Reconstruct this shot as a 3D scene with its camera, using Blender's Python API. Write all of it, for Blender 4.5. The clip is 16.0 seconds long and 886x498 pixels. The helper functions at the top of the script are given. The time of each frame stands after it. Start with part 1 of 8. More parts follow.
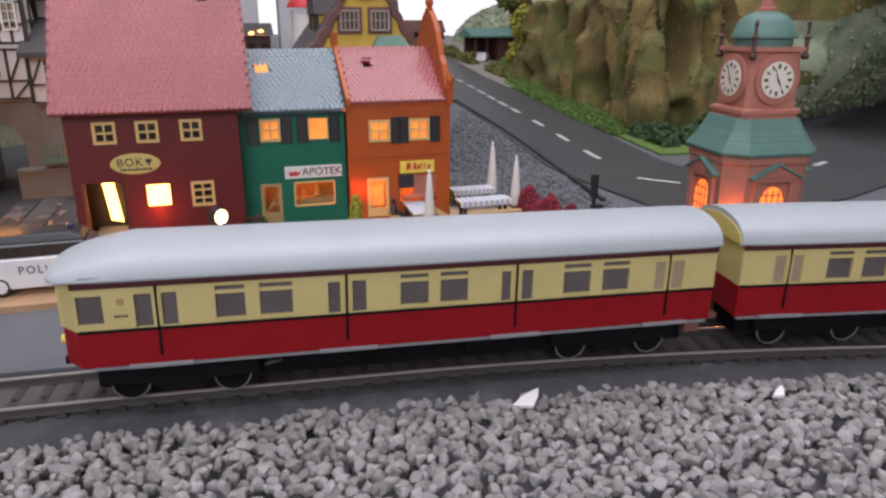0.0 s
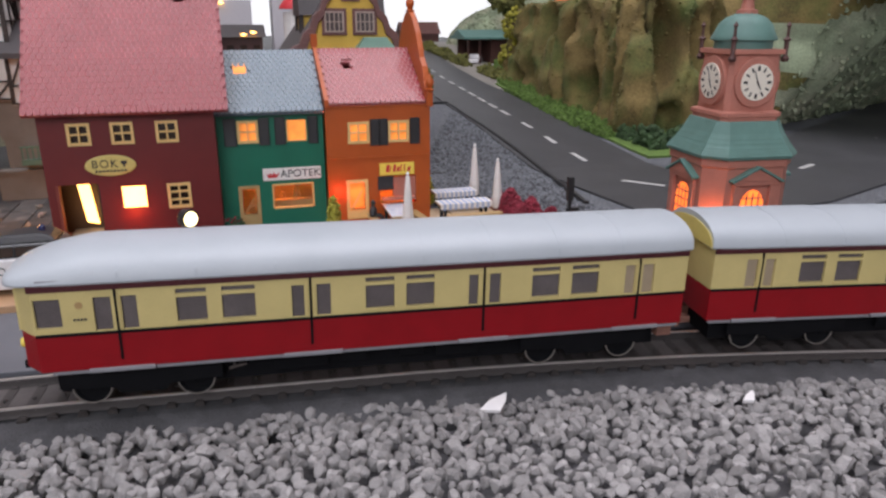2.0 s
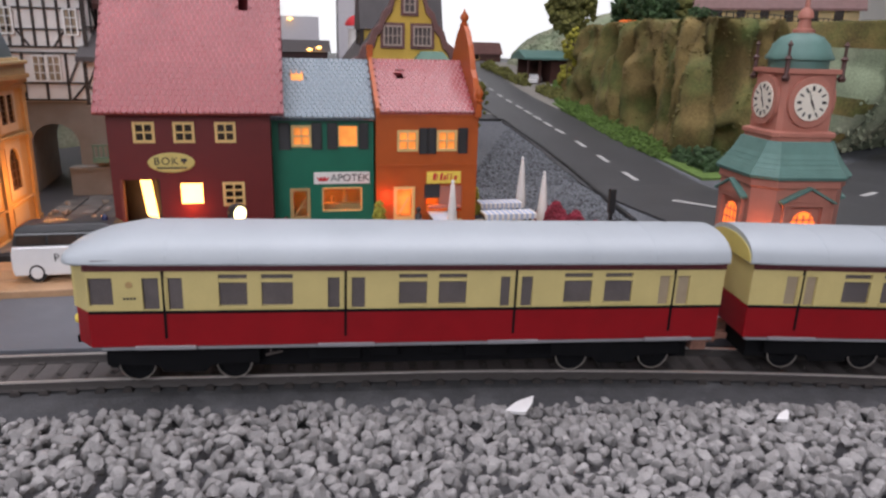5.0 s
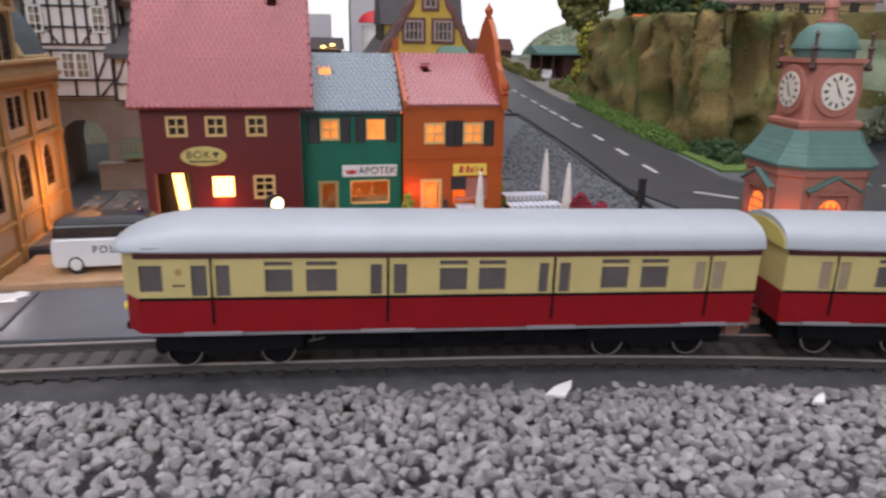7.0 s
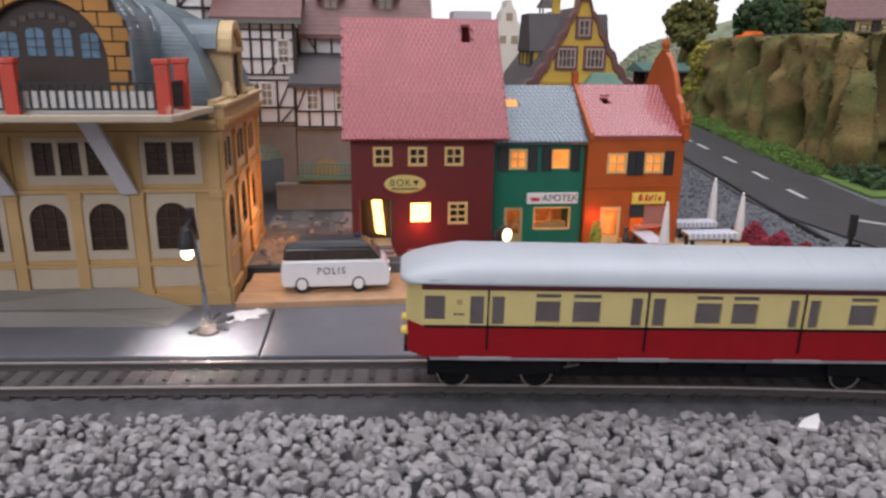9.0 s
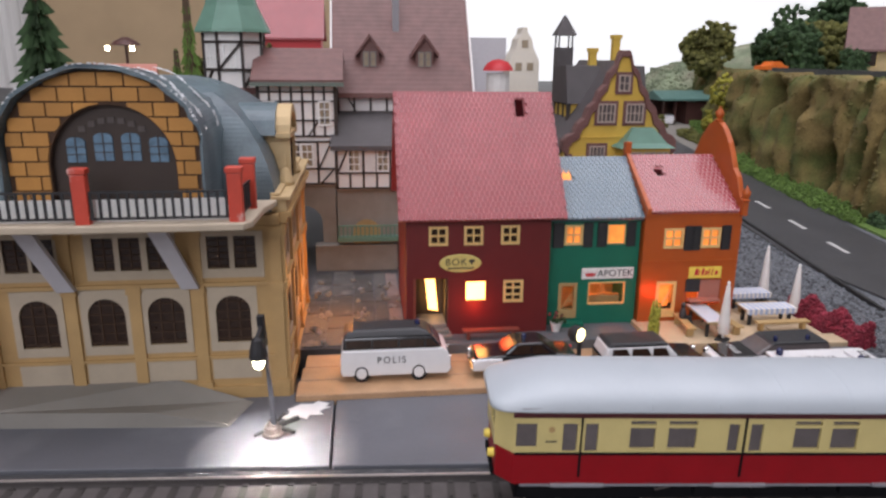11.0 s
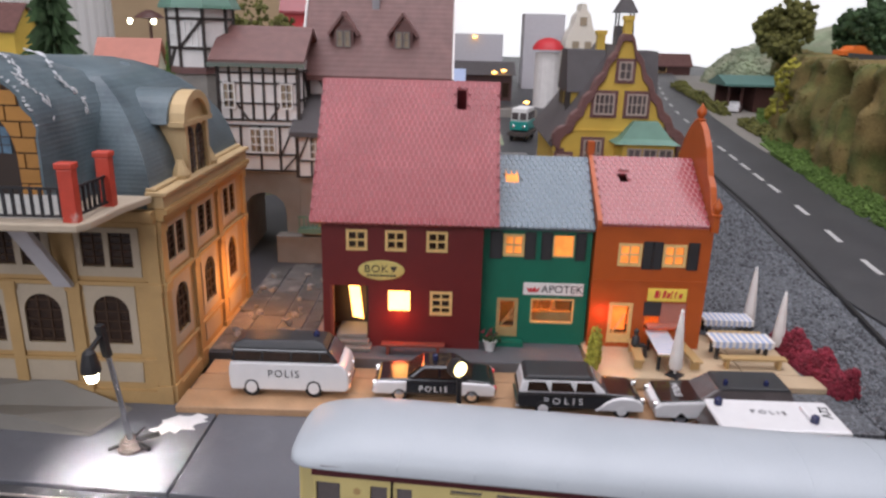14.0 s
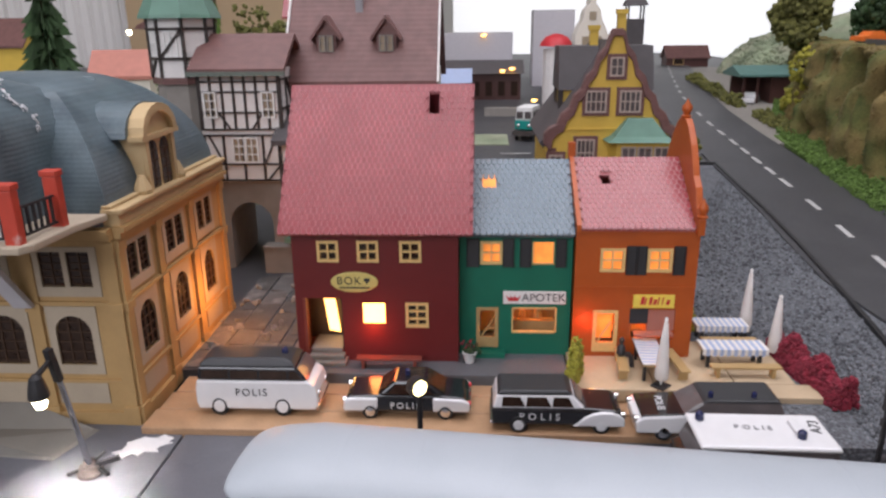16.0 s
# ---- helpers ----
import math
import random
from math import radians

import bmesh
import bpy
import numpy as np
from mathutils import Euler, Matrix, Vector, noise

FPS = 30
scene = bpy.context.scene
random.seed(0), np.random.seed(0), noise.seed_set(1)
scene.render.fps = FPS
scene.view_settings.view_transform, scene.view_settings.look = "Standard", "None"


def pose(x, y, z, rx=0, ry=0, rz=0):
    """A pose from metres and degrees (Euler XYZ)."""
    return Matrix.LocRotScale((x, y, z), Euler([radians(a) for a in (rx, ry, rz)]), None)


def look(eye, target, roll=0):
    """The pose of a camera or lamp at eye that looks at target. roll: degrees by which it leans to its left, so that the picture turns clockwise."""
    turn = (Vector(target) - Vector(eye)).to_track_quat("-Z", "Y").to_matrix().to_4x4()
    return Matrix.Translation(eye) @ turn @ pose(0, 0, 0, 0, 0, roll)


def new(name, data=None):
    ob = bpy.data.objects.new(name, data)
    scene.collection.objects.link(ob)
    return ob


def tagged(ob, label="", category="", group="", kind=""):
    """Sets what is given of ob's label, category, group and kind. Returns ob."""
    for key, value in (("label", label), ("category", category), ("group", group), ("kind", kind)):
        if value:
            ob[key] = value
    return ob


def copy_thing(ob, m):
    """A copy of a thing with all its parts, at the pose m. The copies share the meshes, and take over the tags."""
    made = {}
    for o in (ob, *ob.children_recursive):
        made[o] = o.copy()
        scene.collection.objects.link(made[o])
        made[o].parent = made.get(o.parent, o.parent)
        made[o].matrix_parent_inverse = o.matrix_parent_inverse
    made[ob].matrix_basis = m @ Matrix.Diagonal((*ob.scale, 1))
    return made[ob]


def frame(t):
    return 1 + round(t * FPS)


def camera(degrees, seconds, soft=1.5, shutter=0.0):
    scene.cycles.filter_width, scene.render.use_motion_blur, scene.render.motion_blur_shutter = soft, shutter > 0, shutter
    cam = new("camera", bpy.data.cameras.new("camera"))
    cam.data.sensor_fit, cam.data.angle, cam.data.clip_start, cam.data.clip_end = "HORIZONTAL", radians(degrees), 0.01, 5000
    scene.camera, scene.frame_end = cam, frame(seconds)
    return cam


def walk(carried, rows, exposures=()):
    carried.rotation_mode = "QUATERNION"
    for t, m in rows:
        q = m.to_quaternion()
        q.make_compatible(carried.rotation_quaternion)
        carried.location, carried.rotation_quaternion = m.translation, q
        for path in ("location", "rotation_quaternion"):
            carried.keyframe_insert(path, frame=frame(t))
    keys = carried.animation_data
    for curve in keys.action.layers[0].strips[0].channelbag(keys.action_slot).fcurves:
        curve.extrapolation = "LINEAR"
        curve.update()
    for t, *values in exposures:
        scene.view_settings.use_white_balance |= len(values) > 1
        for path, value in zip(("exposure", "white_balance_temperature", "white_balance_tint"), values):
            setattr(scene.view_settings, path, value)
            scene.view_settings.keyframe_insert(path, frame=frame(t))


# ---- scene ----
cam = camera(64.4, 16.0, soft=2.5, shutter=0.5)
METRES, EYE, TILT, LEAN, TURN = 0.296, 0.104, -18.0, 0.0, -17.0
ROWS = [
    (0.0, 0.0, 0.0, 0.0, 0.0, 0.0, -0.0),
    (0.5, 0.0041, 0.002, -0.0013, -0.3, -0.3, 0.3),
    (1.0, 0.0021, 0.0103, -0.0, 0.15, -0.48, 0.1),
    (1.5, 0.0167, 0.0074, 0.002, 0.39, -0.17, 0.27),
    (2.0, 0.0324, 0.0066, 0.0013, -0.11, 0.15, -0.1),
    (2.5, 0.0287, 0.0072, -0.0074, 0.72, 0.1, -0.89),
    (3.0, 0.0189, 0.006, -0.0135, 2.36, 0.08, -1.95),
    (3.5, 0.0347, 0.0201, -0.0196, 3.55, 0.35, -2.32),
    (4.0, 0.0401, 0.0108, -0.0128, 4.23, 1.47, -2.92),
    (4.2, 0.0450, 0.0032, -0.0110, 4.52, 1.87, -3.04),
    (6.3, 0.0604, -0.0156, -0.0296, 3.97, 1.27, -2.47),
    (6.5, 0.0539, -0.0221, -0.0292, 4.0, 1.51, -2.57),
    (7.0, 0.024, -0.0233, -0.0315, 5.02, 1.46, -2.55),
    (7.5, -0.0484, -0.0416, -0.0333, 6.74, 1.6, -3.55),
    (8.0, -0.084, -0.0567, -0.0328, 8.43, 1.81, -3.76),
    (8.5, -0.1268, -0.0917, -0.0263, 9.52, 1.98, -3.78),
    (9.0, -0.1836, -0.108, -0.018, 9.9, 1.91, -3.85),
    (9.5, -0.2371, -0.1258, 0.0013, 10.15, 2.36, -3.95),
    (10.0, -0.2795, -0.1411, 0.0353, 9.79, 2.78, -3.8),
    (10.2, -0.2888, -0.1403, 0.0485, 9.46, 3.00, -3.62),
    (12.3, -0.2177, -0.0149, 0.1610, 12.10, -0.00, -3.86),
    (12.5, -0.1971, 0.0022, 0.1613, 12.59, -0.41, -3.93),
    (13.0, -0.1579, 0.03, 0.1611, 13.51, -1.07, -4.6),
    (13.5, -0.102, 0.0376, 0.1603, 14.56, -0.9, -5.17),
    (14.0, -0.0649, 0.0593, 0.1764, 16.97, -0.24, -6.84),
    (14.5, -0.0357, 0.0713, 0.1891, 18.85, 0.4, -7.15),
    (15.0, -0.0181, 0.0832, 0.2032, 19.08, 0.24, -6.37),
    (15.5, -0.0089, 0.1, 0.203, 18.74, 0.13, -6.09),
    (16.0, -0.0033, 0.1192, 0.1995, 19.19, -0.53, -5.44),
]
walk(cam, [(t, pose(0, 0, EYE, TILT, LEAN, TURN) @ pose(METRES * x, METRES * y, METRES * z, 90 + pitch, roll, yaw)) for t, x, y, z, yaw, pitch, roll in ROWS])

# world: the dim grey of a room around the layout
world = bpy.data.worlds.new("room_air")
scene.world = world
world.use_nodes = True
world.node_tree.nodes["Background"].inputs[0].default_value = (0.86, 0.9, 1.0, 1)
world.node_tree.nodes["Background"].inputs[1].default_value = 0.25
C = 0.01  # everything below is written in centimetres


def area_lamp(name, eye, target, sx, sy, watts, colour):
    d = bpy.data.lights.new(name, "AREA")
    d.shape, d.size, d.size_y, d.energy, d.color = "RECTANGLE", sx * C, sy * C, watts, colour
    ob = new(name, d)
    ob.matrix_world = look([a * C for a in eye], [a * C for a in target])
    return ob


def bulb(name, x, y, z, watts, colour, r=0.15):
    d = bpy.data.lights.new(name, "POINT")
    d.energy, d.color, d.shadow_soft_size = watts, colour, r * C
    ob = new(name, d)
    ob.location = (x * C, y * C, z * C)
    return ob


area_lamp("ceiling_panel_lamp", (10, 40, 150), (10, 40, 0), 180, 140, 28.0, (0.985, 0.94, 1.03))
# added fill from behind the camera; the south wall has no opening
area_lamp("window_light", (-60, -110, 90), (0, 40, 0), 120, 90, 16.0, (0.93, 0.93, 1.03))


# ---- materials ----
def mat(name, col, rough=0.6, var=0.12, scale=2.0, bump=0.15, fine=25.0, metal=0.0, spec=0.5, stain=None, stain_at=0.62, piece=0.0, emit=0.0, coat=0.0, edge=0.12, course=0.0):
    """Noise at two scales (per centimetre), stains of a second colour, and a fine relief."""
    m = bpy.data.materials.new(name)
    m.use_nodes = True
    nt = m.node_tree
    nd, ln = nt.nodes, nt.links
    b = nd["Principled BSDF"]
    b.inputs["Roughness"].default_value = rough
    b.inputs["Metallic"].default_value = metal
    b.inputs["Specular IOR Level"].default_value = spec
    b.inputs["Coat Weight"].default_value = coat
    tc = nd.new("ShaderNodeTexCoord")

    def nz(s, det):
        n = nd.new("ShaderNodeTexNoise")
        n.inputs["Scale"].default_value = s * 100
        n.inputs["Detail"].default_value = det
        ln.new(tc.outputs["Object"], n.inputs["Vector"])
        return n
    big, small = nz(scale, 4), nz(fine, 2)
    mix = nd.new("ShaderNodeMix")
    mix.data_type, mix.blend_type = "FLOAT", "MIX"
    mix.inputs[0].default_value = 0.4
    ln.new(big.outputs["Fac"], mix.inputs[2])
    ln.new(small.outputs["Fac"], mix.inputs[3])
    mr = nd.new("ShaderNodeMapRange")
    mr.inputs[1].default_value, mr.inputs[2].default_value = 0.3, 0.7
    mr.inputs[3].default_value, mr.inputs[4].default_value = 1 - var, 1 + var
    ln.new(mix.outputs[0], mr.inputs[0])
    val = mr.outputs[0]
    if piece:
        oi = nd.new("ShaderNodeObjectInfo")
        geo = nd.new("ShaderNodeNewGeometry")
        ad = nd.new("ShaderNodeMath")
        ad.operation = "ADD"
        ln.new(oi.outputs["Random"], ad.inputs[0])
        ln.new(geo.outputs["Random Per Island"], ad.inputs[1])
        fr = nd.new("ShaderNodeMath")
        fr.operation = "FRACT"
        ln.new(ad.outputs[0], fr.inputs[0])
        pr = nd.new("ShaderNodeMapRange")
        pr.inputs[3].default_value, pr.inputs[4].default_value = 1 - piece, 1 + piece
        ln.new(fr.outputs[0], pr.inputs[0])
        mu = nd.new("ShaderNodeMath")
        mu.operation = "MULTIPLY"
        ln.new(val, mu.inputs[0])
        ln.new(pr.outputs[0], mu.inputs[1])
        val = mu.outputs[0]
    sc = nd.new("ShaderNodeVectorMath")
    sc.operation = "SCALE"
    ln.new(val, sc.inputs["Scale"])
    if stain:
        st = nz(scale * 0.7, 6)
        cr = nd.new("ShaderNodeMapRange")
        cr.inputs[1].default_value, cr.inputs[2].default_value = stain_at, stain_at + edge
        ln.new(st.outputs["Fac"], cr.inputs[0])
        sm = nd.new("ShaderNodeMix")
        sm.data_type = "RGBA"
        sm.inputs[6].default_value, sm.inputs[7].default_value = (*col, 1), (*stain, 1)
        ln.new(cr.outputs[0], sm.inputs[0])
        ln.new(sm.outputs[2], sc.inputs[0])
    else:
        sc.inputs[0].default_value = col
    ln.new(sc.outputs[0], b.inputs["Base Color"])
    if course:
        # fine tile courses pressed into the sheet
        wv = nd.new("ShaderNodeTexWave")
        wv.bands_direction = "Z"
        wv.inputs["Scale"].default_value = 31.4 / course
        wv.inputs["Distortion"].default_value = 0.6
        wv.inputs["Detail Scale"].default_value = 3.0
        ln.new(tc.outputs["Object"], wv.inputs["Vector"])
        bc = nd.new("ShaderNodeBump")
        bc.inputs["Strength"].default_value = 0.14
        bc.inputs["Distance"].default_value = 0.0006
        ln.new(wv.outputs["Fac"], bc.inputs["Height"])
        ln.new(bc.outputs[0], b.inputs["Normal"])
    elif bump:
        bp = nd.new("ShaderNodeBump")
        bp.inputs["Strength"].default_value = bump
        bp.inputs["Distance"].default_value = 0.0004
        ln.new(small.outputs["Fac"], bp.inputs["Height"])
        ln.new(bp.outputs[0], b.inputs["Normal"])
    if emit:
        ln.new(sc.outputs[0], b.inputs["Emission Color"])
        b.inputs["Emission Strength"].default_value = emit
    return m


def glass(name, col, rough=0.05, trans=1.0):
    m = bpy.data.materials.new(name)
    m.use_nodes = True
    b = m.node_tree.nodes["Principled BSDF"]
    b.inputs["Base Color"].default_value = (*col, 1)
    b.inputs["Roughness"].default_value = rough
    b.inputs["Transmission Weight"].default_value = trans
    return m


M = dict(
    red_wall=mat("dark_red_plastic", (0.13, 0.012, 0.012), 0.5, 0.1, 1.5),
    red_roof=mat("rose_red_tile", (0.26, 0.038, 0.045), 0.34, 0.1, 0.5, 0.12, piece=0.06, coat=0.12),
    green_wall=mat("green_plastic", (0.008, 0.14, 0.085), 0.45, 0.12, 1.0),
    blue_roof=mat("blue_grey_tile", (0.095, 0.145, 0.185), 0.26, 0.12, 0.6, 0.12, piece=0.06, coat=0.3),
    orange_wall=mat("orange_plastic", (0.42, 0.085, 0.012), 0.45, 0.12, 1.2),
    orange_roof=mat("pale_red_tile", (0.3, 0.05, 0.06), 0.26, 0.12, 0.5, 0.12, piece=0.06, coat=0.3),
    # paler copies of the tile colours: highlights painted on the tile edges
    red_edge_light=mat("rose_tile_edge_highlight", (0.52, 0.19, 0.205), 0.3, 0.3, 0.5, 0.1, coat=0.3),
    blue_edge_light=mat("blue_tile_edge_highlight", (0.27, 0.33, 0.37), 0.3, 0.3, 0.5, 0.1, coat=0.3),
    orange_edge_light=mat("pale_tile_edge_highlight", (0.56, 0.28, 0.285), 0.3, 0.3, 0.5, 0.1, coat=0.3),
    cream=mat("cream_plastic", (0.72, 0.5, 0.2), 0.5, 0.1, 3.0),
    black=mat("black_plastic", (0.018, 0.018, 0.02), 0.5, 0.2, 3.0),
    dark=mat("dark_void", (0.012, 0.01, 0.01), 0.8, 0.2, 3.0),
    white=mat("white_paint", (0.8, 0.8, 0.78), 0.4, 0.05, 3.0),
    sign_white=mat("sign_white", (0.78, 0.77, 0.75), 0.6, 0.05, 3.0),
    sign_yellow=mat("sign_yellow", (0.82, 0.64, 0.1), 0.55, 0.06, 3.0),
    sign_olive=mat("sign_pale_yellow", (0.6, 0.5, 0.16), 0.55, 0.08, 3.0),
    sign_red=mat("sign_red", (0.55, 0.03, 0.04), 0.5, 0.06, 3.0),
    ink=mat("dark_ink", (0.03, 0.03, 0.03), 0.6, 0.1, 3.0),
    t_red=mat("rail_car_red", (0.25, 0.003, 0.008), 0.45, 0.12, 1.2, 0.08, spec=0.3),
    t_cream=mat("rail_car_cream", (0.57, 0.475, 0.2), 0.38, 0.08, 1.2, 0.08),
    t_roof=mat("rail_car_silver_roof", (0.40, 0.44, 0.475), 0.42, 0.05, 0.5, 0.1, stain=(0.37, 0.41, 0.445), stain_at=0.5, edge=0.25),
    t_maroon=mat("rail_car_maroon", (0.06, 0.008, 0.012), 0.4, 0.1, 2.0),
    t_grey=mat("rail_car_sill_grey", (0.25, 0.25, 0.27), 0.4, 0.1, 2.0),
    t_under=mat("underframe_black", (0.005, 0.0052, 0.0065), 0.8, 0.25, 2.0, spec=0.15),
    t_glass=mat("smoky_window", (0.115, 0.1, 0.1), 0.12, 0.25, 1.0, 0.0),
    t_pale=mat("pale_door_window", (0.36, 0.29, 0.2), 0.3, 0.15, 1.0, 0.0),
    steel=mat("rail_steel", (0.42, 0.38, 0.36), 0.28, 0.2, 3.0, 0.1, metal=0.85),
    copper=mat("coppery_brown_metal", (0.3, 0.15, 0.11), 0.45, 0.3, 4.0, metal=0.2),
    rust=mat("rusty_metal", (0.075, 0.06, 0.055), 0.6, 0.3, 4.0),
    sleeper=mat("sleeper_plastic", (0.042, 0.036, 0.034), 0.7, 0.2, 2.0),
    bed=mat("black_foam_bed", (0.058, 0.058, 0.062), 0.9, 0.35, 1.2, 0.9, 14.0, stain=(0.085, 0.085, 0.09), stain_at=0.5),
    wheel_rim=mat("dull_wheel_rim", (0.36, 0.33, 0.3), 0.45, 0.15, 3.0, 0.05, metal=0.5),
    rail_top=mat("polished_rail_top", (0.62, 0.58, 0.55), 0.3, 0.1, 3.0, 0.05, metal=0.6),
    infill=mat("track_infill", (0.085, 0.075, 0.073), 0.8, 0.25, 1.5, 0.4),
    stone=mat("grey_gravel", (0.285, 0.275, 0.272), 0.85, 0.22, 3.0, 0.6, 30.0, piece=0.24),
    # bed colour darker than the stones, as painted shade in their gaps
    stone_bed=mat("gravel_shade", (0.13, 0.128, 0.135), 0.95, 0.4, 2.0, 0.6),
    chip=mat("white_chip", (0.75, 0.74, 0.74), 0.7, 0.06, 3.0),
    street=mat("grey_street_card", (0.118, 0.122, 0.138), 0.55, 0.14, 0.35, 0.3, 18.0, stain=(0.155, 0.16, 0.175), stain_at=0.58),
    pave=mat("grey_pavement", (0.11, 0.115, 0.125), 0.6, 0.15, 0.8, 0.3),
    alley_slab=mat("worn_alley_slab", (0.095, 0.093, 0.09), 0.7, 0.35, 0.9, 0.5, 9.0, stain=(0.2, 0.19, 0.18), stain_at=0.55, piece=0.25),
    alley_pink=mat("pinkish_alley_slab", (0.2, 0.15, 0.14), 0.7, 0.25, 0.9, 0.4, 9.0, piece=0.2),
    ramp=mat("warm_grey_ramp", (0.24, 0.225, 0.20), 0.7, 0.1, 0.6, 0.2),
    wood=mat("pale_brown_wood", (0.42, 0.255, 0.14), 0.55, 0.2, 0.9, 0.2, 12.0, piece=0.12),
    terrace=mat("pale_terrace_wood", (0.52, 0.40, 0.26), 0.6, 0.14, 0.9, 0.2, piece=0.06),
    bench=mat("bench_tan_wood", (0.42, 0.28, 0.12), 0.5, 0.12, 2.0),
    bench_red=mat("bench_red_brown", (0.2, 0.045, 0.03), 0.5, 0.15, 2.0),
    fine=mat("blue_grey_fine_gravel", (0.1, 0.107, 0.118), 0.95, 0.9, 9.0, 1.0, 7.0, stain=(0.19, 0.2, 0.213), stain_at=0.56),
    asphalt=mat("asphalt", (0.052, 0.053, 0.057), 0.5, 0.25, 0.3, 0.4, 15.0, stain=(0.055, 0.056, 0.06), stain_at=0.52),
    line=mat("road_line", (0.42, 0.42, 0.41), 0.7, 0.15, 3.0),
    brick_y=mat("station_ochre", (0.44, 0.285, 0.12), 0.6, 0.14, 0.8, 0.25),
    pale_stone=mat("station_pale_ochre", (0.52, 0.38, 0.2), 0.6, 0.14, 0.8, 0.25),
    panel=mat("station_pale_panel", (0.43, 0.36, 0.27), 0.65, 0.12, 0.8, 0.2),
    slate=mat("blue_grey_sheet", (0.105, 0.145, 0.165), 0.4, 0.2, 0.7, 0.35, 8.0, stain=(0.07, 0.10, 0.12), stain_at=0.5, course=0.17),
    glue=mat("white_glue", (0.6, 0.62, 0.64), 0.35, 0.1, 4.0),
    orange_brick=mat("orange_card_brick", (0.42, 0.2, 0.045), 0.65, 0.15, 1.0, 0.2, piece=0.14),
    mortar=mat("brown_mortar", (0.06, 0.03, 0.015), 0.8, 0.15, 2.0),
    door_brown=mat("dark_brown_card", (0.035, 0.022, 0.016), 0.6, 0.15, 1.5),
    blue_pane=mat("blue_pane", (0.12, 0.2, 0.28), 0.2, 0.35, 3.0, 0.0),
    dark_pane=mat("brown_dark_pane", (0.03, 0.017, 0.012), 0.18, 0.4, 2.5, 0.0),
    post_red=mat("red_post_paint", (0.5, 0.055, 0.03), 0.5, 0.15, 2.0, stain=(0.6, 0.5, 0.46), stain_at=0.66),
    strut=mat("white_paper_strut", (0.5, 0.49, 0.52), 0.6, 0.06, 2.0),
    t_brick=mat("salmon_brick", (0.44, 0.175, 0.13), 0.6, 0.15, 1.2, 0.3),
    t_green=mat("verdigris_roof", (0.10, 0.2, 0.175), 0.55, 0.15, 1.2, 0.25),
    eaves=mat("grey_green_board", (0.12, 0.15, 0.125), 0.6, 0.15, 1.5),
    brown=mat("dark_brown_plastic", (0.075, 0.03, 0.025), 0.5, 0.15, 2.0),
    clock=mat("clock_face", (0.78, 0.73, 0.63), 0.4, 0.04, 2.0),
    frame_pale=mat("dull_pale_frame", (0.42, 0.34, 0.29), 0.6, 0.1, 2.0),
    timber=mat("dark_timber", (0.035, 0.026, 0.022), 0.65, 0.2, 2.0),
    plaster=mat("white_plaster", (0.76, 0.74, 0.72), 0.75, 0.08, 1.5),
    stone_wall=mat("grey_stone_wall", (0.28, 0.26, 0.235), 0.8, 0.15, 1.2, 0.4),
    brown_roof=mat("brown_tile_roof", (0.15, 0.072, 0.065), 0.5, 0.25, 1.6, 0.3, course=0.3),
    grey_roof=mat("dark_grey_roof", (0.075, 0.068, 0.07), 0.65, 0.15, 1.2, 0.3),
    yellow_wall=mat("yellow_wall", (0.62, 0.42, 0.07), 0.6, 0.1, 1.0),
    teal_roof=mat("green_metal_roof", (0.115, 0.23, 0.175), 0.5, 0.12, 1.2),
    grass=mat("grass_flock", (0.1, 0.17, 0.035), 0.95, 0.45, 2.0, 0.9, 9.0, piece=0.3),
    cliff=mat("mossy_fabric_cliff", (0.19, 0.138, 0.05), 0.95, 0.5, 0.35, 1.0, 5.0, stain=(0.085, 0.11, 0.03), stain_at=0.41, edge=0.25),
    moss=mat("mossy_green_slope", (0.25, 0.3, 0.195), 0.95, 0.45, 0.3, 0.9, 6.0, stain=(0.36, 0.35, 0.26), stain_at=0.45, edge=0.3),
    leaf_y=mat("yellow_green_foam", (0.32, 0.30, 0.04), 0.9, 0.3, 3.0, 0.6, piece=0.3),
    leaf_g=mat("dark_green_foam", (0.035, 0.07, 0.025), 0.9, 0.35, 3.0, 0.6, piece=0.35),
    leaf_o=mat("olive_foam", (0.12, 0.12, 0.03), 0.9, 0.35, 3.0, 0.6, piece=0.35),
    leaf_r=mat("crimson_foam", (0.2, 0.018, 0.035), 0.85, 0.35, 3.0, 0.6, piece=0.35),
    bark=mat("bark", (0.08, 0.05, 0.03), 0.85, 0.3, 3.0),
    cloth_w=mat("white_cloth", (0.74, 0.71, 0.68), 0.75, 0.06, 2.0),
    cloth_b=mat("blue_cloth", (0.36, 0.44, 0.62), 0.75, 0.06, 2.0),
    car_black=mat("gloss_black", (0.014, 0.014, 0.016), 0.16, 0.15, 2.0, 0.03, coat=0.5),
    car_white=mat("gloss_white", (0.76, 0.76, 0.77), 0.2, 0.04, 2.0, 0.03, coat=0.5),
    car_grey=mat("matt_dark_grey", (0.028, 0.029, 0.032), 0.45, 0.12, 2.0),
    tyre=mat("tyre", (0.015, 0.015, 0.016), 0.7, 0.15, 3.0),
    chrome=mat("chrome", (0.7, 0.7, 0.7), 0.15, 0.05, 3.0, 0.03, metal=1.0),
    blue_lamp=mat("dark_blue_beacon", (0.02, 0.025, 0.08), 0.2, 0.1, 3.0, 0.0),
    car_teal=mat("teal_paint", (0.02, 0.36, 0.32), 0.3, 0.06, 2.0),
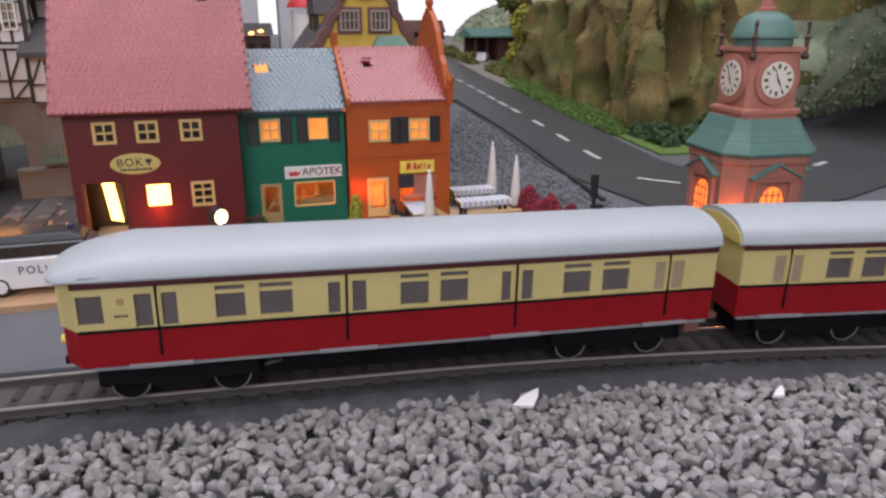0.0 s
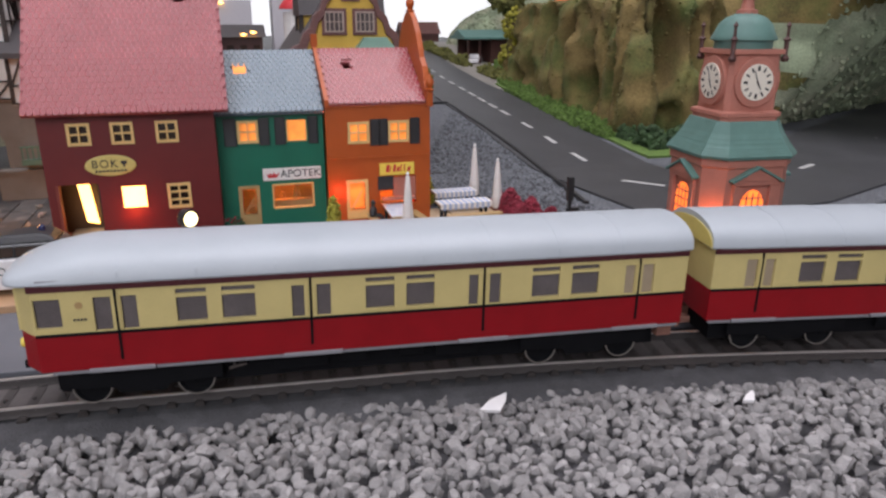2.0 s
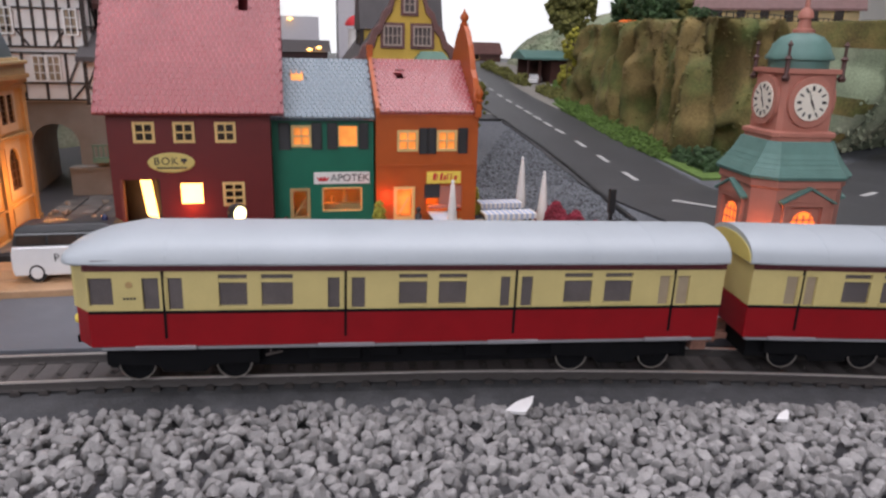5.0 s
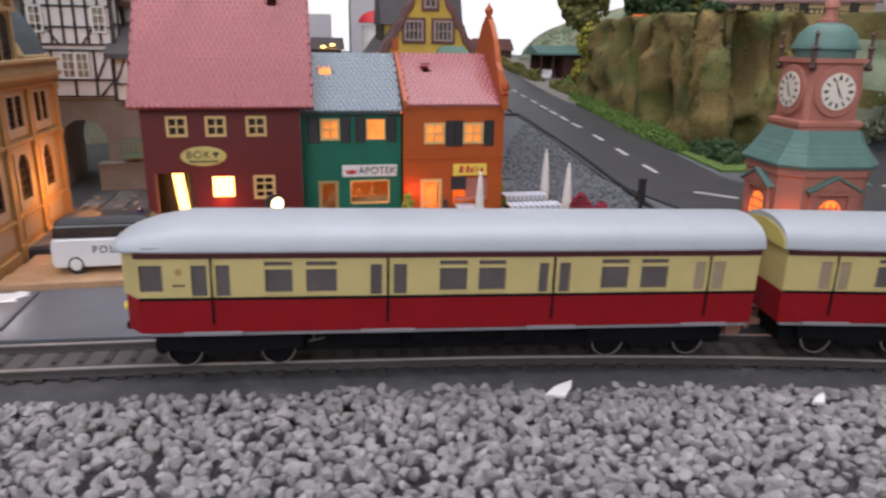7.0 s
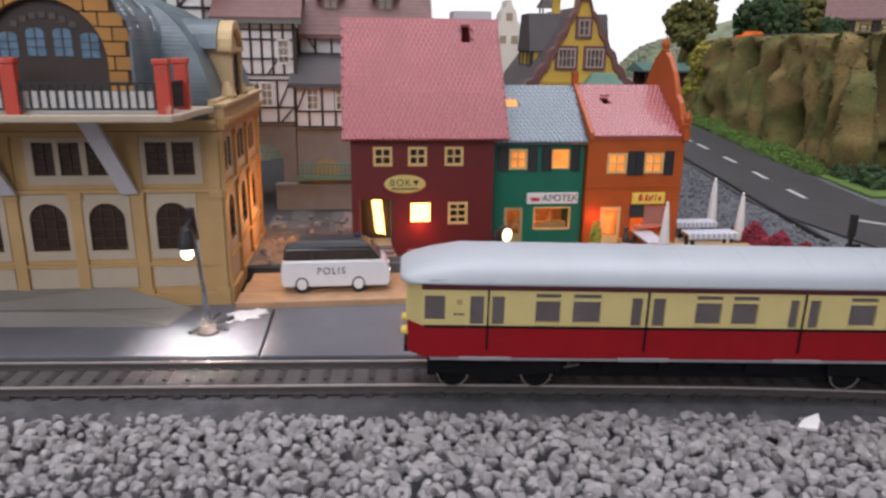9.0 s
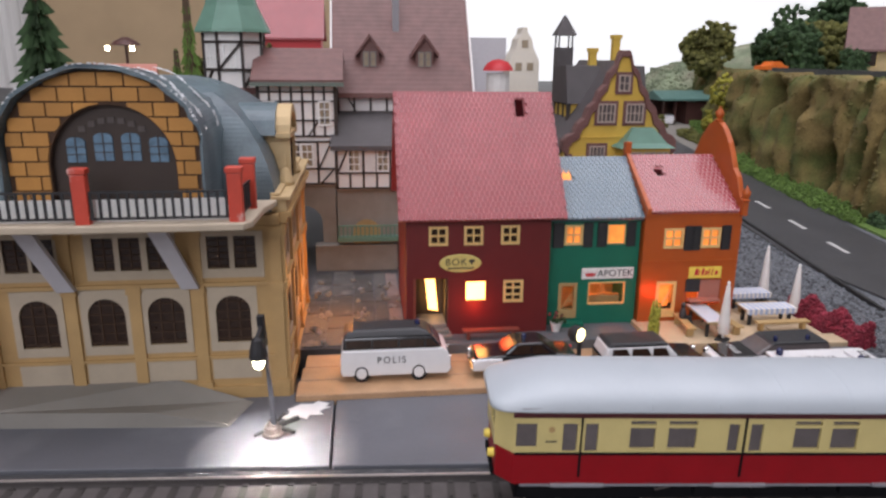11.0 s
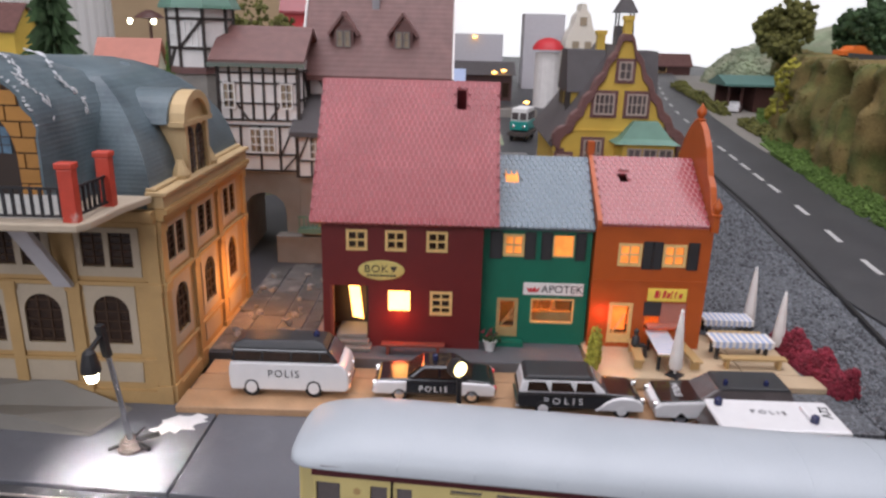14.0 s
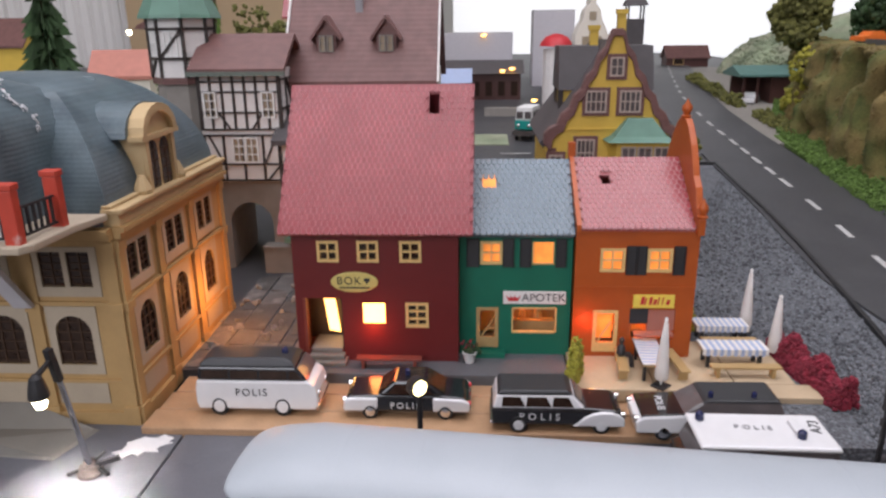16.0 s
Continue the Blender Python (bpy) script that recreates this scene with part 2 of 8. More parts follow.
    car_orange=mat("orange_paint", (0.7, 0.16, 0.03), 0.3, 0.06, 2.0),
    room=mat("room_white_wall", (0.78, 0.77, 0.75), 0.85, 0.03, 0.02, 0.0),
    beige=mat("beige_curtain", (0.45, 0.33, 0.2), 0.85, 0.12, 0.1, 0.1),
    lit=mat("lit_pane", (1.0, 0.5, 0.13), 0.6, 0.1, 1.0, 0.0, emit=6.0),
    lit_soft=mat("lit_pane_soft", (1.0, 0.33, 0.06), 0.6, 0.3, 1.5, 0.0, emit=0.6),
    lit_bulb=mat("lit_bulb", (1.0, 0.9, 0.62), 0.6, 0.03, 1.0, 0.0, emit=14.0),
    lit_red=mat("lit_red_orange", (1.0, 0.2, 0.03), 0.6, 0.3, 3.0, 0.0, emit=1.6),
    lit_lens=mat("lit_lens", (1.0, 0.83, 0.42), 0.6, 0.03, 1.0, 0.0, emit=4.0),
    pebble=mat("blue_grey_pebble", (0.12, 0.128, 0.14), 0.85, 0.2, 4.0, 0.4, piece=0.6),
    # emission put into the backdrop so that it burns out to white
    white_glow=mat("glowing_backdrop", (0.93, 0.94, 0.96), 0.9, 0.01, 0.02, 0.0, emit=0.75),
)


# ---- mesh helpers (centimetres) ----
def B():
    return bmesh.new()


def box(bm, x0, x1, y0, y1, z0, z1):
    v = [bm.verts.new(p) for p in ((x0, y0, z0), (x1, y0, z0), (x1, y1, z0), (x0, y1, z0), (x0, y0, z1), (x1, y0, z1), (x1, y1, z1), (x0, y1, z1))]
    for f in ((0, 3, 2, 1), (4, 5, 6, 7), (0, 1, 5, 4), (1, 2, 6, 5), (2, 3, 7, 6), (3, 0, 4, 7)):
        bm.faces.new([v[i] for i in f])
    return v


def beam(bm, a, b, w, h):
    """A square bar from a to b."""
    a, b = Vector(a), Vector(b)
    q = (b - a).to_track_quat("Z", "Y").to_matrix()
    n = (b - a).length
    v = box(bm, -w / 2, w / 2, -h / 2, h / 2, 0, n)
    for k in v:
        k.co = a + q @ k.co
    return v


def prism(bm, pts, a0, a1, axis="y"):
    """A polygon drawn in the other two axes, pushed along one axis."""
    def at(p, a):
        return {"x": (a, p[0], p[1]), "y": (p[0], a, p[1]), "z": (p[0], p[1], a)}[axis]
    lo, hi = [bm.verts.new(at(p, a0)) for p in pts], [bm.verts.new(at(p, a1)) for p in pts]
    bm.faces.new(lo)
    bm.faces.new(hi[::-1])
    for i in range(len(pts)):
        j = (i + 1) % len(pts)
        bm.faces.new((lo[i], hi[i], hi[j], lo[j]))
    return lo + hi


def lathe(bm, prof, seg=16, cx=0, cy=0, cz=0, axis="z"):
    rings = []
    for r, h in prof:
        ring = []
        for i in range(seg):
            a = 2 * math.pi * i / seg
            p = {"z": (r * math.cos(a), r * math.sin(a), h), "y": (r * math.cos(a), h, r * math.sin(a)), "x": (h, r * math.cos(a), r * math.sin(a))}[axis]
            ring.append(bm.verts.new((p[0] + cx, p[1] + cy, p[2] + cz)))
        rings.append(ring)
    for a, b in zip(rings, rings[1:]):
        for i in range(seg):
            j = (i + 1) % seg
            bm.faces.new((a[i], a[j], b[j], b[i]))
    bm.faces.new(rings[0][::-1])
    bm.faces.new(rings[-1])
    return [v for r in rings for v in r]


def loft(bm, rings, close=True, cap=True):
    """Skins rings of points, each a closed outline."""
    vs = [[bm.verts.new(p) for p in r] for r in rings]
    for a, b in zip(vs, vs[1:]):
        n = len(a)
        for i in range(n if close else n - 1):
            j = (i + 1) % n
            bm.faces.new((a[i], a[j], b[j], b[i]))
    if cap:
        bm.faces.new(vs[0][::-1])
        bm.faces.new(vs[-1])
    return vs


def wall_holes(bm, x0, x1, z0, z1, y0, y1, holes):
    """A slab with rectangular openings, in one piece."""
    xs = sorted({x0, x1, *[h[0] for h in holes], *[h[1] for h in holes]})
    zs = sorted({z0, z1, *[h[2] for h in holes], *[h[3] for h in holes]})
    full = set()
    for i in range(len(xs) - 1):
        for j in range(len(zs) - 1):
            mx, mz = (xs[i] + xs[i + 1]) / 2, (zs[j] + zs[j + 1]) / 2
            if not any(h[0] < mx < h[1] and h[2] < mz < h[3] for h in holes):
                full.add((i, j))
    made = {}

    def vert(i, k, j):
        if (i, k, j) not in made:
            made[i, k, j] = bm.verts.new((xs[i], (y0, y1)[k], zs[j]))
        return made[i, k, j]
    for i, j in full:
        for k in (0, 1):
            bm.faces.new([vert(i, k, j), vert(i + 1, k, j), vert(i + 1, k, j + 1), vert(i, k, j + 1)])
        for ni, nj, a, b in ((i - 1, j, (i, j), (i, j + 1)), (i + 1, j, (i + 1, j), (i + 1, j + 1)), (i, j - 1, (i, j), (i + 1, j)), (i, j + 1, (i, j + 1), (i + 1, j + 1))):
            if (ni, nj) not in full:
                bm.faces.new([vert(a[0], 0, a[1]), vert(b[0], 0, b[1]), vert(b[0], 1, b[1]), vert(a[0], 1, a[1])])


def arc(cx, cz, rx, rz, a0, a1, n):
    return [(cx + rx * math.cos(radians(a0 + (a1 - a0) * i / n)), cz + rz * math.sin(radians(a0 + (a1 - a0) * i / n))) for i in range(n + 1)]


def mesh_of(name, bm, material, smooth=False):
    bmesh.ops.recalc_face_normals(bm, faces=bm.faces)
    for v in bm.verts:
        v.co *= C
    me = bpy.data.meshes.new(name)
    bm.to_mesh(me)
    bm.free()
    me.materials.append(material)
    if smooth:
        me.shade_smooth()
        me.set_sharp_from_angle(angle=radians(40))
    return me


def part(name, bm, material, parent, label="", smooth=False, bevel=0.0, kind=""):
    ob = new(name, mesh_of(name, bm, material, smooth))
    ob.parent = parent
    if bevel:
        k = ob.modifiers.new("edge", "BEVEL")
        k.width, k.segments, k.limit_method = bevel * C, 2, "ANGLE"
    return tagged(ob, label, kind=kind)


def solo(name, bm, material, label, category="", kind="", group="", at=None, smooth=False, bevel=0.0):
    ob = part(name, bm, material, None, "", smooth, bevel)
    if at is not None:
        ob.matrix_basis = at
    return tagged(ob, label, category, group, kind)


def cm(x, y, z, rx=0, ry=0, rz=0):
    return pose(x * C, y * C, z * C, rx, ry, rz)


def thing(name, at, label, category, group="", kind=""):
    ob = new(name)
    ob.empty_display_size = 0.01
    ob.matrix_basis = at
    return tagged(ob, label, category, group, kind)


def words(name, text, size, material, parent, at, spread=1.0, depth=0.008, label=""):
    """Raised lettering: centred, size in centimetres, standing in the plane of at."""
    cu = bpy.data.curves.new(name, "FONT")
    cu.body, cu.size, cu.extrude, cu.align_x, cu.align_y, cu.space_character = text, size * C, depth * C, "CENTER", "CENTER", spread
    t = new("lettering_draft", cu)
    bpy.context.view_layer.update()
    me = bpy.data.meshes.new_from_object(t.evaluated_get(bpy.context.evaluated_depsgraph_get()))
    bpy.data.objects.remove(t)
    me.materials.clear()
    me.materials.append(material)
    ob = new(name, me)
    ob.parent = parent
    ob.matrix_basis = at
    return tagged(ob, label)


FRONT = dict(rx=90)  # lettering that faces the viewer's side (-y)

# ---- room and ground ----
def sheet(name, pts, z, thick, material, label, kind="structure", category=""):
    bm = B()
    prism(bm, pts, z - thick, z, "z")
    return solo(name, bm, material, label, category or name, kind)


bm = B()
box(bm, -200, 260, -160, 340, -80, -78)
solo("floor", bm, M["beige"], "plain brown floor of the room", "floor", "structure")
bm = B()
box(bm, -200, 260, -160, 340, 190, 194)
solo("ceiling", bm, M["room"], "plain white ceiling", "ceiling", "structure")
for nm, q in (("wall_south", (-200, 260, -164, -160)), ("wall_west", (-204, -200, -160, 340)), ("wall_east", (260, 264, -160, 340)), ("wall_north", (-200, 260, 340, 344))):
    bm = B()
    box(bm, q[0], q[1], q[2], q[3], -80, 190)
    solo(nm, bm, M["room"], "plain white painted room wall", "wall", "structure")
# plain sheet made to glow; no lamp stands behind it
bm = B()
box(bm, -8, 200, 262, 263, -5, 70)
solo("backdrop", bm, M["white_glow"], "white sheet behind the layout, brightened by its own glow", "backdrop", "structure")

# base of the layout: one sheet, its dark colour painting the shade between the pieces laid on it
sheet("ground", [(-120, -14), (180, -14), (180, 258), (-120, 258)], -1.35, 3.0, M["stone_bed"], "board under the model layout, coloured dark as shade between stones", category="ground")


def land(y):
    """Height of the land behind the houses: level to the crossing, then rising to the back."""
    return 0.06 * min(max(0, y - 45), 95)


def banded(name, left, right, lift, material, label, category, thick=1.3):
    """A sheet between two edge lines that follows the rise of the land."""
    bm = B()
    loft(bm, [[(a[0], a[1], land(a[1]) + lift - thick), (b[0], b[1], land(b[1]) + lift - thick), (b[0], b[1], land(b[1]) + lift), (a[0], a[1], land(a[1]) + lift)] for a, b in zip(left, right)])
    return solo(name, bm, material, label, category, "structure")


YS = [33.2, 41, 45, 50, 60, 70, 78, 82, 90, 100, 110, 120, 130, 140, 150, 257]
banded("ground_back", [(-120, y) for y in YS], [(23 + max(0, y - 41) * 0.14 if y < 140 else 70, y) for y in YS], 0.2, M["asphalt"], "dark grey board behind the house row", "ground")
GY_ = [27.6, 33, 40, 46, 52, 60, 66, 73]
banded("fine_gravel", list(zip((10.5, 10.5, 10.7, 11, 13, 16, 19, 20), GY_)), list(zip((26, 45, 100, 150, 150, 150, 150, 150), GY_)), 0.36, M["fine"], "blue-grey fine gravel ground beside the road", "gravel", 1.4)


# rails: the middle line of the track and its height
def track_mid(x):
    if x < -4:
        y = 21.25 - 0.072 * (x + 4)
    elif x < 6:
        y = 21.25 - 0.078 * (x + 4)
    else:
        y = 20.47 - 0.095 * (x - 6) - 0.0042 * (x - 6) ** 2
    return y


def track_z(x):
    return -0.1 - (0.016 * (x + 4) if x > -4 else 0)


def strip(bm, xs, offs, closed=True):
    """A ribbon along the track: offs are (sideways, up) corners of its cross-section."""
    rings = []
    for x in xs:
        s = (track_mid(x + 0.1) - track_mid(x - 0.1)) / 0.2
        n = Vector((-s, 1, 0)).normalized()
        p = Vector((x, track_mid(x), track_z(x)))
        rings.append([p + n * o + Vector((0, 0, u)) for o, u in offs])
    loft(bm, rings)


XS = [-60 + i * 2 for i in range(66)]
bm = B()
strip(bm, XS, [(-2.9, -1.2), (2.2, -1.2), (2.1, -0.38), (-1.5, -0.38), (-2.0, -0.5), (-2.8, -0.95)])
solo("roadbed", bm, M["bed"], "black foam bed under the track", "track bed", "structure")
bm = B()
strip(bm, XS, [(-0.92, -0.49), (0.92, -0.49), (0.9, -0.3), (-0.9, -0.3)])
solo("track_infill", bm, M["infill"], "grey brown ballast strip between the sleepers", "ballast", "structure")
track = thing("track", cm(0, 0, 0), "model railway track with brown sleepers and steel rails", "track")
for side in (-0.97, 0.97):
    bm = B()
    strip(bm, XS, [(side - 0.045, -0.05), (side + 0.045, -0.05), (side + 0.042, 0), (side - 0.042, 0)])
    part("rail", bm, M["rail_top"], track, "worn steel rail")
    bm = B()
    strip(bm, XS, [(side - 0.1, -0.3), (side + 0.1, -0.3), (side + 0.06, -0.22), (side + 0.03, -0.05), (side - 0.03, -0.05), (side - 0.06, -0.22)])
    part("rail_foot", bm, M["sleeper"], track, "dull brown rail foot")
bm = B()
box(bm, -0.14, 0.14, -1.22, 1.3, 0.0, 0.12)
lathe(bm, [(0.07, 0.12), (0.07, 0.17), (0.03, 0.2)], 6)
for sd in (-0.97, 0.97):
    box(bm, -0.1, 0.1, sd - 0.2, sd + 0.2, 0.12, 0.16)
sleeper = mesh_of("sleeper", bm, M["sleeper"])
x = -30.0
while x < 45:
    s = math.degrees(math.atan((track_mid(x + 0.1) - track_mid(x - 0.1)) / 0.2))
    ob = new("sleeper", sleeper)
    ob.parent = track
    ob.matrix_basis = cm(x, track_mid(x), track_z(x) - 0.4, 0, 0, s)
    x += 0.8

# street slabs in front of the buildings
for a, b in ((-60, -24.6), (-24.5, -10.25), (-10.15, 4), (4.1, 18)):
    bm = B()
    prism(bm, [(a, track_mid(a) + 1.9), (b, track_mid(b) + 1.9), (b, 29.6), (a, 29.6)], -0.75, -0.3, "z")
    solo("street_slab", bm, M["street"], "dark blue-grey card street slab", "street", "structure", bevel=0.04)
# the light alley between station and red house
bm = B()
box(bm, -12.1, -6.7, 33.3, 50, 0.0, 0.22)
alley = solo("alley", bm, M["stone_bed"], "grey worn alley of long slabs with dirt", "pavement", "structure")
rng = random.Random(14)
for i, (a, b) in enumerate(((-12.0, -10.9), (-10.8, -9.55), (-9.45, -8.3), (-8.2, -7.55), (-7.47, -6.75))):
    y = 33.35
    while y < 45:
        ln = rng.uniform(1.6, 3.6)
        bm = B()
        v = box(bm, a, b, y, y + ln - 0.08, 0.22, 0.3)
        tilt = rng.uniform(-0.03, 0.04)
        for k in v[4:]:
            k.co.z += tilt * (1 if k.co.x > a + 0.1 else -1)
        part("slab", bm, M["alley_pink" if i == 4 else "alley_slab"], alley, bevel=0.02)
        y += ln
# station platform with bevelled end
bm = B()
loft(bm, [[(-60, 29.2, -0.3), (-24, 27.6, -0.3), (-17.4, 27.05, -0.3), (-14.4, 26.8, -0.3), (-13.7, 28.9, -0.3), (-17.0, 29.6, -0.3), (-60, 29.6, -0.3)],
          [(-60, 29.25, 0.35), (-24, 27.65, 0.35), (-17.4, 27.1, 0.33), (-14.5, 26.9, -0.22), (-13.85, 28.8, -0.18), (-17.0, 29.55, 0.6), (-60, 29.55, 0.62)]])
solo("platform", bm, M["ramp"], "warm grey platform with a sloping end before the station", "platform", "structure")
# wooden deck under the parked cars
deck = thing("car_deck", cm(0, 0, 0), "pale brown wooden board deck for parked cars", "deck", kind="structure")
for i, (y0, y1) in enumerate(((28.7, 30.15), (30.2, 31.55), (31.6, 33.0))):
    bm = B()
    box(bm, -11.9 + 0.1 * i, 15.2, y0, y1, -0.55, 0.0)
    part("plank", bm, M["wood"], deck, bevel=0.05)
bm = B()
box(bm, -6.5, 5.3, 32.5, 37, -0.1, 0.5)
solo("pavement", bm, M["pave"], "dark grey pavement strip before the shops", "pavement", "structure", bevel=0.04)
terrace = thing("terrace", cm(0, 0, 0), "pale wooden terrace beside the orange house", "terrace", kind="structure")
for i, (x0, x1, y0, y1) in enumerate(((5.4, 8.75, 31.2, 36), (8.8, 12.1, 31.2, 36), (12.15, 14.6, 31.9, 36), (12.15, 15.2, 30.7, 31.85))):
    bm = B()
    box(bm, x0, x1, y0, y1, 0.05, 0.62)
    part("plank", bm, M["terrace"], terrace, bevel=0.04)


# ---- roads ----
def road(name, mid, half, lift, label):
    L, R = [], []
    for i, p in enumerate(mid):
        a, b = Vector(mid[max(0, i - 1)]), Vector(mid[min(len(mid) - 1, i + 1)])
        n = Vector((-(b - a).y, (b - a).x)).normalized()
        L.append((p[0] + n.x * half, p[1] + n.y * half))
        R.append((p[0] - n.x * half, p[1] - n.y * half))
    return banded(name, L, R, lift, M["asphalt"], label, "road", 0.5)


def dashes(pts, lift, w, name="road_marking"):
    for a, b in pts:
        a, b = Vector((*a, lift + land(a[1]))), Vector((*b, lift + land(b[1])))
        bm = B()
        d = (b - a).normalized()
        n = Vector((-d.y, d.x, 0)).normalized() * w / 2
        u = Vector((0, 0, 0.03))
        loft(bm, [[a - n, a + n, a + n + u, a - n + u], [b - n, b + n, b + n + u, b - n + u]])
        solo(name, bm, M["line"], "white dashed line painted on the asphalt", "road marking", "structure", "road markings")


MAIN = [(27.0, 33), (26.4, 40), (26.2, 45), (26.6, 51), (27.2, 57), (27.7, 64), (28.1, 72), (28.6, 80), (29.1, 90), (30.2, 103), (32.0, 116), (34.2, 128), (36.5, 140), (41.5, 162), (58, 230)]
road("road", MAIN, 4.5, 0.5, "asphalt road running back past the cliff")
road("side_road", [(27, 36.2), (33, 37.0), (40.3, 39.9), (45, 42.5), (49.2, 44.8), (56, 48.4), (75, 58.3), (120, 79)], 5.7, 0.508, "asphalt side road at the junction")
road("cross_road", [(-20, 77.6), (26, 77.6)], 3.6, 0.35, "asphalt street across behind the houses")
ps = []
for (ax, ay), (bx, by) in zip(MAIN[2:-1], MAIN[3:]):
    a, b = Vector((ax, ay)), Vector((bx, by))
    n = max(1, round((b - a).length / 5.3))
    ps += [(tuple(a.lerp(b, (k + 0.2) / n)), tuple(a.lerp(b, (k + 0.2) / n + 2.6 / (b - a).length))) for k in range(n)]
dashes(ps, 0.53, 0.4)
dashes([((25.5, 39.7), (27.3, 37.6)), ((39.9, 39.7), (43.0, 41.2)), ((49.2, 44.8), (56.0, 48.4)), ((64, 52.6), (71, 56.2))], 0.53, 0.45)
dashes([((x, 77.7), (x + 3.2, 77.7)) for x in (-10.5, -3.5, 3.5, 10.5, 17.5, 22.2)], 0.40, 0.45)
# narrow dark kerb line along the road's gravel side
bm = B()
kp = [(20.4, 35), (21.2, 39.6), (22.1, 45), (22.7, 51), (23.3, 59), (23.6, 66), (24.0, 73), (19.5, 73.2)]
for a, b in zip(kp, kp[1:]):
    beam(bm, (*a, 0.5 + land(a[1])), (*b, 0.5 + land(b[1])), 0.25, 0.25)
solo("kerb", bm, M["black"], "thin dark edge strip along the road", "kerb", "structure")


# ---- train ----
def rail_car():
    car = thing("rail_car", cm(0, 0, 0), "red and cream electric rail car with a silver roof", "train car", "cars of the train")
    L, W = 9.75, 1.55
    z0, zb, ze = 1.38, 2.48, 3.92
    doors = [(-7.9, -7.45, -7.2, -6.8), (-2.7, -2.35, -2.0, -1.6), (2.5, 2.8, 3.15, 3.5), (7.6, 7.95, 8.2, 8.6)]
    wins = [(-5.8, -5.0), (-4.6, -3.7), (-0.6, 0.25), (0.6, 1.45), (4.5, 5.4), (5.8, 6.7)]
    cab = (-9.35, -8.7)
    nose = 0.55  # the front is drawn in on both sides

    def shell(z_lo, z_hi):
        return [(-L - 0.15, -W + nose), (-L + 0.35, -W), (L, -W), (L, W), (-L + 0.35, W), (-L - 0.15, W - nose)]
    bm = B()
    prism(bm, shell(0, 0), z0, zb, "z")
    part("lower_body", bm, M["t_red"], car, "glossy red lower side", bevel=0.04)
    holes = [(a, b, zb + 0.05, 3.5) for d in doors for a, b in ((d[0], d[1]), (d[2], d[3]))]
    holes += [(a, b, zb + 0.16, 3.36) for a, b in wins] + [(a, b, 3.46, 3.6) for a, b in wins] + [(*cab, zb + 0.2, 3.5)]
    for sg in (-1, 1):
        bm = B()
        wall_holes(bm, -L + 0.35, L, zb, ze, sg * W - 0.06 * sg - 0.06, sg * W - 0.06 * sg + 0.06, holes)
        part("upper_side", bm, M["t_cream"], car, "cream upper side with window openings")
        bm = B()
        a, b, w0, w1 = -L - 0.15, -L + 0.35, sg * (W - nose), sg * W
        loft(bm, [[(a, w0, z), (b, w1, z), (b, w1 - sg * 0.12, z), (a + 0.1, w0 - sg * 0.1, z)] for z in (zb, ze)])
        part("nose_corner", bm, M["t_cream"], car)
    bm = B()
    box(bm, L - 0.1, L, -W + 0.12, W - 0.12, zb, ze)
    part("end_wall", bm, M["t_cream"], car, "cream end wall")
    # front end with two windows
    bm = B()
    for v0, v1 in ((-1.0, -0.92), (-0.08, 0.08), (0.92, 1.0)):
        box(bm, -L - 0.2, -L - 0.1, v0, v1, zb, ze)
    box(bm, -L - 0.2, -L - 0.1, -0.92, 0.92, zb, zb + 0.45)
    box(bm, -L - 0.2, -L - 0.1, -0.92, 0.92, 3.55, ze)
    part("front_end", bm, M["t_cream"], car, "cream cab front")
    for v in (-0.5, 0.5):
        bm = B()
        box(bm, -L - 0.13, -L - 0.11, v - 0.42, v + 0.42, zb + 0.45, 3.55)
        part("windscreen", bm, M["t_glass"], car, "dark cab window")
        bm = B()
        lathe(bm, [(0.02, -0.16), (0.13, -0.14), (0.16, 0.0), (0.16, 0.1)], 12, -L - 0.2, v * 1.2, 1.95, "x")
        part("headlight", bm, M["sign_yellow"], car, "small amber head lamp", True)
    bm = B()
    box(bm, -L - 0.25, -L - 0.1, -0.9, 0.9, 1.3, 1.5)
    part("buffer_beam", bm, M["t_under"], car, "black buffer beam")
    # glazing
    for sg in (-1, 1):
        y = sg * (W - 0.1)
        for i, d in enumerate(doors):
            for a, b in ((d[0], d[1]), (d[2], d[3])):
                bm = B()
                box(bm, a, b, y - 0.02, y + 0.02, zb + 0.05, 3.62)
                part("door_window", bm, M["t_pale" if i == 3 else "t_glass"], car)
            bm = B()
            s = sg * (W + 0.012)
            box(bm, (d[1] + d[2]) / 2 - 0.035, (d[1] + d[2]) / 2 + 0.035, s - 0.02, s + 0.02, z0 + 0.28, 3.7)
            part("door_seam", bm, M["t_under"], car, "dark rubber door seam")
            bm = B()
            for h in (d[1] + 0.05, d[2] - 0.09):
                box(bm, h, h + 0.04, s - 0.02, s + 0.03, zb + 0.1, 3.55)
            part("door_handle", bm, M["t_cream"], car, "pale grab rail")
            bm = B()
            box(bm, d[0] - 0.3, d[3] + 0.3, sg * W - 0.09, sg * W + 0.09, z0 - 0.06, z0 + 0.05)
            part("door_step", bm, M["t_grey"], car, "grey door step", bevel=0.02)
        for a, b in wins + [cab]:
            bm = B()
            box(bm, a - 0.02, b + 0.02, y - 0.02, y + 0.02, zb + 0.12, 3.63)
            part("window", bm, M["t_glass"], car, "smoky side window")
            if a != cab[0]:
                bm = B()
                box(bm, a - 0.04, b + 0.04, sg * (W + 0.01) - 0.03, sg * (W + 0.01) + 0.03, zb + 0.09, zb + 0.16)
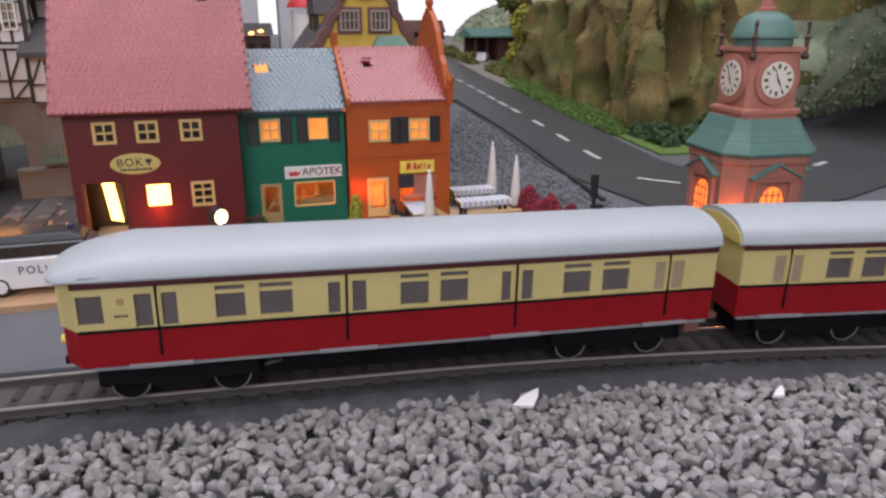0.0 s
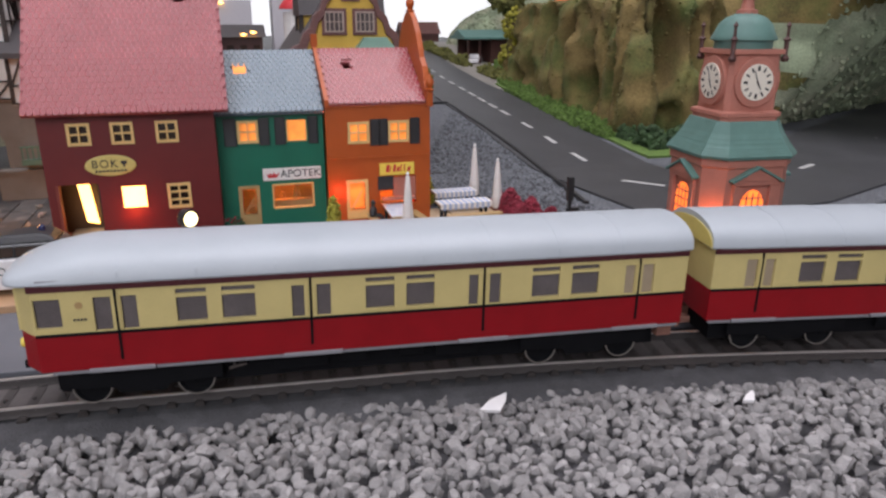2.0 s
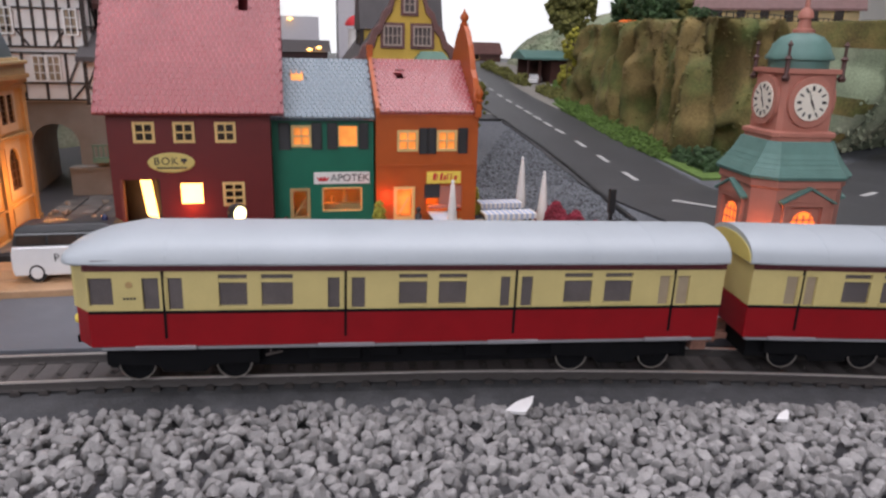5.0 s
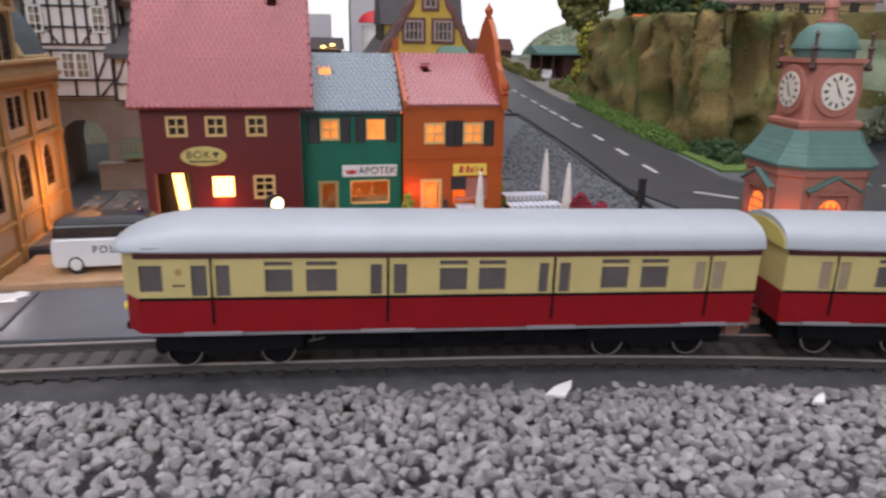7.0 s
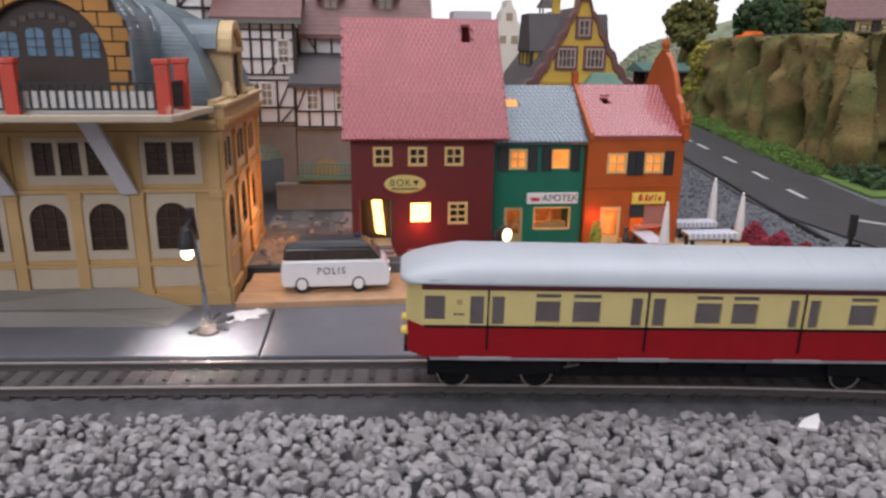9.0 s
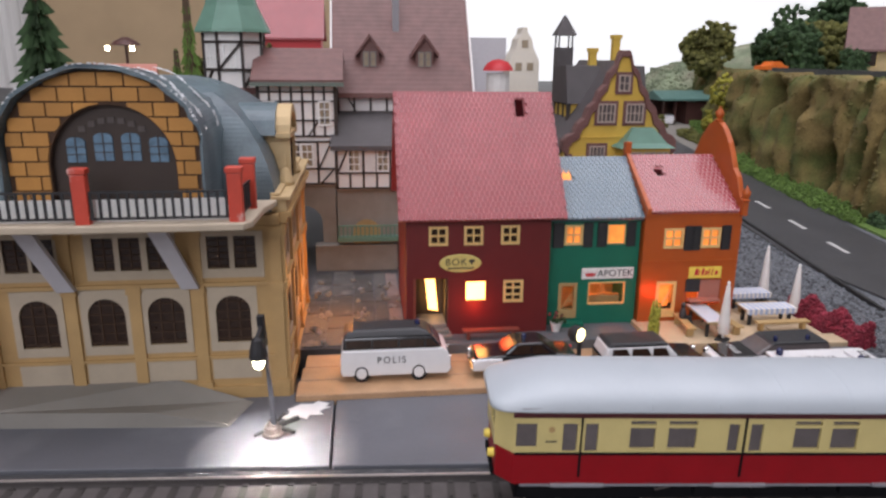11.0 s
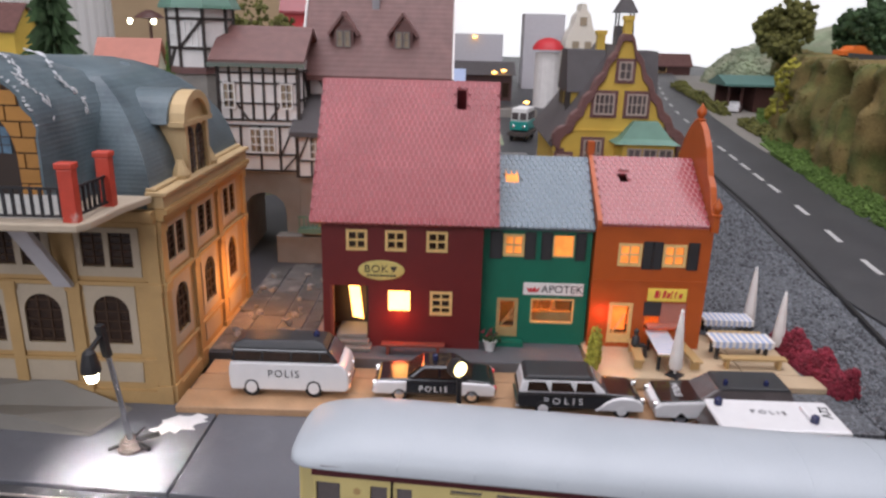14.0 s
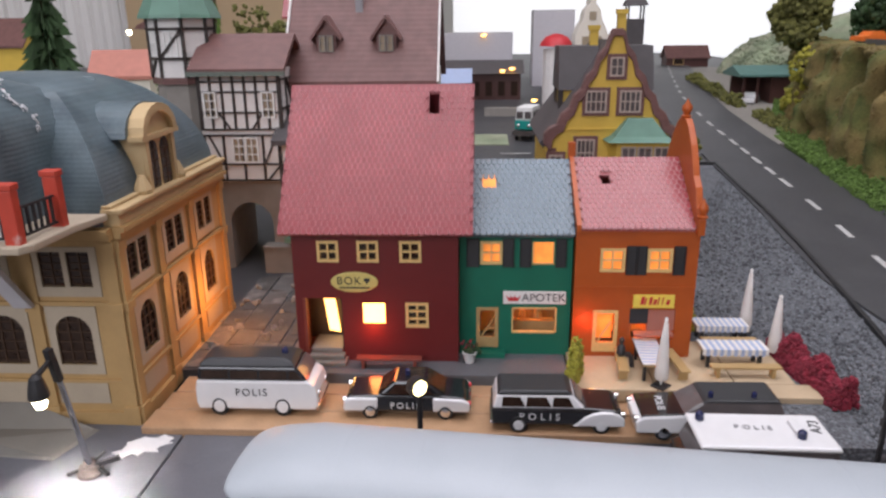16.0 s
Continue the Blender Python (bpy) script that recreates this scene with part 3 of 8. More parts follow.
                part("window_ledge", bm, M["t_cream"], car)
        bm = B()
        s = sg * (W + 0.012)
        box(bm, -L + 0.36, L, s - 0.025, s + 0.025, zb - 0.045, zb + 0.03)
        part("belt_line", bm, M["t_under"], car, "black belt line")
        bm = B()
        box(bm, -L + 0.3, L, s - 0.04, s + 0.04, ze - 0.2, ze - 0.02)
        part("cornice_band", bm, M["t_maroon"], car, "dark maroon band under the roof")
        bm = B()
        box(bm, -L + 0.6, L - 0.1, sg * (W - 0.1) - 0.06, sg * (W - 0.1) + 0.06, z0 - 0.1, z0 + 0.01)
        part("sill", bm, M["t_grey"], car, "grey sill strip")
        for k, (a, b) in enumerate(((-9.2, -8.2), (-6.9, -3.6), (-2.6, 0.2), (1.6, 4.6), (6.2, 9.0))):
            bm = B()
            box(bm, a, b, sg * (W + 0.03) - 0.04, sg * (W + 0.03) + 0.04, ze + 0.06, ze + 0.13)
            part("rain_gutter", bm, M["t_grey"], car, "grey rain strip over the doors")
        if sg < 0:
            bm = B()
            lathe(bm, [(0.1, -0.012), (0.1, 0.012)], 10, -8.25, s, 3.3, "y")
            part("emblem", bm, M["bench"], car, "small worn emblem")
            bm = B()
            for k in range(4):
                box(bm, -8.42 + k * 0.09, -8.36 + k * 0.09, s - 0.01, s + 0.01, 2.86, 2.92)
            part("fleet_marking", bm, M["ink"], car, "tiny dark marking")
    # roof: a shallow vault with rounded ends
    rings = []
    n = 14
    for x, k, dz in ((-L - 0.4, 0.62, -0.02), (-L - 0.34, 0.76, 0.0), (-L - 0.2, 0.88, 0.0), (-L + 0.04, 0.96, 0), (-L + 0.5, 0.99, 0), (-L + 1.6, 1, 0), (0, 1, 0), (L - 0.8, 1, 0), (L - 0.15, 0.99, 0), (L + 0.12, 0.96, 0)):
        top = 0.82 * (0.22 + 0.78 * min(1, max(0, (x + L + 0.4) / 1.6)) ** 0.85)
        ring = [((W + 0.1) * k * math.cos(math.pi * i / n), ze + 0.02 + top * math.sin(math.pi * i / n) ** 0.8) for i in range(n + 1)]
        rings.append([(x, a, b) for a, b in ring] + [(x, -(W + 0.06) * k, ze - 0.04), (x, (W + 0.06) * k, ze - 0.04)])
    bm = B()
    loft(bm, rings)
    part("roof", bm, M["t_roof"], car, "silver grey vaulted roof with faint seams", True)
    for x in (-7.2, -5.2, -3.1, -1.0, 1.1, 3.2, 5.3, 7.4):
        bm = B()
        rg = []
        for xx in (x - 0.02, x + 0.02):
            rg.append([(xx, (W + 0.105) * math.cos(math.pi * i / n), ze + 0.027 + 0.82 * math.sin(math.pi * i / n) ** 0.8) for i in range(n + 1)] + [(xx, -W, ze), (xx, W, ze)])
        loft(bm, rg)
        part("roof_seam", bm, M["t_roof"], car)
    # end wall above the body at the coupled end
    bm = B()
    prism(bm, [((W - 0.02) * math.cos(math.pi * i / n), ze + 0.0 + 0.66 * math.sin(math.pi * i / n) ** 0.8) for i in range(n + 1)], L + 0.125, L + 0.16, "x")
    part("end_panel", bm, M["sign_olive"], car, "ochre roof end")
    bm = B()
    box(bm, -9.2, 9.2, -0.8, 0.8, 0.4, 1.4)
    part("underframe", bm, M["t_under"], car, "black underframe")
    for a, b, h in ((-3.3, -1.7, 0.62), (-1.4, -0.5, 0.7), (0.5, 1.3, 0.74), (1.6, 3.0, 0.62)):
        bm = B()
        box(bm, a, b, -1.0, 1.0, h, 1.3)
        part("equipment_box", bm, M["t_under"], car, "black underfloor box", bevel=0.04)
    for cx in (-6.95, 6.55):
        bm = B()
        for sg in (-1, 1):
            prism(bm, [(cx - 2.15, 1.0), (cx - 1.9, 0.85), (cx - 0.75, 0.8), (cx - 0.5, 0.5), (cx + 0.5, 0.5), (cx + 0.75, 0.8), (cx + 1.9, 0.85), (cx + 2.15, 1.0), (cx + 2.1, 1.28), (cx - 2.1, 1.28)], sg * 0.74, sg * 0.84, "y")
            for wx in (cx - 1.41, cx + 1.41):
                box(bm, wx - 0.17, wx + 0.17, sg * 0.84, sg * 0.9, 0.5, 0.9)
        box(bm, cx - 0.3, cx + 0.3, -0.74, 0.74, 0.5, 1.0)
        bogie = part("bogie", bm, M["t_under"], car, "black bogie")
        for sg in (-1, 1):
            bm = B()
            prism(bm, [(cx - 2.2, 0.66), (cx - 0.75, 0.6), (cx - 0.6, 0.4), (cx + 0.6, 0.4), (cx + 0.75, 0.6), (cx + 2.2, 0.66), (cx + 2.2, 1.4), (cx - 2.2, 1.4)], sg * 1.13, sg * 1.2, "y")
            part("side_frame", bm, M["t_under"], bogie, "black bogie side frame", bevel=0.03)
        for wx in (cx - 1.41, cx + 1.41):
            for sg in (-1, 1):
                bm = B()
                pr = [(0.05, 0.06), (0.12, 0.1), (0.14, 0.04), (0.46, 0.03), (0.5, 0.08), (0.57, 0.08), (0.58, -0.06), (0.62, -0.09), (0.62, -0.14), (0.05, -0.14)]
                lathe(bm, [(0.88 * r, sg * h) for r, h in pr], 24, wx, sg * 0.88, 0.59, "y")
                wheel = part("wheel", bm, M["t_under"], bogie, smooth=True)
                bm = B()
                ring = []
                for i in range(28):
                    a = 2 * math.pi * i / 28
                    ring.append([(wx + r * math.cos(a), sg * (0.95 + d), 0.59 + r * math.sin(a)) for r, d in ((0.495, 0), (0.53, -0.02), (0.53, 0.045), (0.5, 0.05))])
                loft(bm, ring + [ring[0]], cap=False)
                part("tyre_ring", bm, M["wheel_rim"], bogie, "dull steel wheel rim")
    for x0, z in ((-8.9, 0.75), (-4.6, 0.8)):
        bm = B()
        beam(bm, (x0, -0.95, z), (x0 + 0.5, -0.95, z + 0.12), 0.07, 0.07)
        beam(bm, (x0 + 0.15, -0.95, z + 0.02), (x0 + 0.15, -0.95, z + 0.4), 0.06, 0.06)
        part("brake_rod", bm, M["rust"], car, "rusty brake rod")
    bm = B()
    box(bm, L - 0.2, L + 0.42, -0.14, 0.14, 0.72, 0.95)
    box(bm, L + 0.3, L + 0.45, -0.34, 0.34, 0.66, 1.02)
    beam(bm, (L - 0.1, -0.3, 0.62), (L + 0.42, -0.2, 0.5), 0.16, 0.14)
    coupling = part("coupling", bm, M["copper"], car, "copper brown coupling hook", bevel=0.02)
    bm = B()
    beam(bm, (L + 0.02, -0.5, 1.35), (L + 0.4, -0.35, 1.15), 0.08, 0.08)
    beam(bm, (L + 0.02, -0.35, 1.6), (L + 0.42, -0.3, 1.42), 0.07, 0.07)
    part("hose", bm, M["t_under"], coupling, "black brake hoses", bevel=0.02)
    bm = B()
    box(bm, L - 0.5, L + 0.05, -1.0, -0.6, 0.7, 1.05)
    part("end_box", bm, M["copper"], car, "pinkish brown box under the end", bevel=0.03)
    return car


car = rail_car()
CAR = cm(5.1, 20.27, track_z(5.1), 0, 0.95, -4.3)
car.matrix_basis = CAR
copy_thing(car, cm(25.45, 17.78, track_z(25.0) + 0.02, 0, -0.9, 180 - 9.3))


# ---- the three lit houses ----
def tile_mesh(name, material, w, l, worn):
    """One rounded roof tile, lying along +y upwards. worn: paler material that paints a highlight on its edges."""
    bm = B()
    pts = [(-w / 2, l)] + [(-w / 2 * math.cos(a), 0.36 * w - 0.5 * w * math.sin(a)) for a in (0.1, 0.6, 1.1, 1.57, 2.04, 2.54, 3.04)] + [(w / 2, l)]
    low = [bm.verts.new((x, y, 0)) for x, y in pts]
    mid = [bm.verts.new((x * 0.98, y + 0.005, 0.05)) for x, y in pts]
    top = [bm.verts.new((x * 0.76, min(y, l) + (0.04 if y < l * 0.8 else 0), 0.072)) for x, y in pts]
    # rim faces take the painted highlight, the top the plain tile colour
    for lo, hi in ((low, mid), (mid, top)):
        for i in range(len(pts) - 1):
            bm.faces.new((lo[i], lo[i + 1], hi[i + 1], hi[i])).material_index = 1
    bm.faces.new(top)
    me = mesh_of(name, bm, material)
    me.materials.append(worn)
    return me


def tiled_slope(parent, x0, x1, eave, ridge, material, w, rows, worn, skip=(), limit=300):
    """A sloping roof board covered in tiles. eave, ridge: (y, z). skip: (x0, x1, s0, s1) openings, s from eave to
    ridge. worn: the painted edge highlight.
    """
    e, r = Vector((0, *eave)), Vector((0, *ridge))
    d = (r - e)
    n = Vector((0, -d.z, d.y)).normalized() * (1 if d.y > 0 else -1)
    run = d.length
    ang = math.degrees(math.atan2(d.z, d.y))
    bm = B()
    ss = sorted({0.0, 1.0, *[k[2] for k in skip], *[k[3] for k in skip]})
    xs = sorted({x0, x1, *[k[0] for k in skip], *[k[1] for k in skip]})
    for sa, sb in zip(ss, ss[1:]):
        for xa, xb in zip(xs, xs[1:]):
            if any(k[0] <= (xa + xb) / 2 <= k[1] and k[2] <= (sa + sb) / 2 <= k[3] for k in skip):
                continue
            a, b = e + d * sa, e + d * sb
            ring = [a, b, b - n * 0.16, a - n * 0.16]
            loft(bm, [[(xa, p.y, p.z) for p in ring], [(xb, p.y, p.z) for p in ring]])
    board = part("roof_slope", bm, material, parent, "tiled roof slope")
    tm = tile_mesh("tile", material, w * 0.99, run / rows * 1.25, worn)
    cols = max(1, round((x1 - x0) / w))
    places = []
    for j in range(rows):
        s = j / rows
        for i in range(cols - (j % 2)):
            x = x0 + (i + 0.5 + 0.5 * (j % 2)) * (x1 - x0) / cols
            if any(k[0] - w * 0.3 <= x <= k[1] + w * 0.3 and k[2] - 0.03 <= s <= k[3] - 0.01 for k in skip):
                continue
            p = e + d * s + n * 0.03
            places.append(cm(x, p.y, p.z, ang if d.y > 0 else ang, 0, 0) @ pose(0, 0, 0, -3.6, 0, 0))
    for m in places[:limit]:
        ob = new("tile", tm)
        ob.parent = board
        ob.matrix_basis = m
    if len(places) > limit:
        big = bmesh.new()
        for m in places[limit:]:
            b2 = bmesh.new()
            b2.from_mesh(tm)
            b2.transform(m)
            tmp = bpy.data.meshes.new("tmp")
            b2.to_mesh(tmp)
            b2.free()
            big.from_mesh(tmp)
            bpy.data.meshes.remove(tmp)
        me = bpy.data.meshes.new("tiles")
        big.to_mesh(me)
        big.free()
        me.materials.append(material)
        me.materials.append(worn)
        ob = new("tiles", me)
        ob.parent = board
        tagged(ob, kind="stuff")
    return board


def window(parent, x0, x1, z0, z1, y, pane, cols=2, rows=2, fr=0.09, material=None, depth=0.14, label="cream window"):
    """A framed window set in an opening of the front at y (facing -y)."""
    bm = B()
    k = fr * 0.42
    cx = [x0 + fr * 0.6] + [x0 + (x1 - x0) * i / cols for i in range(1, cols)] + [x1 - fr * 0.6]
    cz = [z0 + fr * 0.6] + [z0 + (z1 - z0) * i / rows for i in range(1, rows)] + [z1 - fr * 0.6]
    gaps = [(p + k, q - k, r + k, t - k) for p, q in zip(cx, cx[1:]) for r, t in zip(cz, cz[1:])]
    wall_holes(bm, x0 - fr * 0.4, x1 + fr * 0.4, z0 - fr * 0.4, z1 + fr * 0.4, y - 0.06, y + depth - 0.031, gaps)
    w = part("window", bm, material or M["cream"], parent, label)
    bm = B()
    box(bm, x0, x1, y + depth - 0.03, y + depth, z0, z1)
    part("pane", bm, pane, w)
    return w


def shutter(parent, x0, x1, z0, z1, y):
    bm = B()
    box(bm, x0, x0 + 0.06, y - 0.1, y - 0.005, z0, z1)
    box(bm, x1 - 0.06, x1, y - 0.1, y - 0.005, z0, z1)
    n = 7
    for i in range(n):
        z = z0 + (z1 - z0) * i / n
        v = box(bm, x0 + 0.06, x1 - 0.06, y - 0.085, y - 0.005, z, z + (z1 - z0) / n)
        for k in v[4:]:
            k.co.y += 0.03 if k.co.y < y - 0.05 else 0
    bmesh.ops.remove_doubles(bm, verts=bm.verts, dist=0.001)
    part("shutter", bm, M["black"], parent, "black louvred shutter")


def gable_ends(parent, x0, x1, y0, ym, y1, zb, ze, zr, material, t=0.2):
    for nm, a, b in (("side_wall", x0, x0 + t), ("side_wall", x1 - t, x1)):
        bm = B()
        prism(bm, [(y0, zb), (y1, zb), (y1, ze), (ym, zr), (y0, ze)], a, b, "x")
        part(nm, bm, material, parent)


# red book shop
red = thing("book_shop", cm(0, 0, 0), "dark red toy book shop with a steep rose tile roof", "house", "row of houses")
Y = 33.8
bm = B()
holes = [(-5.6, -4.75, 5.25, 6.15), (-3.85, -2.95, 5.25, 6.15), (-2.0, -1.1, 5.25, 6.15), (-3.75, -2.75, 2.3, 3.3), (-1.8, -0.85, 2.2, 3.3), (-6.35, -4.66, 1.0, 3.5)]
wall_holes(bm, -6.75, 0.5, 0.45, 6.9, Y, Y + 0.25, holes)
part("front_wall", bm, M["red_wall"], red, "dark red board front")
gable_ends(red, -6.75, 0.5, Y + 0.25, 37.5, 41.2, 0.45, 6.7, 12.1, M["red_wall"])
bm = B()
box(bm, -6.75, 0.5, 41.2, 41.4, 0.45, 6.7)
part("back_wall", bm, M["red_wall"], red)
bm = B()
box(bm, -6.5, 0.25, 34.1, 41.15, 4.55, 4.65)
part("upper_floor", bm, M["dark"], red)
for x0 in (-5.6, -3.85, -2.0):
    window(red, x0, x0 + 0.88, 5.25, 6.15, Y, M["dark_pane"])
window(red, -1.8, -0.85, 2.2, 3.3, Y, M["dark_pane"], 2, 3)
bm = B()
box(bm, -3.75, -2.75, Y + 0.12, Y + 0.15, 2.3, 3.3)
part("lit_window", bm, M["lit"], red, "glowing shop window with no bars")
# recessed corner entrance with an open lit door
# recess walls get a dark brown that paints in the entrance's shade
bm = B()
box(bm, -6.5, -4.7, 35.3, 35.45, 0.95, 3.5)
box(bm, -4.75, -4.6, Y + 0.25, 35.3, 0.95, 3.5)
box(bm, -6.5, -4.6, Y + 0.25, 35.45, 3.45, 3.6)
part("entrance_recess", bm, M["door_brown"], red, "recessed entrance, walls coloured dark brown as shade")
bm = B()
loft(bm, [[(-5.55, 34.95, 1.5), (-5.05, 35.05, 1.35), (-5.04, 35.01, 1.35), (-5.54, 34.91, 1.5)], [(-5.75, 34.85, 3.42), (-5.25, 34.95, 3.4), (-5.24, 34.91, 3.4), (-5.74, 34.81, 3.42)]])
part("lit_door", bm, M["lit"], red, "glowing open door")
bm = B()
box(bm, -6.4, -6.28, Y - 0.05, Y + 0.3, 0.95, 3.5)
part("door_post", bm, M["bench_red"], red, "red brown door post")
for i in range(3):
    bm = B()
    box(bm, -6.25 + 0.06 * i, -4.5 - 0.12 * i, 33.1 + 0.28 * i, 35.2, 0.5 + 0.22 * i, 0.7 + 0.22 * i)
    part("step", bm, M["ramp"], red, "grey entrance step", bevel=0.03)
tiled_slope(red, -7.15, 1.15, (33.2, 6.62), (37.5, 12.35), M["red_roof"], 0.255, 24, M["red_edge_light"], [(-0.85, -0.4, 0.8, 0.95)])
bm = B()
ring = [(37.5, 12.35), (41.8, 6.62), (41.7, 6.5), (37.5, 12.12)]
prism(bm, ring, -7.15, 1.15, "x")
part("back_slope", bm, M["red_roof"], red, "tiled back slope of the roof")
bm = B()
prism(bm, [(37.3, 12.2), (37.5, 12.48), (37.7, 12.2)], -7.17, 1.17, "x")
part("ridge_cap", bm, M["red_roof"], red)
# black plate under the roof hole paints its inner shade
bm = B()
box(bm, -0.95, -0.3, 36.4, 37.3, 10.4, 10.5)
part("chimney_floor", bm, M["dark"], red, "black plate painting the shade in the chimney opening")
bm = B()
lathe(bm, [(0.5, 0), (0.5, 0.08), (0.46, 0.1)], 28, axis="y")
for v in bm.verts:
    v.co = (v.co.x * 2.1 - 4.05, Y - v.co.y - 0.005, v.co.z * 0.94 + 4.3)
sign = part("shop_sign", bm, M["sign_olive"], red, "oval pale yellow shop sign")
bm = B()
lathe(bm, [(0.45, 0), (0.45, 0.02)], 28, axis="y")
for v in bm.verts:
    v.co = (v.co.x * 2.1 - 4.05, Y - 0.1 - v.co.y, v.co.z * 0.92 + 4.3)
part("sign_face", bm, M["sign_olive"], sign)
words("sign_word", "BOK", 0.5, M["ink"], sign, cm(-4.28, Y - 0.13, 4.37, **FRONT), 1.15)
bm = B()
for k in range(9):
    box(bm, -4.7 + k * 0.15, -4.59 + k * 0.15, Y - 0.14, Y - 0.1, 4.02, 4.11)
box(bm, -3.62, -3.36, Y - 0.14, Y - 0.1, 4.36, 4.5)
box(bm, -3.53, -3.45, Y - 0.14, Y - 0.1, 4.24, 4.36)
part("sign_small_bars", bm, M["ink"], sign, "small dark marks on the sign")
bulb("book_shop_bulb", -4.2, 36.0, 2.6, 0.045, (1.0, 0.42, 0.12))
# added fill light in the recess; no bulb hangs here
bulb("entrance_bulb", -5.2, 34.3, 1.95, 0.0012, (1.0, 0.5, 0.2), 0.08)
# added red light outside the front, imitating spill below the shop window
bulb("window_spill_bulb", -3.3, 33.2, 2.1, 0.006, (1.0, 0.1, 0.03), 0.3)

# green pharmacy
grn = thing("pharmacy", cm(0, 0, 0), "green toy pharmacy with a blue-grey tile roof", "house", "row of houses")
Y = 34.65
bm = B()
holes = [(1.5, 2.4, 4.9, 5.9), (3.75, 4.72, 4.9, 5.9), (2.9, 4.92, 1.6, 2.8), (1.3, 2.3, 0.85, 2.8)]
wall_holes(bm, 0.52, 5.52, 0.45, 6.5, Y, Y + 0.22, holes)
part("front_wall", bm, M["green_wall"], grn, "green plastic front")
gable_ends(grn, 0.56, 5.5, Y + 0.22, 37.5, 40.6, 0.45, 6.3, 8.7, M["green_wall"])
bm = B()
box(bm, 0.56, 5.5, 40.6, 40.8, 0.45, 6.3)
part("back_wall", bm, M["green_wall"], grn)
bm = B()
box(bm, 0.8, 5.2, 37.2, 37.3, 0.5, 6.2)
part("inner_partition", bm, M["bench"], grn, "warm lit inner wall")
bm = B()
box(bm, 0.8, 5.2, 34.95, 37.2, 4.2, 4.3)
part("upper_floor", bm, M["cream"], grn)
window(grn, 1.5, 2.4, 4.9, 5.9, Y, M["lit_soft"])
bm = B()
box(bm, 3.75, 4.72, Y + 0.1, Y + 0.13, 4.9, 5.9)
part("lit_window", bm, M["lit_soft"], grn, "orange lit window")
bm = B()
for a in (3.75, 4.66):
    box(bm, a, a + 0.06, Y - 0.03, Y + 0.1, 4.9, 5.9)
box(bm, 3.75, 4.72, Y - 0.03, Y + 0.1, 4.87, 4.93)
part("window_frame", bm, M["cream"], grn)
for a, b in ((0.85, 1.42), (2.45, 2.95), (3.2, 3.7), (4.78, 5.25)):
    shutter(grn, a, b, 4.75, 6.05, Y)
bm = B()
box(bm, 2.9, 2.97, Y - 0.03, Y + 0.12, 1.6, 2.8)
box(bm, 4.85, 4.92, Y - 0.03, Y + 0.12, 1.6, 2.8)
box(bm, 2.97, 4.85, Y - 0.03, Y + 0.12, 1.56, 1.64)
box(bm, 2.97, 4.85, Y - 0.03, Y + 0.12, 2.74, 2.82)
part("shop_window_frame", bm, M["cream"], grn, "cream shop window frame")
bm = B()
box(bm, 1.3, 1.47, Y - 0.04, Y + 0.12, 0.85, 2.8)
box(bm, 2.13, 2.3, Y - 0.04, Y + 0.12, 0.85, 2.8)
box(bm, 1.47, 2.13, Y - 0.04, Y + 0.12, 2.65, 2.8)
box(bm, 1.47, 2.13, Y - 0.02, Y + 0.1, 0.85, 1.35)
beam(bm, (1.55, Y + 0.03, 1.4), (2.05, Y + 0.03, 2.2), 0.07, 0.07)
box(bm, 1.75, 2.13, Y, Y + 0.06, 1.75, 1.83)
d = part("door", bm, M["bench"], grn, "yellow wooden shop door")
bm = B()
lathe(bm, [(0.35, 0.7), (0.3, 1.3), (0.12, 2.2), (0.15, 2.5)], 10, 4.2, 36.2)
lathe(bm, [(0.25, 0.7), (0.2, 1.5), (0.1, 2.0)], 10, 3.5, 36.4)
box(bm, 2.9, 5.0, 35.6, 36.0, 0.7, 1.75)
part("shop_display", bm, M["bench"], grn, "brown goods on display in the shop")
bm = B()
box(bm, 2.5, 5.3, Y - 0.07, Y - 0.003, 3.0, 3.6)
sign = part("shop_sign", bm, M["sign_white"], grn, "white shop sign", bevel=0.015)
words("sign_word", "APOTEK", 0.52, M["ink"], sign, cm(4.3, Y - 0.085, 3.3, **FRONT), 1.0)
bm = B()
prism(bm, [(2.62, 3.4), (2.75, 3.15), (3.15, 3.15), (3.3, 3.4), (3.1, 3.28), (3.02, 3.42), (2.94, 3.28), (2.84, 3.4), (2.78, 3.28)], Y - 0.09, Y - 0.07, "y")
part("sign_emblem", bm, M["sign_red"], sign, "small red emblem")
bm = B()
box(bm, 1.2, 2.6, Y - 0.5, Y - 0.003, 0.5, 0.72)
part("door_step", bm, M["green_wall"], grn)
tiled_slope(grn, 0.42, 5.55, (34.25, 6.32), (37.5, 8.95), M["blue_roof"], 0.255, 15, M["blue_edge_light"], [(1.55, 2.15, 0.6, 0.74)])
bm = B()
prism(bm, [(37.5, 8.95), (41.0, 6.32), (40.9, 6.2), (37.5, 8.75)], 0.42, 5.55, "x")
part("back_slope", bm, M["blue_roof"], grn, "tiled back slope of the roof")
bm = B()
box(bm, 1.55, 2.15, 36.2, 36.75, 7.9, 8.0)
for v in bm.verts:
    v.co.z += (v.co.y - 36.2) * 0.81
part("skylight", bm, M["lit_soft"], grn, "small lit skylight")
bulb("pharmacy_bulb", 3.4, 35.6, 3.6, 0.02, (1.0, 0.27, 0.08))

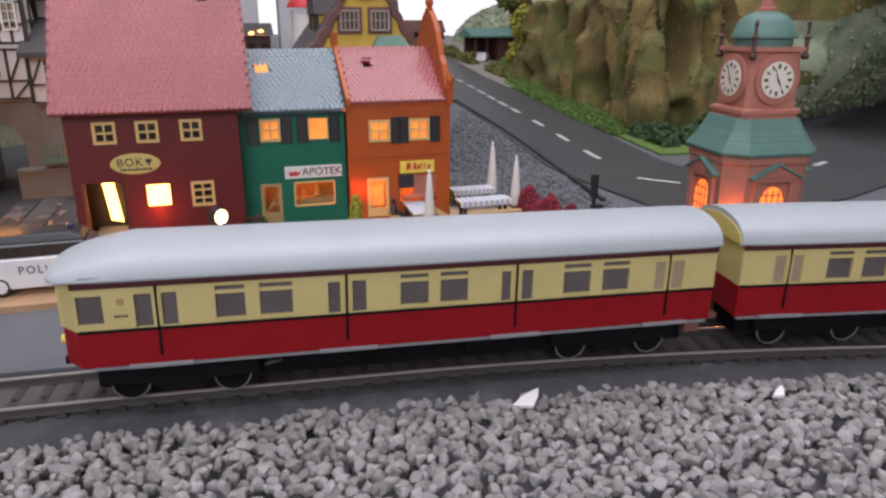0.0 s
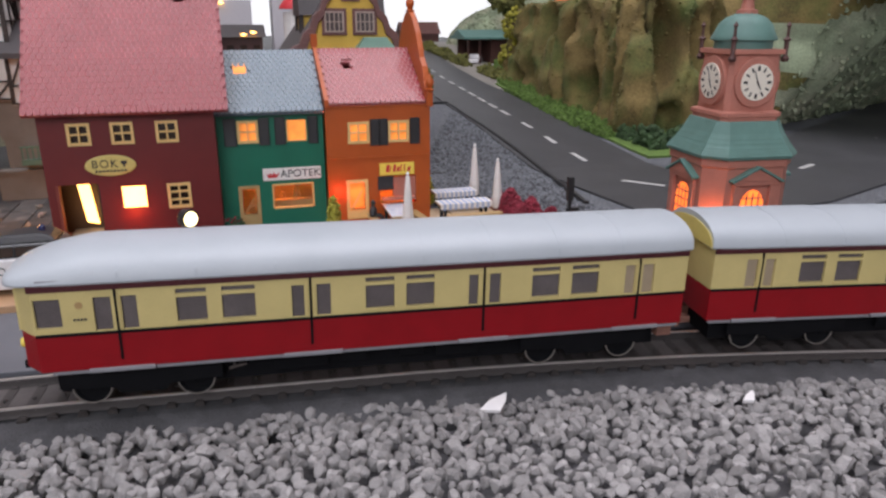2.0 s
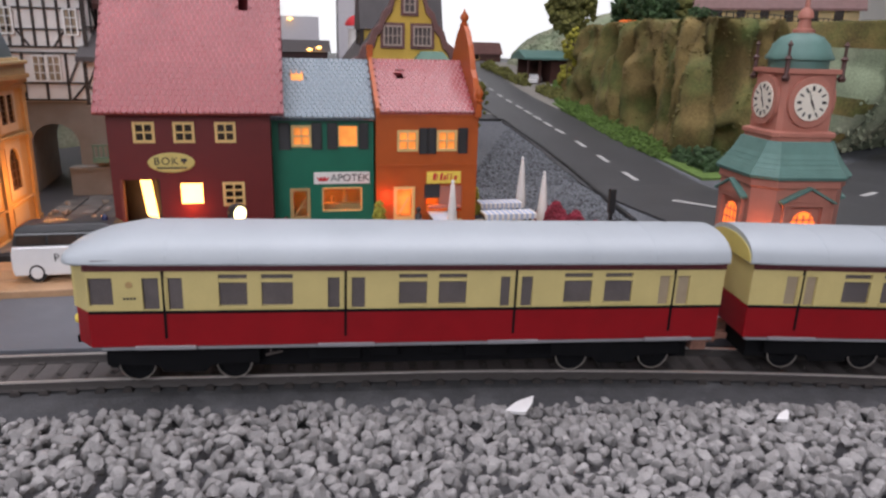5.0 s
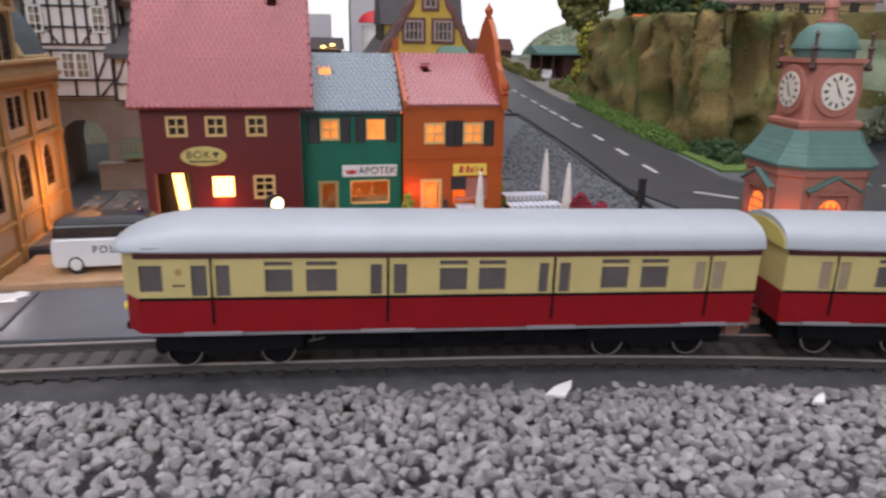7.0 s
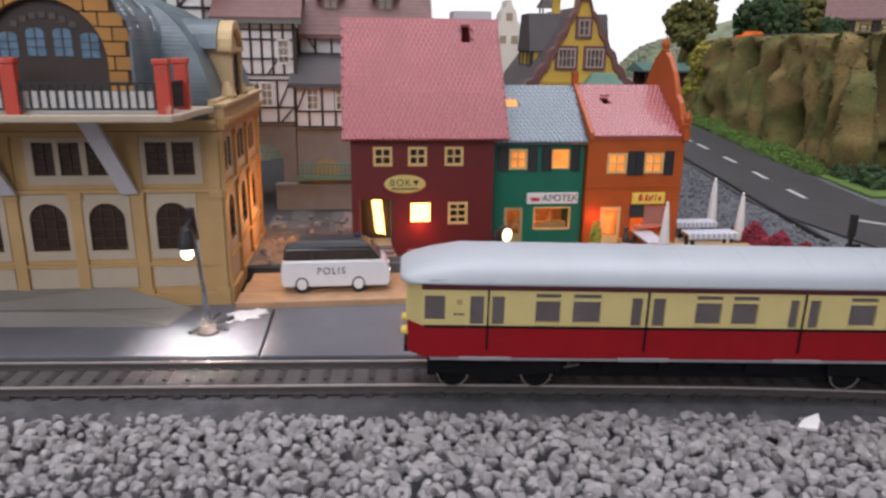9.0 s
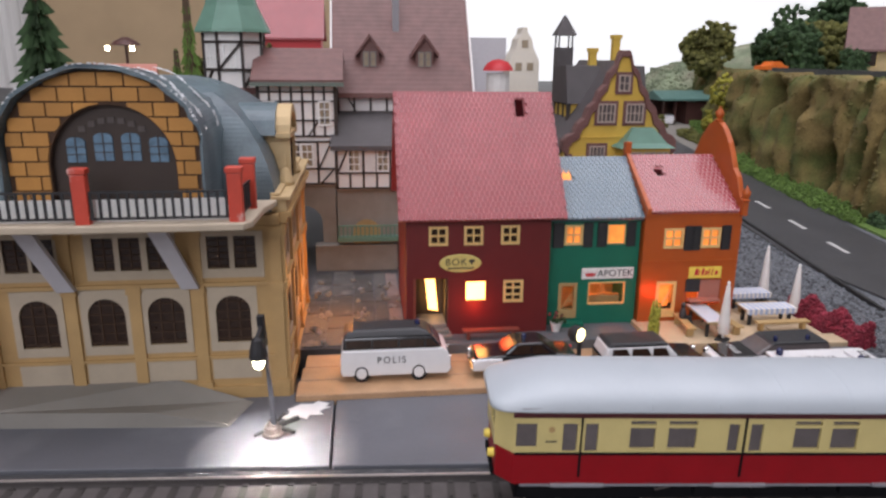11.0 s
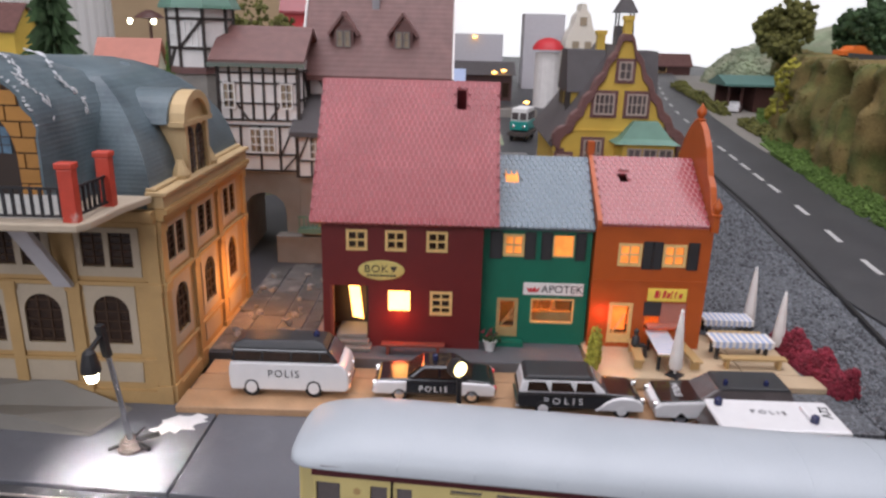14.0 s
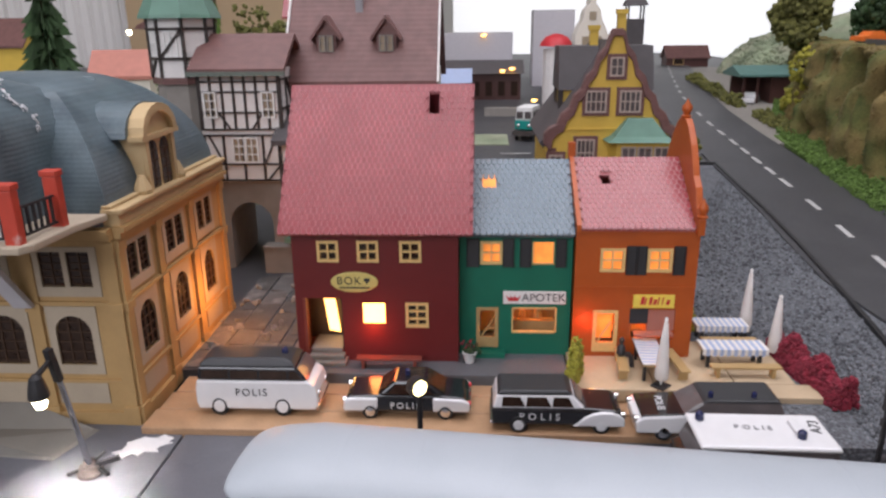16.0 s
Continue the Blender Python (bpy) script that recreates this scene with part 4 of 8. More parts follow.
# orange snack bar
org = thing("snack_bar", cm(0, 0, 0), "orange toy snack bar with a stepped gable", "house", "row of houses")
Y = 34.3
bm = B()
holes = [(6.7, 7.7, 4.7, 5.7), (8.72, 9.72, 4.7, 5.7), (6.5, 7.6, 0.85, 2.85), (8.2, 10.1, 1.5, 2.9)]
wall_holes(bm, 5.6, 10.85, 0.5, 6.7, Y, Y + 0.22, holes)
box(bm, 5.6, 10.85, Y - 0.05, Y, 3.9, 4.0)
box(bm, 5.6, 10.85, Y - 0.08, Y, 6.45, 6.6)
part("front_wall", bm, M["orange_wall"], org, "orange plastic front with ledges")
gable_ends(org, 5.62, 10.83, Y + 0.22, 37.7, 41, 0.5, 6.5, 8.8, M["orange_wall"])
bm = B()
box(bm, 5.6, 10.85, 41, 41.2, 0.5, 6.5)
part("back_wall", bm, M["orange_wall"], org)
bm = B()
box(bm, 5.9, 10.55, 37.4, 37.5, 0.5, 6.4)
part("inner_partition", bm, M["cream"], org, "warm lit inner wall")
bm = B()
box(bm, 5.9, 10.55, 34.6, 37.4, 4.2, 4.3)
part("upper_floor", bm, M["cream"], org)
window(org, 6.7, 7.7, 4.7, 5.7, Y, M["lit_soft"])
window(org, 8.72, 9.72, 4.7, 5.7, Y, M["lit_soft"])
for a, b in ((7.78, 8.22), (8.24, 8.66), (9.8, 10.3)):
    shutter(org, a, b, 4.55, 5.85, Y)
bm = B()
box(bm, 6.5, 6.66, Y - 0.04, Y + 0.1, 0.85, 2.85)
box(bm, 7.44, 7.6, Y - 0.04, Y + 0.1, 0.85, 2.85)
box(bm, 6.66, 7.44, Y - 0.04, Y + 0.1, 2.7, 2.85)
box(bm, 6.66, 7.44, Y - 0.02, Y + 0.08, 0.85, 1.3)
beam(bm, (6.75, Y + 0.03, 1.35), (7.3, Y + 0.03, 2.3), 0.07, 0.07)
part("door", bm, M["cream"], org, "cream door with a diagonal bar")
bm = B()
box(bm, 6.66, 7.44, Y + 0.5, Y + 0.53, 1.3, 2.7)
part("lit_doorway", bm, M["lit_soft"], org, "orange light behind the door")
bm = B()
box(bm, 8.1, 8.9, Y - 0.05, Y - 0.003, 2.25, 2.95)
part("menu_board", bm, M["car_grey"], org, "dark menu board")
bm = B()
box(bm, 8.3, 10.0, Y - 0.35, Y + 0.1, 1.75, 1.85)
box(bm, 8.9, 10.1, Y + 0.1, Y + 0.2, 1.85, 2.85)
part("serving_hatch", bm, M["t_brick"], org, "open serving hatch")
bm = B()
box(bm, 8.2, 10.0, Y - 0.08, Y - 0.003, 3.0, 3.62)
sign = part("shop_sign", bm, M["sign_yellow"], org, "yellow sign with a red swash mark", bevel=0.015)
bm = B()
box(bm, 8.35, 9.85, Y - 0.095, Y - 0.08, 3.09, 3.53)
part("sign_field", bm, M["sign_yellow"], sign)
bm = B()
for i, (w, h) in enumerate(((0.2, 0.36), (0.06, 0.3), (0.16, 0.36), (0.16, 0.24), (0.06, 0.36), (0.06, 0.36), (0.18, 0.22))):
    x = 8.5 + i * 0.185
    prism(bm, [(x, 3.18), (x + w * 0.8, 3.18), (x + w * 0.8 + 0.05, 3.18 + h), (x + 0.05, 3.18 + h)], Y - 0.115, Y - 0.095, "y")
part("sign_mark", bm, M["sign_red"], sign, "red mark")
tiled_slope(org, 5.75, 10.6, (34.15, 6.62), (37.7, 9.0), M["orange_roof"], 0.255, 15, M["orange_edge_light"], [(6.85, 7.3, 0.62, 0.76)])
bm = B()
prism(bm, [(37.7, 9.0), (41.3, 6.62), (41.2, 6.5), (37.7, 8.8)], 5.75, 10.6, "x")
part("back_slope", bm, M["orange_roof"], org, "tiled back slope of the roof")
# plate coloured black as the shade inside this roof hole
bm = B()
box(bm, 6.8, 7.35, 36, 37, 7.2, 7.25)
part("chimney_floor", bm, M["dark"], org, "black plate painting the shade in the chimney opening")
# stepped and curved gable parapets at both ends
prof = [(33.95, 6.4), (33.95, 7.1), (34.3, 7.25), (34.55, 7.6), (34.9, 8.3), (35.4, 8.7), (35.6, 9.1), (36.1, 9.9), (36.8, 10.6), (37.3, 10.9), (38.1, 10.9), (38.6, 10.6), (39.3, 9.9), (39.8, 9.1), (40.1, 8.6), (40.6, 8.2), (41.0, 7.4), (41.3, 7.1), (41.3, 6.4)]
bm = B()
prism(bm, prof, 10.62, 10.92, "x")
part("gable_parapet", bm, M["orange_wall"], org, "orange curved gable parapet", bevel=0.04)
for yy, zz, r in ((37.7, 10.9, 0.26), (34.05, 7.15, 0.24), (34.25, 6.75, 0.2)):
    bm = B()
    lathe(bm, [(r * 0.8, 0), (r, 0.08), (r * 0.5, 0.15), (r * 0.9, 0.35), (r * 0.9, 0.5), (r * 0.3, 0.7), (r * 0.1, 0.85)], 10, 10.77, yy, zz)
    part("finial", bm, M["orange_wall"], org, smooth=True)
bm = B()
prism(bm, [(34.0, 6.5), (34.0, 6.85), (37.7, 9.3), (41.3, 6.85), (41.3, 6.5), (37.7, 8.9)], 5.56, 5.76, "x")
box(bm, 5.5, 5.82, 37.5, 37.9, 9.2, 9.8)
part("side_parapet", bm, M["orange_wall"], org, "low orange parapet")
bulb("snack_bar_bulb", 7.3, 35.6, 3.3, 0.035, (1.0, 0.36, 0.09))
# red light added before the wall for the glow beside the door
bulb("snack_bar_door_bulb", 6.15, 33.85, 2.3, 0.003, (1.0, 0.1, 0.04), 0.15)


# ---- station ----
st = thing("station", cm(0, 0, 0), "ochre toy station with a crinkled blue-grey vaulted roof", "station building")
X0, X1, Y0, Y1 = -24.4, -12.25, 29.5, 40.6


def arch_window(parent, put, w, z0, z1, nb=3, arched=True):
    """An arched window: surround, dark pane and bars. put(u, d, z) maps wall coordinates to the world (d outwards)."""
    n = 10
    out = ([(-w / 2, z0)] + [(w / 2, z0)] + [(w / 2 * math.cos(math.pi * i / n), z1 - w / 2 + w / 2 * math.sin(math.pi * i / n)) for i in range(n + 1)]) if arched else [(-w / 2, z0), (w / 2, z0), (w / 2, z1), (-w / 2, z1)]

    def slab(pts, d0, d1, mtl, nm, lab, par):
        b = B()
        prism(b, pts, 0, 1, "y")
        for v in b.verts:
            v.co = put(v.co.x, d0 if v.co.y < 0.5 else d1, v.co.z)
        return part(nm, b, mtl, par, lab)
    win = slab(out, -0.12, -0.08, M["dark_pane"], "window", "dark brown window", parent)
    b = B()

    def bar(u0, u1, a, c):
        v = box(b, u0, u1, 0, 1, a, c)
        for k in v:
            k.co = put(k.co.x, -0.08 if k.co.y < 0.5 else -0.03, k.co.z)
    for i in range(nb + 1):
        u = -w / 2 + w * i / nb
        top = z1 if not arched else z1 - w / 2 + math.sqrt(max(0, (w / 2) ** 2 - u * u))
        bar(max(u - 0.03, -w / 2), min(u + 0.03, w / 2), z0, max(top, z0 + 0.2))
    for k in range(5):
        z = z0 + (z1 - z0) * (k + 0.3) / 5
        h = w / 2 if z < z1 - w / 2 or not arched else math.sqrt(max(0, (w / 2) ** 2 - (z - z1 + w / 2) ** 2))
        bar(-h, h, z - 0.02, z + 0.02)
    part("glazing_grid", b, M["mortar"], win)
    return out


def station_wall(u0, u1, bays, put, ups):
    """One wall in ochre with pale panels: openings cut through, arched below and square above."""
    tops = list(bays)
    holes = [(u - w / 2, u + w / 2, 2.3, 4.4) for u, w in tops] + [(u - w / 2, u + w / 2, 5.6, 7.0) for grp in ups for u, w in grp]
    b = B()
    wall_holes(b, u0, u1, -0.35, 7.7, 0, 1, holes)
    for u, w in tops:
        n = 8
        for sg in (-1, 1):
            pts = [(u + sg * w / 2, 4.4)] + [(u + sg * w / 2 * math.cos(math.pi / 2 * i / n), 4.4 - w / 2 + w / 2 * math.sin(math.pi / 2 * i / n)) for i in range(n + 1)]
            prism(b, pts, 0, 1, "y")
    for v in b.verts:
        v.co = put(v.co.x, 0.0 if v.co.y > 0.5 else -0.3, v.co.z)
    part("wall", b, M["brick_y"], st, "ochre wall with openings")
    # pale panels around the windows, mouldings and pilasters
    for u, w in tops:
        for z0, z1, hl in ((1.9, 4.8, [(u - w / 2, u + w / 2, 2.3, 4.4)]), (0.6, 1.55, [])):
            b = B()
            wall_holes(b, u - 1.02, u + 1.02, z0, z1, 0, 1, hl)
            if hl:
                for sg in (-1, 1):
                    prism(b, [(u + sg * w / 2, 4.4)] + [(u + sg * w / 2 * math.cos(math.pi / 2 * i / 8), 4.4 - w / 2 + w / 2 * math.sin(math.pi / 2 * i / 8)) for i in range(9)], 0, 1, "y")
            for v in b.verts:
                v.co = put(v.co.x, 0.05 if v.co.y > 0.5 else -0.02, v.co.z)
            part("panel", b, M["panel"], st, "pale beige wall panel")
    for grp in ups:
        b = B()
        wall_holes(b, grp[0][0] - grp[0][1] / 2 - 0.3, grp[-1][0] + grp[-1][1] / 2 + 0.3, 5.2, 7.2, 0, 1, [(q - w / 2, q + w / 2, 5.6, 7.0) for q, w in grp])
        for v in b.verts:
            v.co = put(v.co.x, 0.05 if v.co.y > 0.5 else -0.02, v.co.z)
        part("panel", b, M["panel"], st, "pale beige wall panel")
    b = B()
    for z, t, d in ((-0.35, 0.6, 0.16), (1.55, 0.14, 0.12), (4.85, 0.16, 0.14), (7.25, 0.2, 0.16), (7.5, 0.25, 0.3), (7.75, 0.2, 0.45)):
        k = box(b, u0 - d * 0.0, u1 + d * 0.0, 0, 1, z, z + t)
        for v in k:
            v.co = put(v.co.x, d if v.co.y > 0.5 else -0.05, v.co.z)
    part("moulding", b, M["brick_y"], st, "ochre ledges and cornice")
    edges = sorted([u0 + 0.25, u1 - 0.25] + [(a[0] + c[0]) / 2 for a, c in zip(bays, bays[1:])])
    for u in edges:
        b = B()
        tall = not any(grp[0][0] - 0.8 < u < grp[-1][0] + 0.8 for grp in ups)
        for a, h0, h1, d in ((0.24, -0.3, 7.4 if tall else 4.9, 0.13), (0.32, -0.3, 0.5, 0.2), (0.3, 4.6, 4.95, 0.2), (0.3, 7.0, 7.4, 0.2))[:4 if tall else 3]:
            k = box(b, u - a, u + a, 0, 1, h0, h1)
            for v in k:
                v.co = put(v.co.x, d if v.co.y > 0.5 else -0.05, v.co.z)
        part("pilaster", b, M["brick_y"], st)
    for u, w in tops:
        arch_window(st, lambda a, dd, z, u=u: put(u + a, dd, z), w, 2.3, 4.4)
    for grp in ups:
        for u, w in grp:
            arch_window(st, lambda a, dd, z, u=u: put(u + a, dd, z), w, 5.6, 7.0, 2, False)


station_wall(X0, X1, [(-22.25, 1.5), (-19.55, 1.5), (-17.15, 1.5), (-14.4, 1.45)], lambda u, d, z: Vector((u, Y0 - d, z)),
             [[(-22.8, 0.9), (-21.75, 0.9)], [(-19.4, 0.84), (-18.35, 0.84), (-17.25, 0.86)], [(-14.85, 0.9), (-13.75, 0.9)]])
station_wall(Y0, Y1, [(31.2, 1.35), (34.65, 1.35), (38.1, 1.35)], lambda u, d, z: Vector((X1 + d, u, z)),
             [[(q - 0.48, 0.78), (q + 0.48, 0.78)] for q in (31.1, 34.6, 38.1)])
bm = B()
box(bm, X0, X0 + 0.3, Y0 + 0.3, Y1, -0.35, 7.9)
box(bm, X0, X1 - 0.3, Y1 - 0.3, Y1, -0.35, 7.9)
box(bm, X0 + 0.3, X1 - 0.3, Y0 + 0.3, Y1 - 0.3, 7.6, 7.8)
part("back_wall", bm, M["brick_y"], st)
# main roof: convex hipped sheet
rings = []
for k in range(11):
    a = math.pi / 2 * k / 10
    ins, z = 5.0 * (1 - math.cos(a)) ** 0.95, 8.3 + 5.0 * math.sin(a)
    rings.append([(X0 + 0.1 + ins, Y0 + 0.15 + ins * 0.92, z), (X1 - 0.15 - ins, Y0 + 0.15 + ins * 0.92, z), (X1 - 0.15 - ins, Y1 - 0.1 - ins * 0.92, z), (X0 + 0.1 + ins, Y1 - 0.1 - ins * 0.92, z)])
bm = B()
loft(bm, [[(x, y, 7.9) for x, y, z in rings[0]]] + rings)
part("roof", bm, M["slate"], st, "blue-grey convex hipped roof", True)
bm = B()
loft(bm, [[(-20.6, 35.6, 12.75), (-18.2, 36.9, 12.9), (-15.4, 35.9, 12.85), (-17.5, 34.2, 12.8)], [(-20.5, 35.6, 12.83), (-18.2, 36.8, 13.3), (-15.6, 35.9, 13.05), (-17.4, 34.3, 13.1)]])
part("roof_cap", bm, M["slate"], st, "loose blue-grey sheet on the roof top", bevel=0.05)
# barrel vault over the portal
CX, HW, ZS, RZ = -17.9, 3.42, 11.1, 2.75


def vault_ring(y, k, sink=0.0):
    pts = [(CX - HW * k, 8.25)] + [(CX + HW * k * math.cos(math.pi - math.pi * i / 24), ZS + (RZ * k - sink) * math.sin(math.pi * i / 24)) for i in range(25)] + [(CX + HW * k, 8.25)]
    return [(x, y, z) for x, z in pts]


rnd = random.Random(5)
rings = []
for j in range(13):
    y = 26.3 + j * 0.66
    ring = vault_ring(y, 1.0 if j else 1.02, 0.02 * j * j * 0.4)
    rings.append([(x + rnd.uniform(-0.06, 0.06), yy + rnd.uniform(-0.05, 0.05), z + rnd.uniform(-0.06, 0.06)) for x, yy, z in ring])
bm = B()
loft(bm, [r + [(x, y, z) for x, y, z in [(p[0] * 0.975 + CX * 0.025, p[1], 8.25 + (p[2] - 8.25) * 0.975) for p in reversed(r)]] for r in rings])
part("vault", bm, M["slate"], st, "crinkled blue-grey barrel roof over the portal", True)
bm = B()
for i in range(60):
    a = math.pi * rnd.uniform(0.02, 0.98)
    lathe(bm, [(0.02, 0), (0.06, 0.02), (0.04, 0.05)], 6, CX + HW * 1.02 * math.cos(a), 26.3 + abs(rnd.gauss(0, 0.08)), ZS - 0.02 + RZ * 1.02 * math.sin(a))
for i in range(110):
    a = rnd.uniform(0.15, 1.3)
    y = rnd.choice([27.2, 29.3]) + rnd.gauss(0, 0.1) + 0.7 * a + 0.35 * math.sin(7 * a)
    c = Vector((CX + (HW + 0.02) * math.cos(a), y, ZS + (RZ - 0.02) * math.sin(a)))
    nr = Vector((math.cos(a), 0, math.sin(a))).to_track_quat("Z", "Y").to_matrix()
    k = len(bm.verts)
    vs = lathe(bm, [(rnd.uniform(0.02, 0.07), 0.0), (0.02, 0.03)], 6)
    sy, sp = rnd.uniform(1, 2.6), rnd.uniform(-1.2, 1.2)
    for v in vs:
        v.co = c + nr @ Vector((v.co.x + v.co.y * sp, v.co.y * sy, v.co.z))
part("dried_glue", bm, M["glue"], st, "dabs of dried white glue", kind="stuff")
# brick portal wall with arched brown door
DX = CX + 0.25  # middle of the door


def arch_line(cx, half, spring, rise, n=20):
    return [(cx + half * math.cos(math.pi * i / n), spring + rise * math.sin(math.pi * i / n)) for i in range(n + 1)]


def arch_scale(px, pz, half, spring, rise):
    """Below 1 inside the arch, above 1 outside."""
    return abs(px) / half if pz < spring else math.hypot(px / half, (pz - spring) / rise)


bm = B()
outer, inner = arch_line(CX, 3.32, 11.1, 2.6), arch_line(DX, 2.15, 10.3, 2.2)
poly = [(CX + 3.32, 8.4)] + outer + [(CX - 3.32, 8.4), (DX - 2.15, 8.4)] + inner[::-1] + [(DX + 2.15, 8.4)]
prism(bm, poly, 26.75, 26.95, "y")
portal = part("portal_wall", bm, M["mortar"], st, "dark mortar bed of the portal wall")
bw, bh = 0.9, 0.52
for j in range(11):
    for i in range(-5, 6):
        x = CX + (i + (0.5 if j % 2 else 0)) * bw
        z = 8.7 + j * bh
        if arch_scale(x - DX, z, 1.85, 10.3, 1.95) < 1 or arch_scale(x - CX, z, 3.65, 11.1, 2.85) > 1:
            continue
        loop = []
        w2, h2 = bw / 2 - 0.03, bh / 2 - 0.03
        for ax, az, bx, bz in ((-w2, -h2, w2, -h2), (w2, -h2, w2, h2), (w2, h2, -w2, h2), (-w2, h2, -w2, -h2)):
            for q in range(4):
                px, pz = x + ax + (bx - ax) * q / 4, z + az + (bz - az) * q / 4
                e = arch_scale(px - DX, pz, 2.2, 10.3, 2.25)
                o = arch_scale(px - CX, pz, 3.28, 11.1, 2.55)
                if e < 1:
                    px = DX + (px - DX) / max(e, 0.3)
                    pz = 10.3 + (pz - 10.3) / max(e, 0.3) if pz > 10.3 else pz
                elif o > 1:
                    px = CX + (px - CX) / o
                    pz = 11.1 + (pz - 11.1) / o if pz > 11.1 else pz
                if not loop or math.hypot(px - loop[-1][0], pz - loop[-1][1]) > 0.02:
                    loop.append((px, pz))
        area = abs(sum(p[0] * q[1] - q[0] * p[1] for p, q in zip(loop, loop[1:] + loop[:1]))) / 2
        if area < 0.07 or len(loop) < 4:
            continue
        bm = B()
        prism(bm, loop, 26.69, 26.75, "y")
        part("brick", bm, M["orange_brick"], portal)
bm = B()
prism(bm, [(DX + 2.2, 8.4)] + arch_line(DX, 2.2, 10.3, 2.25) + [(DX - 2.2, 8.4)], 27.0, 27.1, "y")
pd = part("portal_door", bm, M["door_brown"], st, "dark brown arched door with four panes")
for x, z0, z1 in ((-18.95, 10.45, 11.35), (-18.0, 10.5, 11.5), (-17.05, 10.5, 11.5), (-16.1, 10.45, 11.35)):
    bm = B()
    prism(bm, [(x - 0.32, z0), (x + 0.32, z0)] + arc(x, z1 - 0.15, 0.32, 0.15, 0, 180, 6), 26.96, 27.0, "y")
    part("pane", bm, M["blue_pane"], pd)
    bm = B()
    box(bm, x - 0.02, x + 0.02, 26.94, 26.96, z0, z1)
    for q in (0.3, 0.6):
        box(bm, x - 0.32, x + 0.32, 26.94, 26.96, z0 + (z1 - z0) * q, z0 + (z1 - z0) * q + 0.03)
    part("pane_bars", bm, M["door_brown"], pd)
bm = B()
for k in range(-3, 4):
    v = box(bm, DX + k * 0.34 - 0.12, DX + k * 0.34 + 0.12, 26.96, 27.0, 11.85 - 0.035 * k * k, 12.05 - 0.035 * k * k)
part("door_marking", bm, M["rust"], pd, "row of worn pale marks over the door")
# balcony: floor, red posts, black railing with white backing
corner = [(-25.6, 25.35), (-18.6, 25.15), (-13.0, 25.25), (-12.75, 25.7), (-12.65, 27.9), (-12.3, 29.5), (-25.6, 29.5)]
bm = B()
prism(bm, corner, 8.22, 8.5, "z")
part("balcony_floor", bm, M["panel"], st, "pale pink balcony slab", bevel=0.06)
for px, py in ((-18.45, 25.55), (-13.28, 25.65), (-13.15, 27.85), (-23.6, 25.6)):
    bm = B()
    box(bm, px - 0.25, px + 0.25, py - 0.18, py + 0.18, 8.45, 10.25)
    box(bm, px - 0.3, px + 0.3, py - 0.22, py + 0.22, 10.25, 10.46)
    part("balcony_post", bm, M["post_red"], st, "red post with chipped white edges", bevel=0.04)
for a, b in (((-23.6, 25.6), (-18.45, 25.5)), ((-18.45, 25.5), (-13.3, 25.6)), ((-13.2, 25.7), (-13.1, 27.8)), ((-27, 25.7), (-23.6, 25.6))):
    bm = B()
    for z in (8.68, 9.6):
        beam(bm, (*a, z), (*b, z), 0.08, 0.08)
    n = int((Vector(a) - Vector(b)).length / 0.3)
    for i in range(1, n):
        p = Vector(a).lerp(Vector(b), i / n)
        box(bm, p.x - 0.045, p.x + 0.045, p.y - 0.04, p.y + 0.04, 8.68, 9.6)
    part("railing", bm, M["black"], st, "black balcony railing")
for a, b in (((-27, 25.95), (-18.5, 25.8)), ((-18.5, 25.8), (-13.6, 25.95))):
    bm = B()
    d = (Vector(b) - Vector(a)).normalized() * 0.02
    loft(bm, [[(p[0] + o * d.y, p[1] - o * d.x, z) for p, o in ((a, -1), (b, -1), (b, 1), (a, 1))] for z in (8.5, 9.3)])
    part("railing_backing", bm, M["white"], st, "white paper behind the railing")
bm = B()
prism(bm, [(-25.4, 26.0), (-18.5, 25.85), (-13.7, 26.0), (-13.6, 26.7), (-25.4, 26.7)], 8.51, 8.56, "z")
part("balcony_lining", bm, M["white"], st, "white paper on the balcony floor")
for x in (-20.9, -16.0):
    bm = B()
    loft(bm, [[(x - 1.25, 27.5, 8.22), (x - 0.55, 27.5, 8.22), (x - 0.55, 27.8, 8.22), (x - 1.25, 27.8, 8.22)],
              [(x - 0.35, 29.1, 4.85), (x + 0.35, 29.1, 4.85), (x + 0.35, 29.36, 4.85), (x - 0.35, 29.36, 4.85)]])
    part("balcony_strut", bm, M["strut"], st, "pale folded paper strut")
# arched dormer on the side
bm = B()
DY = 33.95
prism(bm, [(DY - 1.35, 7.95), (DY + 1.35, 7.95), (DY + 1.2, 9.2), (DY + 1.15, 10.3)] + arc(DY, 10.3, 1.15, 0.85, 0, 180, 10) + [(DY - 1.2, 9.2)], -15.5, -12.15, "x")
dorm = part("dormer", bm, M["pale_stone"], st, "ochre arched dormer with two dark windows", bevel=0.05)
bm = B()
prism(bm, arc(DY, 10.3, 1.4, 1.05, 0, 180, 10) + arc(DY, 10.3, 1.1, 0.75, 180, 0, 10), -12.5, -11.95, "x")
box(bm, -12.5, -11.95, DY - 1.5, DY + 1.5, 10.15, 10.32)
for s in (-1, 1):
    box(bm, -12.3, -12.02, DY + s * 1.05 - 0.12, DY + s * 1.05 + 0.12, 8.0, 10.15)
    lathe(bm, [(0.1, 0), (0.3, 0.2), (0.35, 0.5), (0.12, 1.0)], 8, -12.2, DY + s * 1.45, 8.0)
part("dormer_trim", bm, M["pale_stone"], dorm)
